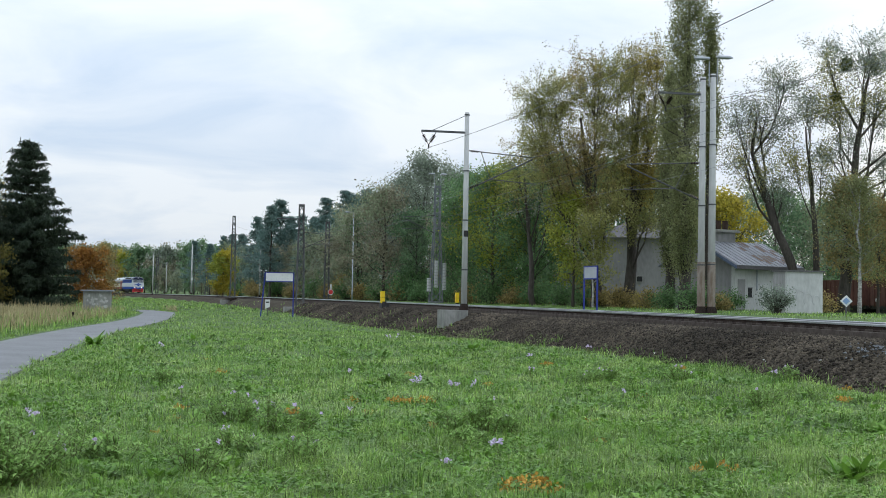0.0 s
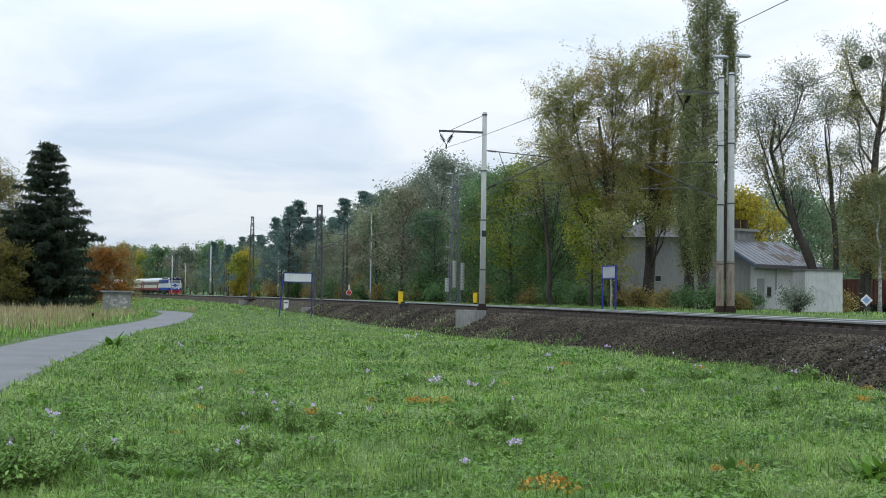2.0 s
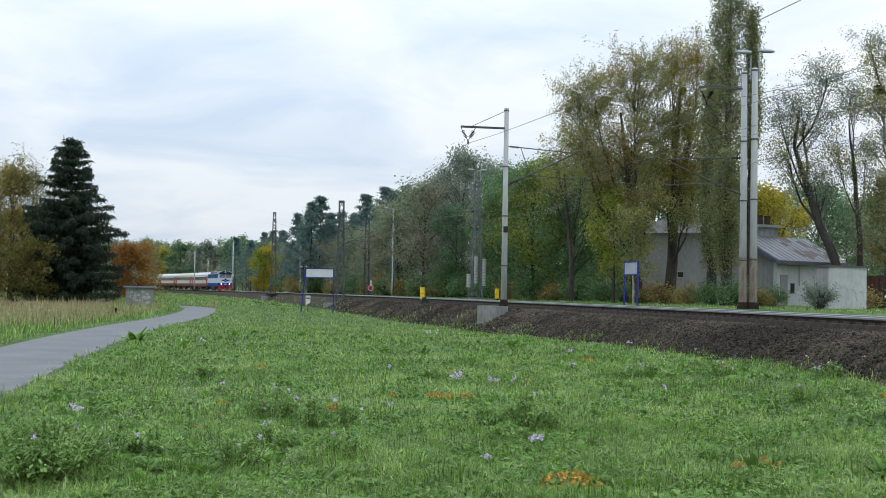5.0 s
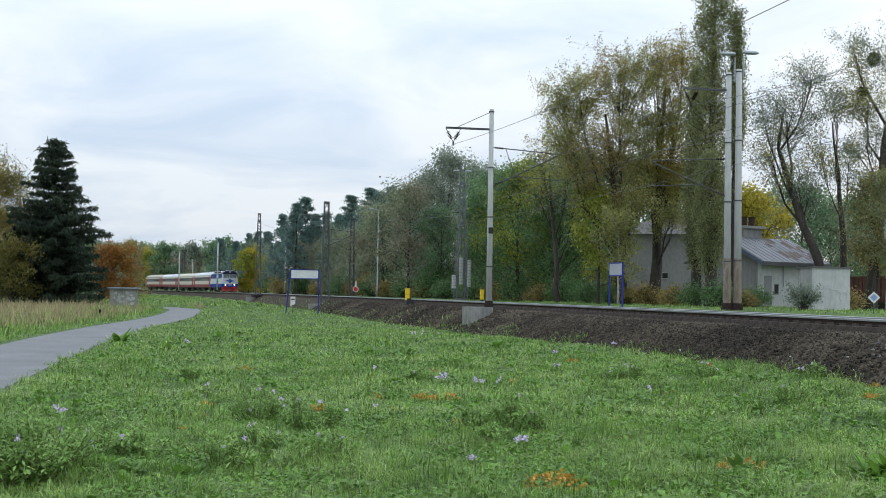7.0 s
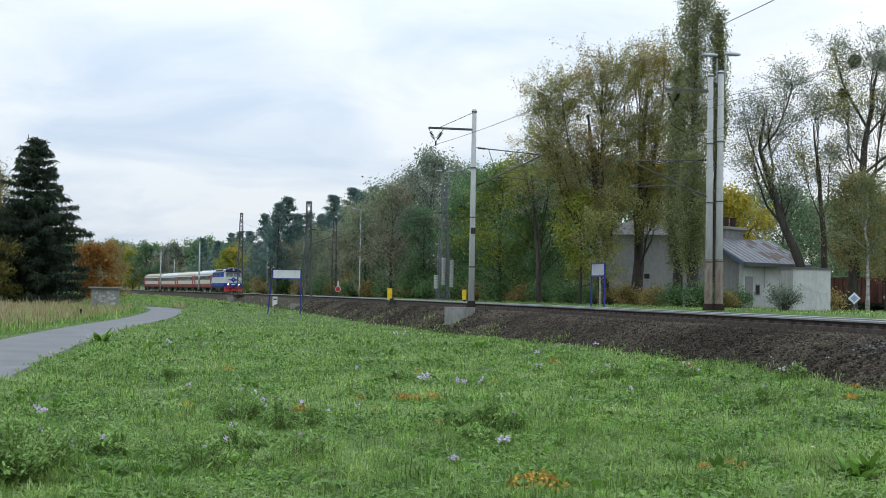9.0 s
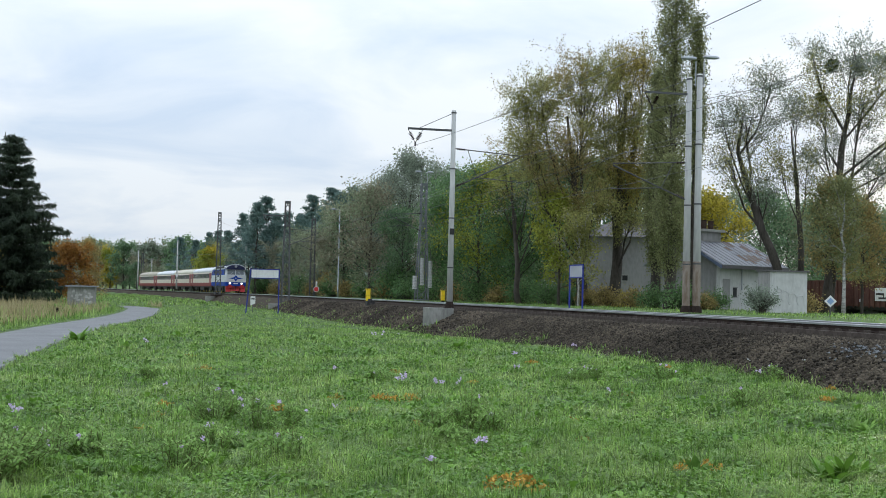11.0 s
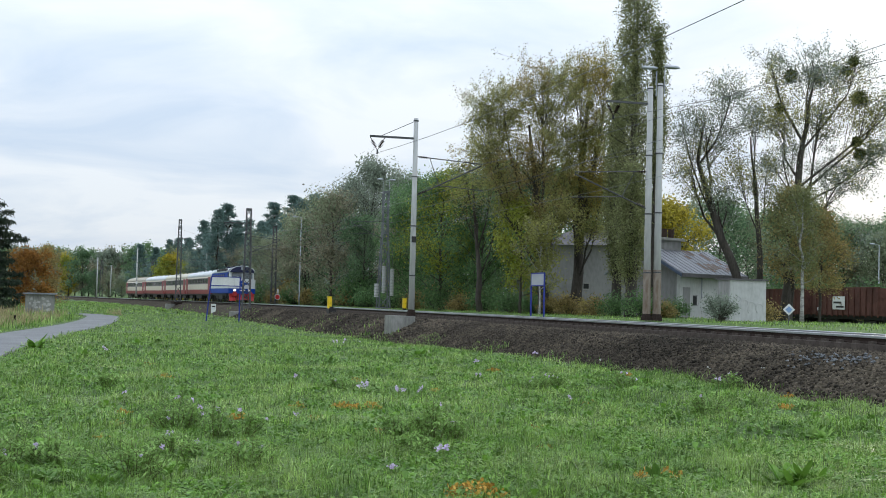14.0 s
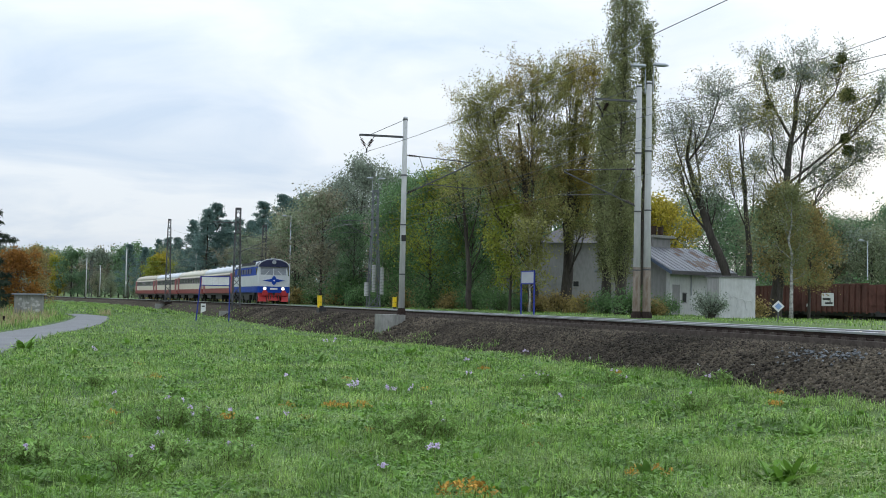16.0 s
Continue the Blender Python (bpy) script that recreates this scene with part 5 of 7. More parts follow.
def poplar(seed, H, R, label, first=.08, limbs=250, per=20):
    """A column of steep branches that hug the trunk."""
    rng = np.random.default_rng(seed)
    t = thing("poplar", Matrix(), label, "tree")
    wood, ends = Mesh(), []
    bends = [(rng.normal(0, .1), rng.normal(0, .1), H * u) for u in np.linspace(0, .97, 7)]
    bends[0] = (0, 0, -.3)
    wood.tube(bends, [.4, .3, .25, .2, .14, .08, .02], 8)
    for k in range(limbs):
        u = first + (1 - first) * (k + rng.random()) / limbs
        r = R * min(1.0, .45 + (u - first) * 4) * min(1.0, (1.03 - u) / .3) ** .75 * (.82 + .18 * math.sin(u * 19 + seed))
        az = rng.uniform(0, 6.283)
        rise = rng.uniform(1.2, 2.6) * (1.25 - u)
        z0 = max(.6, H * u - rise)
        rr = r * rng.uniform(.45, 1.08)
        a, b = Vector((0, 0, z0)), Vector((rr * math.cos(az), rr * math.sin(az), min(H * u + .3, H)))
        m = a.lerp(b, .5) + Vector((math.cos(az), math.sin(az), 0)) * rr * .22
        wood.tube([a, m, b], [.045 * (1.2 - u), .03 * (1.2 - u), .006], 4, False)
        for q in np.linspace(.25, 1, 9):
            p = a.lerp(m, q * 2) if q < .5 else m.lerp(b, q * 2 - 1)
            ends.append(tuple(p + Vector(rng.normal(0, .13, 3))))
    part("trunk", wood, BARK, t, smooth=True)
    part("crown", leaf_cloud("crown", ends, per, .2, .115, LEAF_POPLAR, rng, 1.4), LEAF_POPLAR, t)
    return t


def spruce(seed, H, R, label):
    """Whorls of sagging boughs with hanging twigs, blunt at the top."""
    rng = np.random.default_rng(seed)
    t = thing("spruce", Matrix(), label, "tree")
    wood, hang = Mesh(), []
    wood.tube([(0, 0, -.3), (.05, 0, H * .5), (0, .05, H)], [.34, .2, .02], 8)
    z = .9
    while z < H - .25:
        u = z / H
        reach = R * float(np.interp(u, [0, .12, .35, .5, .65, .8, .9, .96, 1], [.92, .98, 1, .84, .62, .43, .31, .2, .06]))
        turn = rng.uniform(0, 6.283)
        count = 11 if u < .6 else 8
        for k in range(count):
            az = turn + 6.283 * k / count + rng.normal(0, .16)
            ln = reach * rng.uniform(.55, 1.2)
            a = Vector((0, 0, z + rng.normal(0, .1)))
            d, side = Vector((math.cos(az), math.sin(az), 0)), Vector((-math.sin(az), math.cos(az), 0))
            mid = a + d * ln * .55 + Vector((0, 0, (.16 - .3 * (1 - u)) * ln * .5))
            tip = a + d * ln + Vector((0, 0, (.3 - .42 * (1 - u)) * ln * .55))
            wood.tube([a, mid, tip], [.05 * (1.2 - u), .03, .008], 4, False)
            for q in np.linspace(.12, 1, max(4, int(ln * 4.6))):
                p = a.lerp(mid, q / .55) if q < .55 else mid.lerp(tip, (q - .55) / .45)
                wide = .42 * (1.12 - q) * ln ** .6
                for o in (-1, -.5, 0, .5, 1):
                    hang.append(p + side * o * wide + Vector((0, 0, -.1 * abs(o))))
        z += (.52 if u < .5 else .62) + .14 * rng.random()
    part("trunk", wood, BARK, t, smooth=True)
    h = np.array([tuple(p) for p in hang])
    c = np.repeat(h, 4, axis=0) + rng.normal(0, .09, (len(h) * 4, 3))
    d = rng.normal(0, .55, c.shape) + np.array([0, 0, -.6])
    d /= np.linalg.norm(d, axis=1)[:, None]
    e = np.cross(d, rng.normal(0, 1, c.shape))
    e /= np.linalg.norm(e, axis=1)[:, None]
    L = rng.uniform(.18, .5, (len(c), 1))
    v = np.stack([c - e * .05, c + e * .05, c + d * L + e * .02, c + d * L - e * .02], 1).reshape(-1, 3)
    part("crown", quads("crown", v, np.arange(len(v)).reshape(-1, 4), NEEDLE), NEEDLE, t)
    return t


def pine(seed, H, label, leaf=PINE, first=.16):
    wood, ends, rng = grow(seed, H, first, 40, lambda u: H * .25 * min(1, (1.03 - u) * 1.4) * (.9 + .1 * math.sin(u * 23 + seed)), lambda u: .05 + .5 * u, H * .014, 5, 3, twig_wood=False)
    t = thing("pine", Matrix(), label, "tree", "woods along the line")
    part("trunk", wood, BARK, t, smooth=True)
    part("crown", leaf_cloud("crown", ends, 8, .32, .26, leaf, rng, .4), leaf, t)
    return t


def shrub(seed, H, R, leaf, label, per=8, size=.14, group="shrubs", n=60, second=None):
    rng = np.random.default_rng(seed)
    t = thing("shrub", Matrix(), label, "shrub", group)
    wood, ends = Mesh(), []
    for k in range(n):
        az, ln = rng.uniform(0, 6.283), rng.uniform(.5, 1)
        r = R * math.sqrt(rng.random())
        tip = Vector((math.cos(az) * r, math.sin(az) * r, H * ln * math.sqrt(max(.15, 1 - (r / R) ** 2 * .75))))
        mid = Vector((tip.x * .4, tip.y * .4, tip.z * .55))
        wood.tube([(tip.x * .1, tip.y * .1, -.1), mid, tip], [.02, .014, .005], 4, False)
        for q in (.35, .6, .8, 1):
            ends.append(tuple(mid.lerp(tip, q) + Vector(rng.normal(0, R * .09, 3))))
        ends.append(tuple(mid))
    tagged(part("branchwork", wood, BARK, t), kind="stuff")
    part("foliage", leaf_cloud("foliage", ends, per, R * .13, size, leaf, rng), leaf, t)
    return t


def put(ob, deg, dist, turn=0.0, sink=.1, scale=1.0, dz=0.0):
    x, y = polar(deg, dist)
    ob.matrix_basis = pose(x, y, gz(x, y) - sink + dz, 0, 0, turn) @ Matrix.Diagonal((scale, scale, scale, 1))
    return ob


def again(ob, deg, dist, turn=0.0, scale=1.0, dz=0.0):
    x, y = polar(deg, dist)
    k = scale
    clear = offsets(np.array([x]), np.array([y]))[1][0]
    while -10 < clear < 8:
        # keep the line itself clear: step back behind it
        dist, k = dist * 1.05, k * 1.04
        x, y = polar(deg, dist)
        clear = offsets(np.array([x]), np.array([y]))[1][0]
    c = copy_thing(ob, pose(x, y, gz(x, y) - .1 + dz, 0, 0, turn))
    c.scale = (k, k, k)
    return c


# the tall trees behind the line
put(poplar(11, 23.4, 1.75, "tall slender poplar with dense olive leaves", first=.16), 11.0, 79)
put(poplar(14, 18.6, .75, "thin poplar stem close against its taller neighbour", first=.5, limbs=80), 12.1, 80)
put(poplar(12, 15.5, 1.15, "slender poplar with olive leaves, lower than its neighbour", first=.24, limbs=150), 10.35, 82)
put(poplar(13, 9.0, 1.05, "young bushy poplar close to the grey building", first=.34, limbs=90), 11.0, 75)
put(lobed_tree(21, [(.9, 0, -.3), (.6, .2, 4.5), (.2, 0, 9), (-.4, 0, 13.5)],
               [(-2.2, 0, 14.3, 2.2, 2.3, 2.0), (.7, .5, 15.8, 2.4, 2.4, 2.1), (-3.3, .5, 11.2, 2.0, 2.2, 1.9), (.2, -.6, 10.9, 2.6, 2.4, 2.1), (-4.0, 0, 14.0, 1.1, 1.4, 1.3), (-2.4, 0, 8.6, 1.8, 1.8, 1.3), (1.6, -1, 7.0, 1.9, 1.9, 1.8)],
               LEAF_OLIVE, "big broadleaf tree with broad crown of olive and browning leaves", LEAF_BROWN, per=21, size=.11, trunk_r=.4, low=.36), 6.5, 88, -6.5)
put(lobed_tree(22, [(3.2, 0, -.3), (3.4, .1, 5), (3.5, 0, 10), (3.8, 0, 15)],
               [(3.4, 0, 16.9, 1.9, 2.0, 1.9), (5.0, .2, 17.4, 1.3, 1.5, 1.6), (4.4, -1, 5.6, 1.2, 1.4, 1.2), (4.9, .3, 13.6, 1.7, 2.0, 2.0), (2.3, 0, 13.2, 2.1, 2.2, 2.0), (4.0, .3, 10.6, 2.2, 2.2, 1.9), (4.9, -.3, 8.0, 1.5, 1.6, 1.5), (2.6, -.6, 8.6, 1.8, 1.7, 1.6)],
               LEAF_OLIVE, "big broadleaf tree with olive, brown and yellow crown", LEAF_MUSTARD, per=21, size=.11, trunk_r=.42, low=.36), 6.5, 90, -6.5)
put(lobed_tree(23, [(0, 0, -.3), (-.3, 0, 4), (-.8, 0, 9.5)], [(-1.2, 0, 10.2, 1.7, 1.6, 1.5), (.6, 0, 10.6, 1.7, 1.6, 1.6), (-1.3, 0, 7.4, 1.6, 1.5, 1.4), (1.2, 0, 7.6, 1.8, 1.6, 1.6)],
               LEAF_GREY, "broadleaf tree with sparse outer crown", LEAF_OLIVE, per=5, trunk_r=.22), 4.2, 92, -4)
# right of the twin masts
put(lobed_tree(31, [(-.5, 0, -.3), (-1.4, 0, 3.4), (-2.6, 0, 6.4), (-3.9, .2, 10.6), (-3.6, 0, 13)],
               [(-3.0, 0, 12.2, 1.9, 1.9, 1.8), (-1.8, .5, 14.9, 1.6, 1.6, 1.3), (-4.4, 0, 9.6, 1.5, 1.6, 1.7), (-4.6, .2, 12.4, 1.1, 1.3, 1.3), (-2.5, 0, 7.9, 1.4, 1.5, 1.3)],
               LEAF_GREY, "leaning broadleaf tree with thin crown and dark limbs", LEAF_OLIVE, per=14, trunk_r=.36, size=.105, low=.6), 16.6, 84, -16.6)
put(lobed_tree(36, [(.1, 0, -.3), (0, 0, 5), (-.3, 0, 9), (-.7, 0, 12.5)],
               [(-.6, 0, 12.9, 1.6, 1.7, 1.7), (.2, .3, 9.2, 1.5, 1.6, 1.4), (-1.3, 0, 9.6, 1.3, 1.4, 1.4)],
               LEAF_GREY, "slim broadleaf tree with thin crown and straight dark stem", LEAF_OLIVE, per=11, size=.105, trunk_r=.25, low=.55), 16.7, 86, -16.7)
put(lobed_tree(32, [(-.6, 0, -.3), (-.3, 0, 4), (.1, 0, 8), (.4, 0, 12), (1.0, 0, 15.4)],
               [(-1.5, 0, 15.9, 1.5, 1.6, 1.3), (1.2, 0, 16.5, 1.7, 1.7, 1.4), (3.7, .3, 16.0, 1.7, 1.7, 1.3), (-1.4, 0, 13.2, 1.4, 1.5, 1.4), (1.6, -.3, 13.4, 1.9, 1.8, 1.5), (4.9, .2, 13.3, 1.7, 1.6, 1.6), (-.6, 0, 10.2, 1.3, 1.4, 1.3), (3.0, 0, 9.4, 1.9, 1.8, 1.6), (5.3, 0, 10.6, 1.2, 1.3, 1.3), (6.3, 0, 14.6, 1.0, 1.1, 1.2)],
               LEAF_OLIVE, "tall broadleaf tree with thin crown and balls of mistletoe", LEAF_GREY, per=17, trunk_r=.4, size=.105, low=.6), 18.2, 84, -18.2)
put(broad_tree(33, 8.0, 1.9, LEAF_POPLAR, "slim broadleaf tree with hanging olive foliage", per=14, size=.13, limbs=26, first=.28, second=LEAF_BROWN), 18.0, 81)
put(broad_tree(37, 6.8, 1.6, LEAF_BROWN, "small browning tree beside the siding", per=12, size=.13, limbs=22, first=.28, second=LEAF_OLIVE), 19.3, 83)
put(broad_tree(34, 13.5, 3.2, LEAF_OLIVE, "broadleaf tree with thin crown behind the siding", per=9, size=.2, limbs=32), 22.8, 170)
put(broad_tree(35, 8.0, 1.3, LEAF_POPLAR, "slim birch with pale bark and hanging leaves", per=8, limbs=18, bark=BIRCH, trunk_r=.13, size=.12), 18.55, 78)


def mistletoe(deg, dist, z, r, seed):
    rng = np.random.default_rng(seed)
    x, y = polar(deg, dist)
    t = thing("mistletoe", pose(x, y, z), "dark round mistletoe ball in the tree crown", "mistletoe", "mistletoe balls")
    d = rng.normal(0, 1, (160, 3))
    d /= np.linalg.norm(d, axis=1)[:, None]
    w = Mesh()
    for k in range(40):
        w.tube([(0, 0, 0), tuple(d[k] * r * .9)], [.012, .005], 3, False)
    tagged(part("branchwork", w, BARK, t), kind="stuff")
    part("foliage", leaf_cloud("foliage", d * r * rng.uniform(.4, 1, (160, 1)), 7, r * .12, .12, MISTLE, rng), MISTLE, t)


for k, (px_, z_, r_) in enumerate(((17.93, 17.1, .45), (20.63, 17.9, .34), (20.87, 15.5, .62), (20.34, 17.3, .3), (17.5, 15.0, .34), (20.77, 12.7, .34), (20.9, 11.9, .4), (9.0, 16.2, .26))):
    mistletoe(px_, 84 if k < 7 else 90, z_, r_, 70 + k)

# lower trees in front of the tall ones and along the line
G1 = put(broad_tree(41, 10.2, 3.6, LEAF_BRIGHT, "rounded yellow-green tree at the edge of the wood", first=.12, per=16, limbs=34, size=.17, spread=.42, group="woods along the line", second=LEAF_GREEN), 2.3, 104)
put(broad_tree(42, 8.6, 3.4, LEAF_GREEN, "dense dark green tree at the edge of the wood", first=.1, per=16, limbs=34, size=.17, spread=.42, group="woods along the line"), 4.2, 102)
put(broad_tree(43, 7.4, 2.2, LEAF_BRIGHT, "small olive-yellow tree beside the grey building", first=.15, per=8, limbs=22, size=.18, second=LEAF_OLIVE), 6.0, 88)
put(broad_tree(44, 5.6, 1.7, LEAF_OLIVE, "slender young tree with a pale bent stem", first=.3, per=6, limbs=16, size=.16, bark=BIRCH, trunk_r=.09), 6.9, 84)
put(broad_tree(45, 9.0, 3.2, LEAF_GREEN, "dense green tree at the edge of the wood", first=.08, per=15, limbs=30, size=.18, spread=.42, group="woods along the line"), .9, 112)
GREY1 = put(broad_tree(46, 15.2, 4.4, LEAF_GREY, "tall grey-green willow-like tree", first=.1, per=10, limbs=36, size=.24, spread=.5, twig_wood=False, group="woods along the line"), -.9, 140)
BRN1 = put(broad_tree(47, 11.5, 3.6, HAZE_BROWN, "brownish autumn tree at the edge of the wood", first=.1, per=10, limbs=30, size=.24, spread=.48, twig_wood=False, group="woods along the line", second=HAZE_OLIVE), -2.7, 138)
GRN1 = put(broad_tree(48, 12.5, 3.8, HAZE_GREEN, "dark green tree at the edge of the wood", first=.08, per=9, limbs=31, size=.26, spread=.5, twig_wood=False, group="woods along the line"), 1.3, 130)
OLV1 = put(broad_tree(49, 10.0, 3.6, HAZE_OLIVE, "olive autumn tree at the edge of the wood", first=.08, per=9, limbs=29, size=.26, spread=.5, twig_wood=False, group="woods along the line", second=LEAF_GREY), -4.4, 172)
again(GREY1, .5, 150, 80, .97)
again(GREY1, -1.9, 150, 200, .9)
again(GRN1, 3.2, 122, 50, 1.0)
again(GRN1, 5.4, 118, 150, 1.05)
again(GRN1, 7.4, 122, 240, 1.05)
again(BRN1, -3.9, 152, 120, .9)
again(GRN1, -1.2, 134, 200, .72)
again(BRN1, .4, 128, 220, .72)
again(OLV1, -5.9, 178, 60, .82)
again(OLV1, -7.3, 190, 160, .78)
again(BRN1, -5.2, 168, 10, .7)
again(OLV1, -8.6, 215, 220, .8)
again(BRN1, -6.8, 182, 260, .62)
again(GRN1, -3.3, 160, 310, .85)
again(OLV1, -9.6, 245, 20, .85)
again(GRN1, 9.6, 118, 20, .95)
again(GRN1, 11.6, 125, 100, .9)
again(OLV1, 13.2, 128, 180, 1.0)
again(GRN1, 15.0, 135, 200, .95)
again(GRN1, 17.2, 150, 10, .95)
again(OLV1, 16.2, 140, 90, 1.0)
again(GRN1, 19.0, 160, 130, 1.05)
again(BRN1, 20.3, 165, 130, 1.0)
again(OLV1, 21.6, 185, 130, 1.1)
again(GRN1, 22.9, 168, 230, 1.05)
again(OLV1, 24.2, 170, 30, 1.2)
put(broad_tree(50, 9.5, 3.0, LEAF_YELLOW, "bright yellow autumn tree behind the house", first=.12, per=8, limbs=24, size=.24), 12.9, 112)
YEL = put(broad_tree(51, 8.0, 2.6, LEAF_BRIGHT, "yellow autumn tree against the dark wood", first=.08, per=9, limbs=26, size=.3, second=LEAF_YELLOW), -10.0, 235)
again(YEL, -14.3, 398, 90, 1.4)

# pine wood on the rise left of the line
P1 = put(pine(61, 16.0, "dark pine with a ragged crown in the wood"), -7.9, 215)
P2 = put(pine(62, 14.5, "dark pine in the wood, blued by painted haze", first=.2), -4.9, 200)
rng_w = random.Random(17)
for deg, dist, k, sc in ((-8.5, 222, 0, .92), (-7.5, 218, 0, 1.08), (-7.0, 220, 1, 1.0), (-6.5, 226, 0, .95), (-5.9, 215, 1, .98), (-5.4, 205, 0, 1.05), (-4.5, 196, 0, 1.08), (-4.1, 190, 1, 1.12), (-3.6, 188, 0, 1.06), (-3.1, 182, 1, 1.08), (-2.5, 176, 0, 1.0),
                         (-9.2, 240, 1, .85), (-10.0, 262, 0, .8), (-10.6, 275, 1, .8), (-8.2, 232, 1, .85), (-5.7, 226, 1, 1.0), (-2.0, 168, 0, .95), (-1.2, 165, 1, .98), (.4, 160, 1, .98), (-6.3, 208, 1, .8), (-4.8, 190, 1, .85), (-9.6, 250, 0, .8), (-11.3, 290, 0, .8), (-8.0, 212, 1, .75)):
    again((P1, P2)[k], deg, dist, rng_w.uniform(0, 360), sc)
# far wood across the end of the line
F1 = put(broad_tree(63, 13.5, 5.0, HAZE_GREEN, "distant dark green tree in the far wood", first=.05, per=6, limbs=26, size=.6, subs=4, twigs=3, spread=.5, twig_wood=False, group="far wood"), -11.3, 365)
F2 = put(broad_tree(64, 12.5, 4.6, HAZE_BROWN, "distant brownish autumn tree in the far wood", first=.05, per=6, limbs=24, size=.6, subs=4, twigs=3, spread=.5, twig_wood=False, group="far wood", second=LEAF_GREY), -12.6, 372)
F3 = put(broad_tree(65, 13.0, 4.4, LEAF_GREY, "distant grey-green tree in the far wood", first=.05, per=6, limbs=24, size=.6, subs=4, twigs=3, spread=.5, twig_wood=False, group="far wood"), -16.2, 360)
for k in range(30):
    d = -17.8 + k * .29
    again((F1, F3, F1, F2)[k % 4], d, rng_w.uniform(365, 420), rng_w.uniform(0, 360), rng_w.uniform(.8, 1.05))
for k in range(12):
    again((F1, F2, F3)[k % 3], -30 + k * 1.1, rng_w.uniform(330, 400), rng_w.uniform(0, 360), rng_w.uniform(.7, .95))
for k in range(10):
    again((OLV1, BRN1, GRN1)[k % 3], -10.4 - .55 * k, 330 + 4 * k, rng_w.uniform(0, 360), .55)

# beside the path: the big spruce and its neighbours
put(spruce(71, 16.0, 4.9, "large dark spruce with drooping ragged branches"), -18.55, 122)
OT = put(broad_tree(72, 12.5, 4.2, LEAF_OCHRE, "olive autumn tree behind the spruce", first=.04, per=14, limbs=40, size=.17, spread=.4, second=LEAF_MUSTARD), -21.0, 128)
again(OT, -22.6, 124, 90, .95)
again(OT, -20.9, 133, 200, .72)
again(OT, -21.9, 121, 310, .6)
put(broad_tree(73, 13.5, 3.2, LEAF_GREY, "thin-crowned tree behind the spruce", first=.2, per=4, dens=.7, limbs=24, size=.2), -20.0, 140)
put(broad_tree(74, 5.4, 1.9, LEAF_ORANGE, "rust-orange bushy autumn tree beside the hut", first=.05, per=10, limbs=24, size=.2), -16.0, 130)
put(broad_tree(75, 6.6, 1.7, LEAF_BROWN, "thin brownish bushy tree beside the hut", first=.05, per=6, limbs=20, size=.18), -15.2, 142)
put(broad_tree(76, 5.0, 2.4, LEAF_OCHRE, "low olive bush tree beside the spruce", first=.05, per=9, limbs=22, size=.2), -20.2, 118)

# shrubs along the far edge of the line and round the buildings
SH = [put(shrub(81, 2.0, 1.5, LEAF_GREEN, "dense green shrub at the foot of the trees"), 5.6, 92), put(shrub(82, 1.5, 1.2, LEAF_BROWN, "brown and yellow shrub at the foot of the trees"), 8.2, 86),
      put(shrub(83, 1.8, .95, LEAF_GREY, "grey-green shrub in front of the white shed", size=.1), 15.05, 66), put(shrub(84, 1.2, 1.0, LEAF_YELLOW, "small yellow shrub at the wall"), 8.7, 90)]
for deg, dist, k, sc in ((4.4, 98, 0, 1.1), (3.3, 100, 1, 1), (2.3, 103, 0, 1.2), (1.2, 110, 1, 1.1), (.2, 118, 0, 1.2), (-.9, 125, 0, 1.2), (-1.9, 128, 1, 1.3), (-2.9, 135, 0, 1.2), (-3.7, 142, 1, 1.3), (-4.4, 150, 0, 1.3), (6.6, 90, 0, .8), (7.4, 88, 1, .9),
                         (9.4, 82, 1, .9), (10.3, 78, 0, .8), (11.6, 74, 0, .9), (12.5, 74, 1, .7), (16.9, 74, 1, .9), (-5.2, 160, 1, 1.3), (-6.0, 168, 0, 1.2), (-6.9, 178, 1, 1.2), (-7.7, 190, 0, 1.2), (-8.5, 205, 1, 1.2), (-9.3, 222, 0, 1.3), (-10.2, 250, 1, 1.6), (13.0, 76, 0, .7)):
    again(SH[k], deg, dist, rng_w.uniform(0, 360), sc)
# undergrowth closing the view under the woods
for k in range(34):
    deg = -9.5 + k * 1.02
    again(SH[k % 2], deg, (212 if deg < -6 else 175 if deg < -2 else 138) + rng_w.uniform(-6, 6), rng_w.uniform(0, 360), rng_w.uniform(1.8, 2.6))
for k in range(13):
    again((GRN1, OLV1, GRN1)[k % 3], 1.6 + k * .85, rng_w.uniform(138, 152), rng_w.uniform(0, 360), rng_w.uniform(.62, .8))
for k in range(9):
    again((GRN1, OLV1, GRN1, BRN1)[k % 4], 17.4 + k * .9, rng_w.uniform(150, 185), rng_w.uniform(0, 360), rng_w.uniform(.75, 1.0))


# ---- meadow: grass as one growing mass, denser near the camera ----
def on_path(x, y):
    best = np.full(x.shape, 99.0)
    for p in PATH_P:
        best = np.minimum(best, (x - p[0]) ** 2 + (y - p[1]) ** 2)
    return np.sqrt(best)


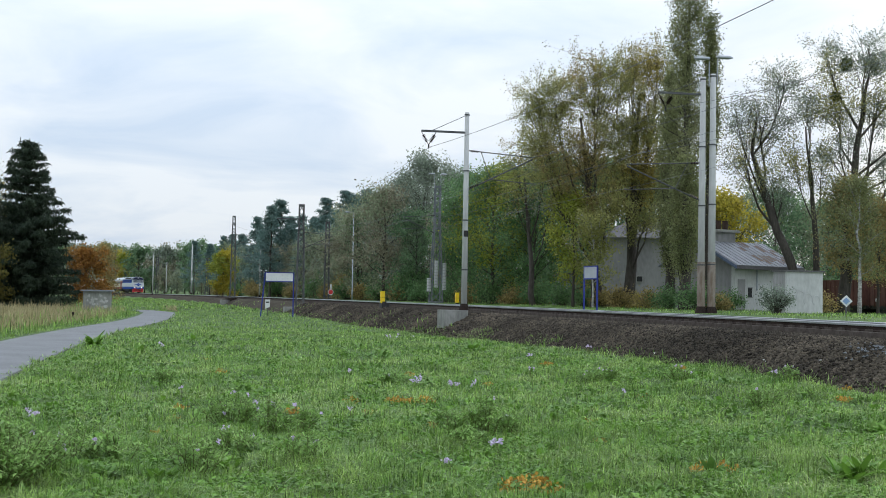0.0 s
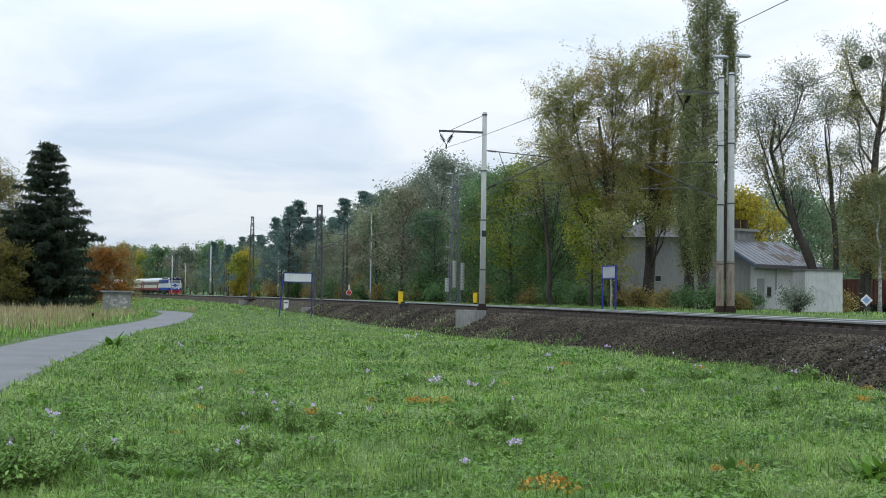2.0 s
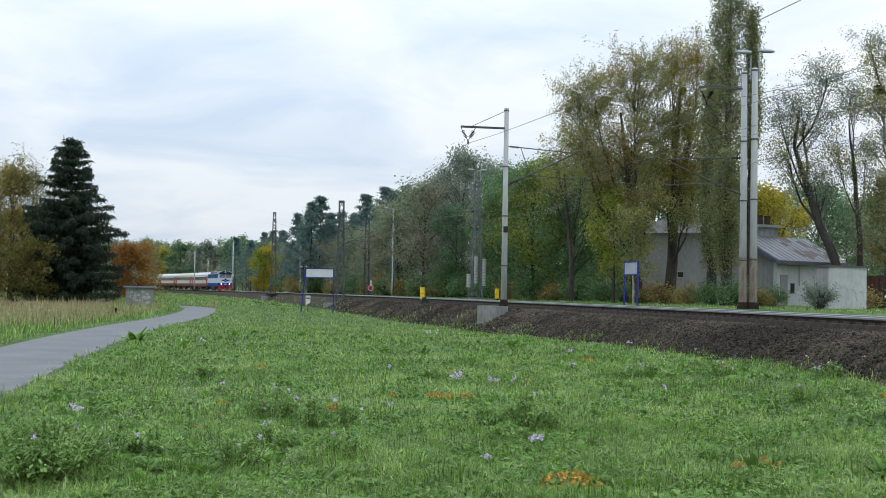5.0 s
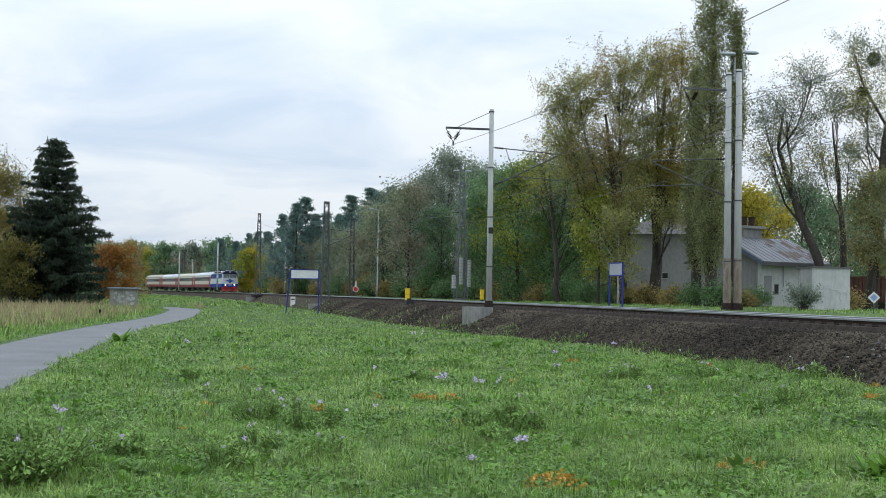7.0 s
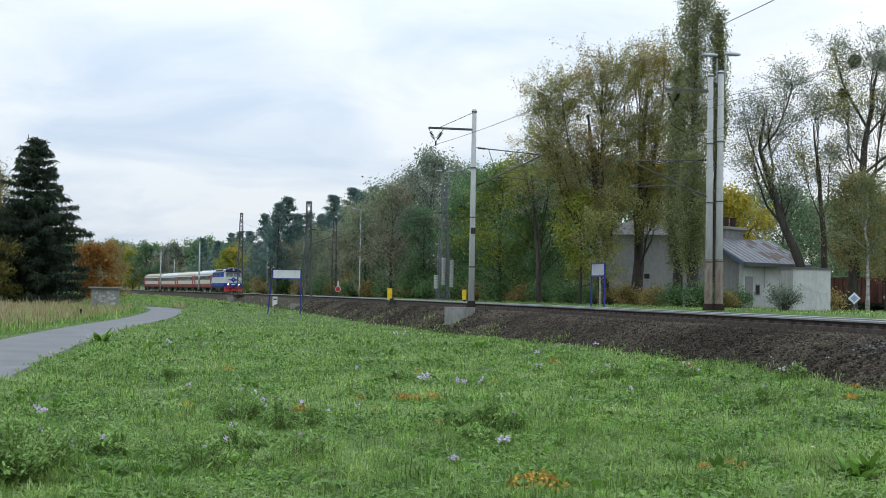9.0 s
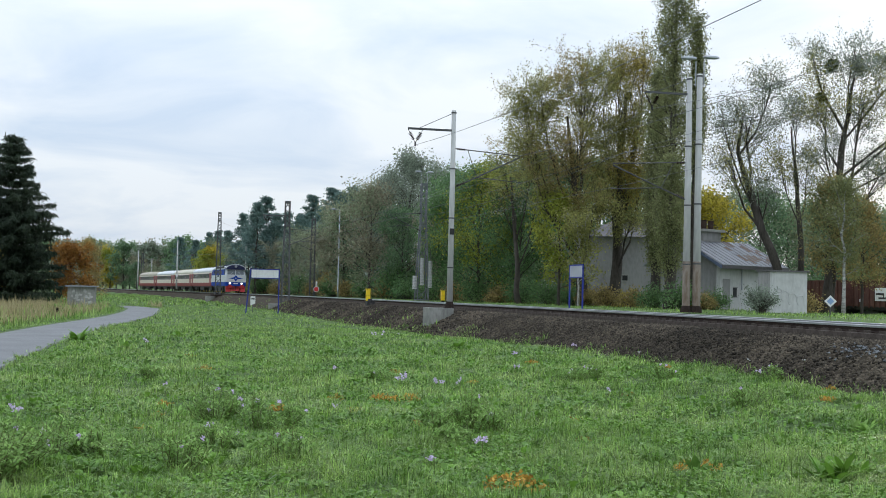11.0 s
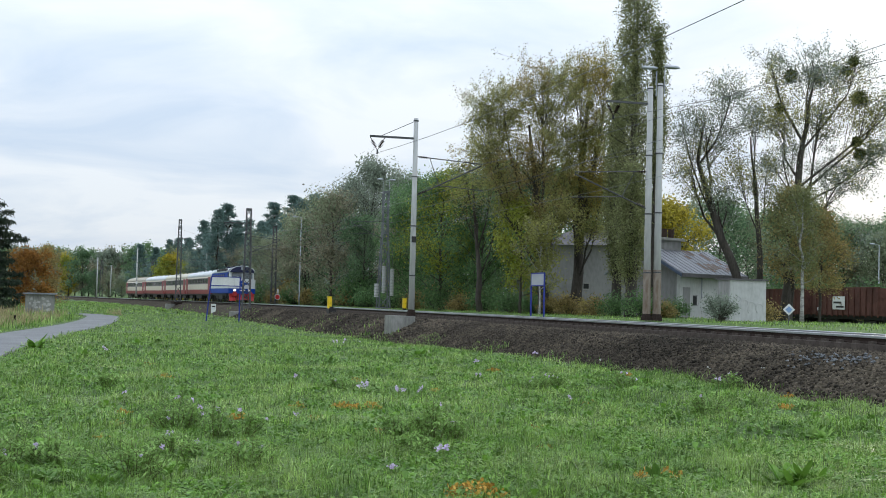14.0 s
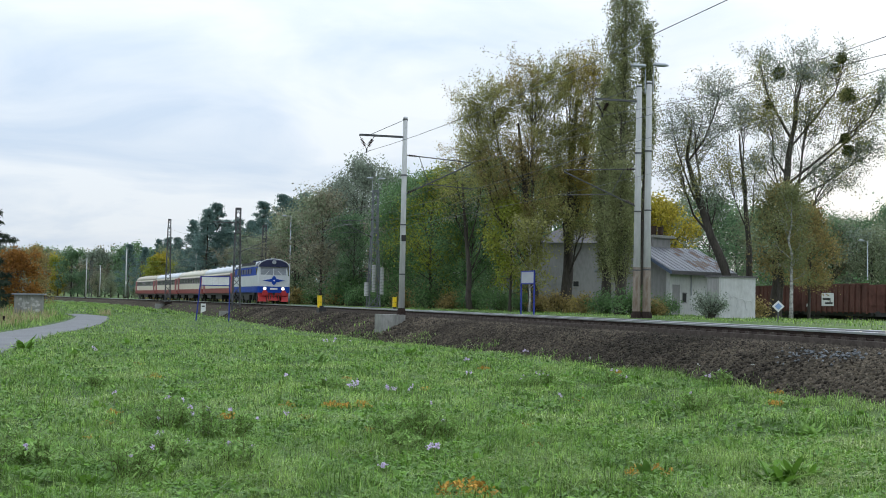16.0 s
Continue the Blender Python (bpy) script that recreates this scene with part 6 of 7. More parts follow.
def field(x, y, seed, size):
    """Smooth irregular values about 0 over the meadow, with spots of about the given size."""
    rng = np.random.default_rng(900 + seed)
    f = np.zeros(np.shape(x))
    for k in range(9):
        a, w, p = rng.uniform(0, 6.283), 6.283 / (size * rng.uniform(.6, 2.6)), rng.uniform(0, 6.283)
        f += np.sin((x * math.cos(a) + y * math.sin(a)) * w + p + 1.3 * np.sin((x * math.sin(a) - y * math.cos(a)) * w * .7 + p))
    return f / 3


def blade_mesh(name, x, y, z, L, width, lay, rng, mats, pick, yaw=None):
    """Bent blades of grass; pick: which of the materials each one has."""
    m = len(x)
    yaw = rng.uniform(0, 6.283, m) if yaw is None else yaw
    dirx, diry = np.cos(yaw), np.sin(yaw)
    lean = np.abs(rng.normal(0, lay, m))
    base = np.stack([x, y, z - .02], 1)
    out_ = np.stack([dirx, diry, np.zeros(m)], 1)
    side = np.stack([-diry, dirx, np.zeros(m)], 1) * (width * rng.uniform(.6, 1.4, m))[:, None]
    up_ = np.array([0, 0, 1.0])
    mid = base + out_ * (L * lean * .35)[:, None] + up_ * (L * .5)[:, None]
    tip = base + out_ * (L * lean * 1.0)[:, None] + up_ * (L * np.clip(1 - .35 * lean, .35, 1))[:, None]
    v = np.stack([base, mid + side, tip, mid - side], 1).reshape(-1, 3)
    me = quads(name, v, np.arange(4 * m).reshape(-1, 4), mats[0])
    for extra in mats[1:]:
        me.materials.append(extra)
    me.polygons.foreach_set("material_index", np.clip(pick, 0, len(mats) - 1).astype(np.int32))
    return me


def slope_height(x, y, s, n):
    z = ground(x, y)
    prof = np.interp(n, [2.35, 3.0, 4.1, 5.3], [-.24, -.5, -1.05, -1.75]) + np.interp(s, S, RAILZ)
    return np.where((n > 2.35) & (n < 5.3), np.maximum(z, prof), z)


def blades(name, r0, r1, count, length, width, material, label, seed, deg0=-23.5, deg1=24.5, choose=None, lay=.5):
    rng = np.random.default_rng(seed)
    a = np.radians(rng.uniform(deg0, deg1, count))
    r = np.sqrt(rng.uniform(r0 ** 2, r1 ** 2, count))
    x, y = r * np.sin(a), r * np.cos(a)
    s, n = offsets(x, y)
    ok = on_path(x, y) > 1.45 + .12 * np.sin(y * 3)
    ok &= (n > 3.9 + .2 * np.sin(s * .9) + .2 * np.sin(s * 2.3) + rng.uniform(-.1, .4, count)) if choose is None else choose(x, y, s, n)
    # thin spots let the dark turf show, its colour standing in for shade
    ok &= field(x, y, 1, .5) + .5 * field(x, y, 2, 2.2) + rng.normal(0, .45, count) > -.6
    x, y, s, n = x[ok], y[ok], s[ok], n[ok]
    tall = np.clip(.85 + .42 * field(x, y, 3, 1.1) + .28 * field(x, y, 4, .4), .3, 1.9)
    L = length * rng.uniform(.5, 1.4, len(x)) * tall
    mats, pick = [material], np.zeros(len(x))
    if material is GRASS:
        mats = [GRASS, GRASS_DARK, GRASS_PALE]
        q = field(x, y, 5, 1.8) + .6 * field(x, y, 6, .5) + rng.normal(0, .6, len(x))
        pick = np.where(q > .75, 2, np.where(q < -.55, 1, 0))
    ob = new(name, blade_mesh(name, x, y, slope_height(x, y, s, n), L, width, lay, rng, mats, pick))
    return tagged(ob, label, "grass", kind="stuff")


def tufts(r0, r1, count, per, length, width, label, seed):
    """Long grass that falls outwards from single tussocks."""
    rng = np.random.default_rng(seed)
    a = np.radians(rng.uniform(-23.5, 24.5, count))
    r = np.sqrt(rng.uniform(r0 ** 2, r1 ** 2, count))
    cx, cy = r * np.sin(a), r * np.cos(a)
    n = offsets(cx, cy)[1]
    ok = (on_path(cx, cy) > 1.9) & (n > 4.6) & (field(cx, cy, 7, 1.6) + rng.normal(0, .5, count) > .1)
    cx, cy = np.repeat(cx[ok], per), np.repeat(cy[ok], per)
    big = np.repeat(rng.uniform(.6, 1.35, ok.sum()), per)
    kind = np.repeat(rng.integers(0, 3, ok.sum()), per)
    x, y = cx + rng.normal(0, .05, len(cx)) * big, cy + rng.normal(0, .05, len(cx)) * big
    yaw = np.arctan2(y - cy, x - cx) + rng.normal(0, .4, len(x))
    me = blade_mesh("grass_tussocks", x, y, ground(x, y), length * big * rng.uniform(.6, 1.2, len(x)), width, .8, rng, [GRASS, GRASS_DARK, GRASS_PALE], kind, yaw)
    return tagged(new("grass_tussocks", me), label, "grass", kind="stuff")


blades("grass", 7.5, 16, 240000, .145, .0036, GRASS, "lush green meadow grass, uneven and wet", 1, lay=1.6)
blades("grass", 16, 32, 260000, .13, .006, GRASS, "lush green meadow grass farther from the camera", 2, lay=1.5)
blades("grass", 32, 62, 170000, .13, .0105, GRASS, "green meadow grass along the embankment", 3, lay=1.1)
blades("grass", 62, 130, 110000, .14, .02, GRASS, "green meadow grass in the distance", 4, lay=.7)
blades("grass", 130, 280, 50000, .22, .05, GRASS, "green grass near the bend of the line", 9, deg0=-20, deg1=0, choose=lambda x, y, s, n: n > 4.4)
tufts(7.5, 17, 1500, 30, .17, .0034, "tussocks of longer grass leaning over in the meadow", 21)
tufts(17, 42, 3000, 15, .17, .0065, "tussocks of longer grass farther out in the meadow", 22)
blades("slope_weeds", 45, 170, 26000, .22, .02, GRASS, "scattered weeds on the embankment foot", 12, deg0=-12, deg1=6, choose=lambda x, y, s, n: (n > 3.0) & (n < 5.0) & (np.sin(s * .35) + np.sin(s * .13 + 1) > .3))
DRY_ZONE = lambda x, y, s, n: (x < -14.5 - .09 * (y - 38)) & (n > 9) & (np.sin(x * .5) + np.sin(y * .23 + 1) > -.9)
blades("dry_grass", 36, 125, 52000, .55, .018, DRYGRASS, "tall dry straw-coloured grass beyond the path", 5, deg0=-25, deg1=-12, choose=lambda x, y, s, n: DRY_ZONE(x, y, s, n) & (on_path(x, y) > 2.6))
blades("verge_grass", 36, 120, 30000, .42, .016, GRASS, "green verge grass beyond the path", 6, deg0=-25, deg1=-10, choose=lambda x, y, s, n: (n > 6) & (x < -12.5 - .17 * (y - 38)) & (on_path(x, y) < 7))
blades("grass", 40, 125, 60000, .12, .016, GRASS, "short green grass strip beyond the tracks", 7, deg0=-10, deg1=26, choose=lambda x, y, s, n: (n < -6.9) & (n > -26))


# ---- loose ballast stones on the slope ----
def stones():
    rng = np.random.default_rng(8)
    prof_n, prof_z = np.array([1.2, 2.35, 3.0, 4.1, 5.3]), np.array([-.31, -.32, -.5, -1.05, -1.75])
    for s0, s1, count, size, lab in ((66, 104, 42000, .045, "loose dark ballast stones on the embankment slope"), (0, 66, 15000, .07, "loose ballast stones farther along the slope")):
        s = rng.uniform(s0, s1, count)
        n = rng.uniform(1.3, 5.2, count)
        x0, y0, h = np.interp(s, S, LX), np.interp(s, S, LY), np.interp(s, S, HEAD)
        c = np.stack([x0 - n * np.cos(h), y0 - n * np.sin(h), np.interp(s, S, RAILZ) + np.interp(n, prof_n, prof_z)], 1)
        oct_ = np.array([(1, 0, 0), (-1, 0, 0), (0, 1, 0), (0, -1, 0), (0, 0, 1), (0, 0, -1)], float)
        v = oct_[None] * rng.uniform(.5, 1.3, (count, 6, 1)) * size
        q = rng.normal(0, 1, (count, 3, 3))
        q, _ = np.linalg.qr(q)
        v = np.einsum("nij,nkj->nki", q, v) + c[:, None]
        tri = np.array([(0, 2, 4), (2, 1, 4), (1, 3, 4), (3, 0, 4), (2, 0, 5), (1, 2, 5), (3, 1, 5), (0, 3, 5)])
        f = (np.arange(count)[:, None, None] * 6 + tri[None]).reshape(-1, 3)
        tagged(new("ballast_stones", quads("ballast_stones", v.reshape(-1, 3), f, STONE)), lab, "stones", kind="stuff")


stones()


def pale_rubble(s0, n0, seed, label):
    rng = np.random.default_rng(seed)
    t = Mesh()
    for k in range(60):
        s, n = s0 + rng.normal(0, .5), n0 + rng.normal(0, .16)
        x, y, z, _ = line(s, n)
        c = Vector((x, y, z + float(np.interp(n, [1.2, 2.35, 3.0, 4.1, 5.3], [-.3, -.3, -.5, -1.05, -1.75])) + .03))
        r = rng.uniform(.015, .045)
        t.add([c + Vector((r * a, r * b * rng.uniform(.6, 1.3), r * d)) for a, b, d in ((1, 0, 0), (-1, 0, 0), (0, 1, 0), (0, -1, 0), (0, 0, .8), (0, 0, -.8))], [(0, 2, 4), (2, 1, 4), (1, 3, 4), (3, 0, 4), (2, 0, 5), (1, 2, 5), (3, 1, 5), (0, 3, 5)])
    return solid("pale_rubble", t, RUBBLE, Matrix(), label, "rubble", kind="stuff")


RUBBLE = mat("pale_blue_grey_rubble", (.09, .095, .1), (.18, .19, .2), scale=3, rough=.85, island=.35)
pale_rubble(96.0, 2.75, 1, "pale blue-grey rubble on the ballast slope")
pale_rubble(94.7, 2.8, 2, "pale grey rubble on the ballast slope")

# ---- weeds and wild flowers in the meadow ----
WEED = mat("weed_leaf", (.09, .185, .035), (.18, .31, .07), scale=1.5, rough=.5, island=.3, thin=.25)
WEEDD = mat("dark_thistle_leaf", (.18, .32, .075), (.33, .49, .15), scale=1.5, rough=.6, island=.3, thin=.45)
BRIGHTW = mat("fresh_dock_leaf", (.11, .24, .03), (.2, .36, .055), scale=1.5, rough=.45, island=.25, thin=.3)
PALE = mat("white_petals", (.62, .62, .6), (.75, .75, .72), scale=20, rough=.7, thin=.2)
LILAC = mat("lilac_petals", (.6, .48, .7), (.76, .66, .83), scale=20, rough=.7, island=.2, thin=.3)
RUSTL = mat("withered_orange_leaf", (.4, .22, .04), (.6, .36, .08), scale=6, rough=.8, island=.4, thin=.2)
STEM = mat("weed_stem", (.1, .12, .04), (.16, .17, .06), scale=6, rough=.7)


def herbs(name, r0, r1, count, size, material, label, seed):
    """Low broad leaves between the grass, in drifts."""
    rng = np.random.default_rng(seed)
    a, r = np.radians(rng.uniform(-23.5, 24.5, count)), np.sqrt(rng.uniform(r0 ** 2, r1 ** 2, count))
    x, y = r * np.sin(a), r * np.cos(a)
    s, n = offsets(x, y)
    drift = np.sin(x * 1.3 + seed) * np.sin(y * .9 + seed * 2) + .6 * np.sin(x * 3.1 - y * 2.2) + rng.normal(0, .35, count)
    ok = (n > 5.2) & (on_path(x, y) > 1.8) & (drift > .25)
    x, y = x[ok], y[ok]
    c = np.stack([x, y, ground(x, y) + rng.uniform(.015, .1, len(x))], 1)
    d = rng.normal(0, 1, c.shape) * np.array([1, 1, .45])
    d /= np.linalg.norm(d, axis=1)[:, None]
    e = np.cross(d, rng.normal(0, .35, c.shape) + np.array([0, 0, 1]))
    e /= np.linalg.norm(e, axis=1)[:, None]
    L = size * rng.uniform(.5, 1.4, (len(c), 1))
    v = np.stack([c - d * L * .5, c + e * L * .3, c + d * L * .5, c - e * L * .3], 1).reshape(-1, 3)
    return tagged(new(name, quads(name, v, np.arange(len(v)).reshape(-1, 4), material)), label, "herbs", kind="stuff")


herbs("meadow_herbs", 7.5, 17, 100000, .042, BRIGHTW, "low fresh clover-like leaves among the grass", 1)
herbs("meadow_herbs", 17, 34, 60000, .06, BRIGHTW, "low fresh leaves among the grass farther away", 2)
herbs("meadow_herbs", 7.5, 17, 70000, .055, WEED, "low darker leaves among the grass", 3)
herbs("meadow_herbs", 17, 40, 40000, .08, WEED, "low darker leaves among the distant grass", 4)


def rosettes(r0, r1, count, size, material, label, seed):
    """Leafy weeds, each a ring of leaves round its own root."""
    rng = np.random.default_rng(seed)
    a, r = np.radians(rng.uniform(-23.5, 24.5, count)), np.sqrt(rng.uniform(r0 ** 2, r1 ** 2, count))
    cx, cy = r * np.sin(a), r * np.cos(a)
    ok = (on_path(cx, cy) > 1.9) & (offsets(cx, cy)[1] > 4.8) & (field(cx, cy, seed, 2.0) + rng.normal(0, .4, count) > .3)
    cx, cy, per = cx[ok], cy[ok], 16
    big = np.repeat(rng.uniform(.5, 1.4, len(cx)), per)
    cx, cy = np.repeat(cx, per), np.repeat(cy, per)
    n = len(cx)
    az, el = rng.uniform(0, 6.283, n), rng.uniform(.15, 1.15, n)
    L = size * big * rng.uniform(.55, 1.2, n)
    d = np.stack([np.cos(az) * np.cos(el), np.sin(az) * np.cos(el), np.sin(el)], 1) * L[:, None]
    sd = np.stack([-np.sin(az), np.cos(az), np.zeros(n)], 1) * (L * .2)[:, None]
    b0 = np.stack([cx + rng.normal(0, .04, n) * big, cy + rng.normal(0, .04, n) * big, ground(cx, cy)], 1)
    m, tip = b0 + d * .6, b0 + d + np.array([0, 0, -1.0]) * (L * .3)[:, None]
    v = np.stack([b0, m + sd, m, tip, m - sd], 1).reshape(-1, 3)
    o = np.arange(n)[:, None] * 5
    f = np.concatenate([o + np.array([0, 1, 2]), o + np.array([1, 3, 2]), o + np.array([2, 3, 4]), o + np.array([0, 2, 4])])
    return tagged(new("leafy_weeds", quads("leafy_weeds", v, f, material)), label, "herbs", kind="stuff")


rosettes(7.5, 20, 1800, .13, BRIGHTW, "fresh broad-leaved weeds in the grass", 31)
rosettes(7.5, 20, 1800, .13, WEED, "dark broad-leaved weeds in the grass", 32)
rosettes(20, 48, 2600, .16, WEED, "dark broad-leaved weeds farther out", 33)
rosettes(20, 48, 1800, .16, BRIGHTW, "fresh broad-leaved weeds farther out", 34)


def leaf_blades(base, count, L, W, material, rng, tilt=(.3, 1.1), name="leaf"):
    """Broad, bent leaves rising from points."""
    vs, fs = [], []
    base = np.asarray(base, float)
    for k in range(count):
        b = base[k % len(base)]
        az, el, l, w = rng.uniform(0, 6.283), rng.uniform(*tilt), L * rng.uniform(.6, 1.2), W * rng.uniform(.7, 1.2)
        d = np.array([math.cos(az), math.sin(az), 0])
        sd = np.array([-d[1], d[0], 0])
        o = len(vs)
        for q, ww in ((0, .12), (.3, .8), (.6, 1), (.85, .6), (1, .05)):
            p = b + d * l * q * math.cos(el) + np.array([0, 0, l * (q * math.sin(el) - .45 * q * q * math.cos(el))])
            vs += [p - sd * w * ww * .5 + np.array([0, 0, .1 * w]), p, p + sd * w * ww * .5 + np.array([0, 0, .1 * w])]
        for i in range(4):
            for j in range(2):
                a = o + i * 3 + j
                fs.append((a, a + 1, a + 4, a + 3))
    return quads(name, np.array(vs), np.array(fs), material)


def thistle(x, y, h, w, seed, flowers, label, dense=1.0):
    """A bushy clump of branching stems with small jagged leaves."""
    rng = np.random.default_rng(seed)
    t = thing("thistle", pose(x, y, gz(x, y)), label, "weed", "weeds in the meadow")
    st, pts, tips = Mesh(), [], []
    for k in range(int(20 * w / .3 * dense)):
        az, r = rng.uniform(0, 6.283), w * math.sqrt(rng.random())
        hh = h * rng.uniform(.55, 1.0) * (1 - .45 * (r / w) ** 2)
        tip = Vector((r * math.cos(az), r * math.sin(az), hh))
        root = Vector((tip.x * .35, tip.y * .35, -.02))
        mid = root.lerp(tip, .55) + Vector(rng.normal(0, .02, 3))
        st.tube([root, mid, tip], [.005, .004, .002], 4, False)
        tips.append(tip)
        for q in range(2):
            side = mid.lerp(tip, rng.uniform(0, .6))
            end = side + Vector((rng.normal(0, .07), rng.normal(0, .07), rng.uniform(.03, .1)))
            st.tube([side, end], [.003, .0015], 3, False)
            tips.append(end)
            pts += [tuple(side.lerp(end, v)) for v in (.4, .8)]
        pts += [tuple(root.lerp(tip, v)) for v in np.linspace(.15, .95, 8)]
    tagged(part("stalk", st, STEM, t), kind="stuff")
    part("foliage", leaf_blades(pts, len(pts) * 2, .085, .026, WEEDD, rng, (-.1, 1.0)), WEEDD, t)
    for k in range(flowers):
        c = tips[(k * 7) % len(tips)] + Vector((0, 0, .015))
        part("flower_head", leaf_cloud("flower_head", [tuple(c)], 18, .011, .03, LILAC, rng), LILAC, t, "lilac flower head")
    return t


def dock(x, y, size, seed, material, label, count=22, name="dock_plant"):
    rng = np.random.default_rng(seed)
    t = thing(name, pose(x, y, gz(x, y)), label, "weed", "weeds in the meadow")
    base = [(rng.normal(0, size * .2), rng.normal(0, size * .2), 0) for _ in range(6)]
    if material is RUSTL:
        # shrivelled: a low tangle of small curled leaves
        a, r = rng.uniform(0, 6.283, count), size * np.sqrt(rng.random(count)) * 1.1
        tangle = np.stack([r * np.cos(a), r * np.sin(a), rng.uniform(.02, size * .55, count) * (1.1 - r / size * .7)], 1)
        part("foliage", leaf_cloud("foliage", tangle, 6, .02, .045, material, rng, .8), material, t)
    else:
        part("foliage", leaf_blades(base, int(count * 1.5), size, size * .3, material, rng, (-.05, 1.15)), material, t)
    return t


def flower(x, y, h, r, seed, label, petal=None):
    petal = petal or LILAC
    rng = np.random.default_rng(seed)
    t = thing("wild_flower", pose(x, y, gz(x, y)), label, "flower", "lilac flowers in the meadow")
    part("stem", Mesh().tube([(0, 0, -.02), (.01, 0, h * .5), (0, 0, h)], [.005, .004, .003], 5), STEM, t)
    for q in range(4):
        c = (rng.normal(0, r * .7), rng.normal(0, r * .7), h + rng.normal(0, r * .4))
        part("petals", leaf_cloud("petals", [c], 22, r * .24, r * .46, petal, rng), petal, t)
    return t


W1 = "tall thistle clump with small lilac heads in the grass"
thistle(-2.72, 16.2, .55, .42, 101, 6, W1, 1.5)
thistle(.53, 14.9, .68, .27, 102, 2, W1, 1.7)
thistle(.85, 15.2, .42, .2, 103, 1, W1)
thistle(-5.1, 23.0, .36, .3, 104, 0, "low round thistle tuft in the grass")
thistle(-3.85, 11.1, .68, .62, 105, 5, "dense dark thistle clump with small lilac heads", 2.4)
thistle(-3.75, 10.5, .5, .45, 138, 3, "dense dark thistle clump with small lilac heads", 2.2)
thistle(-2.1, 15.4, .6, .2, 106, 1, W1)
thistle(5.0, 19.3, .5, .4, 107, 1, W1)
thistle(4.6, 24.0, .4, .35, 108, 4, W1)
thistle(3.4, 24.5, .4, .25, 109, 3, W1)
thistle(-2.3, 11.8, .5, .35, 110, 2, W1)
thistle(-3.2, 12.4, .4, .35, 131, 1, W1)
thistle(.3, 14.3, .25, .35, 132, 0, "low spreading thistle in the grass")
dock(-10.7, 38.2, .6, 111, BRIGHTW, "large broad-leaved dock beside the path", 30)
dock(1.0, 38.1, .4, 112, BRIGHTW, "leafy green tuft in the meadow", 24)
dock(3.95, 12.1, .36, 113, BRIGHTW, "fresh broad-leaved dock in the grass", 80)
dock(4.3, 12.35, .28, 127, BRIGHTW, "fresh broad-leaved dock in the grass", 50)
dock(-2.5, 11.3, .2, 133, BRIGHTW, "lush fresh broad-leaved weed in the grass", 60)
dock(-3.0, 11.2, .2, 134, WEED, "lush broad-leaved weed in the grass", 60)
dock(-2.1, 12.2, .18, 135, BRIGHTW, "lush fresh broad-leaved weed in the grass", 40)
dock(-1.5, 11.2, .16, 136, WEED, "lush broad-leaved weed in the grass", 40)
dock(-3.4, 11.7, .2, 137, BRIGHTW, "lush fresh broad-leaved weed in the grass", 50)
dock(1.1, 13.2, .2, 114, BRIGHTW, "low fresh dock in the grass", 30)
dock(1.3, 13.5, .18, 128, BRIGHTW, "low fresh dock in the grass", 24)
dock(2.7, 12.2, .26, 115, WEED, "long-leaved dock in the grass", 20)
dock(2.35, 11.6, .26, 116, WEED, "long-leaved dock in the grass", 16)
dock(-3.3, 13.6, .24, 117, WEED, "broad-leaved dock in the grass", 30)
dock(-1.4, 13.2, .18, 118, BRIGHTW, "low fresh dock in the grass", 24)
dock(-7.6, 30.0, .3, 119, WEED, "leafy tuft near the path", 26)
dock(-8.4, 34.5, .35, 120, BRIGHTW, "leafy tuft near the path", 26)
dock(.8, 11.35, .3, 121, RUSTL, "withered orange plant in the grass", 120, "withered_plant")
dock(1.1, 11.45, .18, 122, BRIGHTW, "yellowing leafy weed in the grass", 70, "withered_plant")
dock(2.75, 12.5, .24, 123, RUSTL, "withered orange plant in the grass", 44, "withered_plant")
dock(-.7, 19.9, .22, 124, RUSTL, "withered orange plant in the grass", 50, "withered_plant")
dock(-.3, 19.8, .24, 125, RUSTL, "withered orange plant in the grass", 50, "withered_plant")
dock(-1.4, 19.9, .18, 126, RUSTL, "withered orange plant in the grass", 36, "withered_plant")
dock(-3.6, 17.0, .1, 129, RUSTL, "withered orange plant in the grass", 14, "withered_plant")
dock(-.1, 16.0, .12, 130, RUSTL, "withered orange plant in the grass", 18, "withered_plant")
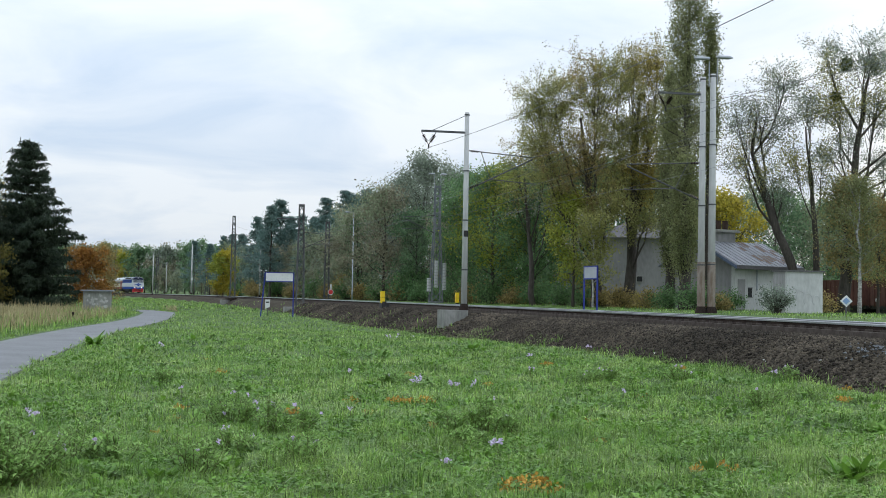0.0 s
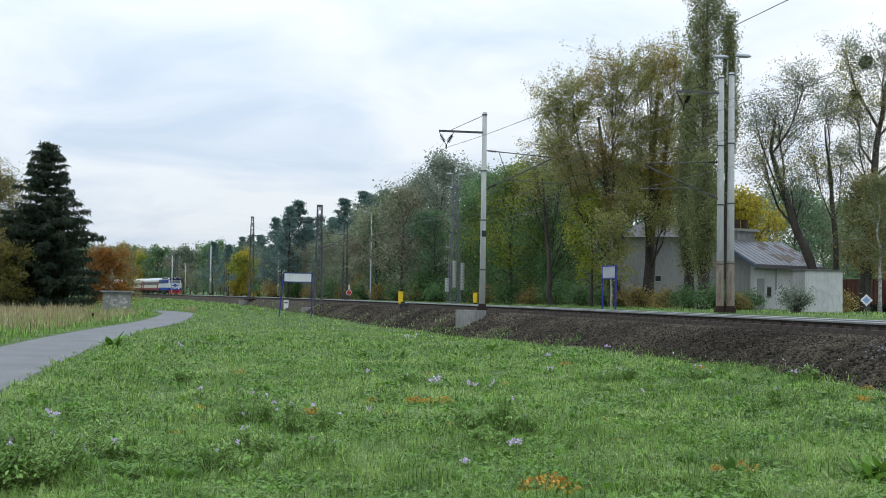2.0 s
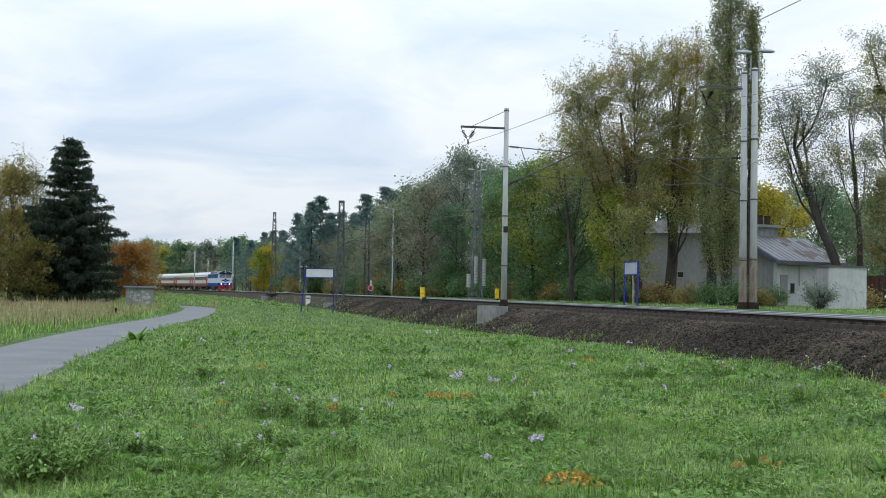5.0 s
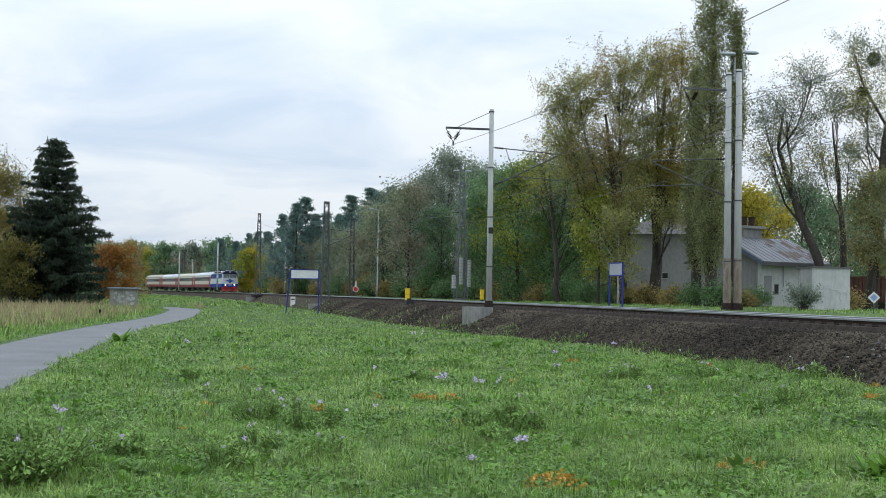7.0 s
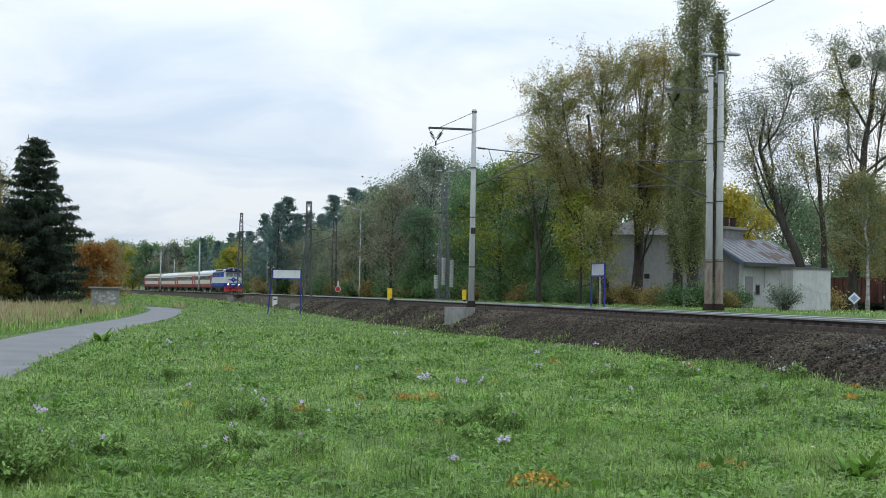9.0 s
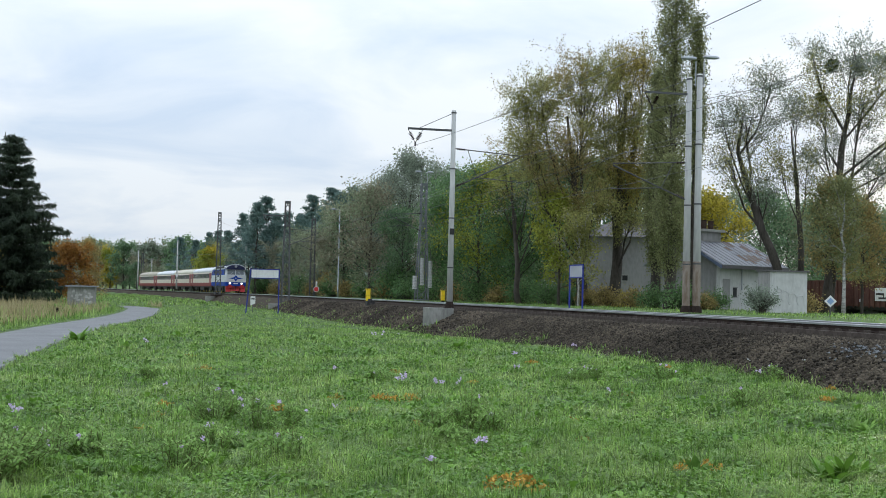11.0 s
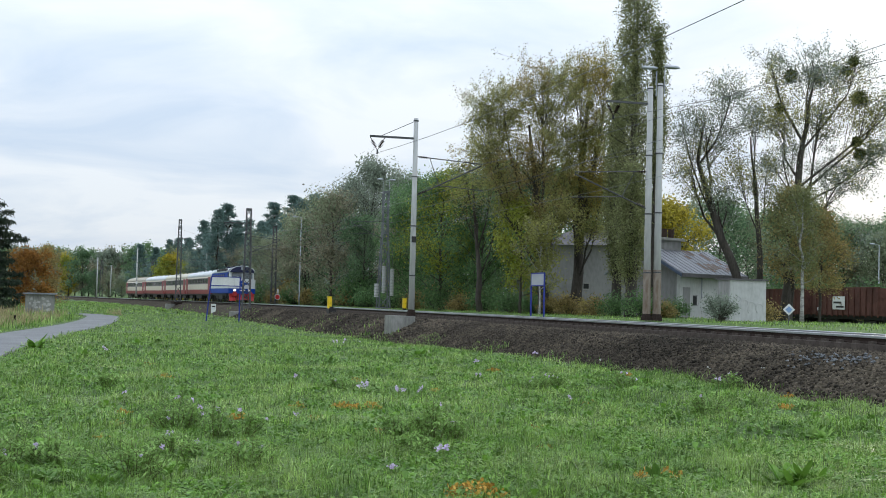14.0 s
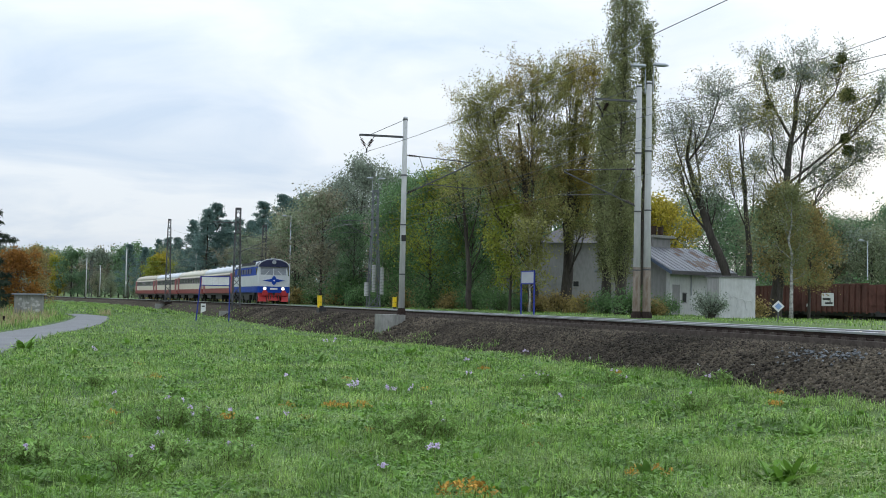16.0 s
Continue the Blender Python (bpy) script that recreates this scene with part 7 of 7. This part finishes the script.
for k, (x, y, h, r) in enumerate(((.62, 13.4, .2, .06), (.1, 12.3, .14, .05), (-.4, 22.6, .22, .08), (.2, 22.5, .2, .06), (.33, 22.6, .18, .05), (.62, 22.6, .2, .05), (-5.3, 16.2, .18, .05), (-1.8, 42.9, .3, .07), (-1.5, 43.2, .3, .07),
                                  (4.0, 33.9, .25, .06), (-1.9, 25.6, .2, .05), (2.2, 30.5, .25, .06), (-4.2, 20.2, .2, .04), (-1.2, 16.6, .2, .03), (6.1, 22.8, .25, .05), (-2.4, 14.0, .2, .03), (-7.4, 33, .3, .06), (3.0, 20.5, .22, .04), (1.9, 26.5, .22, .05))):
    flower(x, y, h, r, 140 + k, "lilac wild flower in the grass")
for k, (x, y, h, r) in enumerate(((8.1, 23.4, .26, .025), (7.4, 24.3, .26, .022), (6.7, 25.9, .26, .025), (8.5, 22.9, .24, .02), (-1.0, 43.5, .3, .035), (5.2, 30.4, .26, .028))):
    flower(x, y, h, r, 170 + k, "small white wild flower by the embankment", PALE)
rs = random.Random(44)
for k in range(34):
    deg, dist = rs.uniform(-19, 21), rs.uniform(13, 50)
    x, y = polar(deg, dist)
    if offsets(np.array([x]), np.array([y]))[1][0] > 6 and on_path(np.array([x]), np.array([y]))[0] > 2.2:
        dock(x, y, rs.uniform(.12, .26) * (1 + dist / 80), 200 + k, (WEED, BRIGHTW, WEEDD)[k % 3], "small leafy weed in the grass", 18, "leafy_weed")

for k, (x, y, r) in enumerate(((-3.9, 18.6, .14), (-2.1, 18.0, .12), (-1.62, 14.7, .1), (-4.6, 26.0, .18), (-.7, 26.5, .16), (.9, 24.0, .15), (2.1, 17.0, .11), (3.4, 21.0, .14), (6.4, 19.8, .14), (5.2, 27.0, .18), (1.9, 15.0, .1), (-1.0, 17.6, .13), (-5.8, 31.0, .2), (2.6, 30.0, .2), (7.2, 22.0, .15), (-3.4, 15.0, .1))):
    dock(x, y, r, 300 + k, RUSTL, "small withered orange plant in the grass", 26, "withered_plant")
for k, (x, y, h, w, fl) in enumerate(((-1.75, 15.4, .5, .3, 2), (-1.4, 12.6, .42, .3, 2), (-2.2, 13.3, .36, .3, 1), (-3.6, 12.2, .5, .35, 3), (.15, 15.6, .34, .3, 0), (-.9, 24.5, .34, .4, 2), (2.9, 24.6, .36, .4, 3), (6.6, 23.9, .36, .3, 3))):
    thistle(x, y, h, w, 330 + k, fl, "loose thistle clump in the grass")

motions()
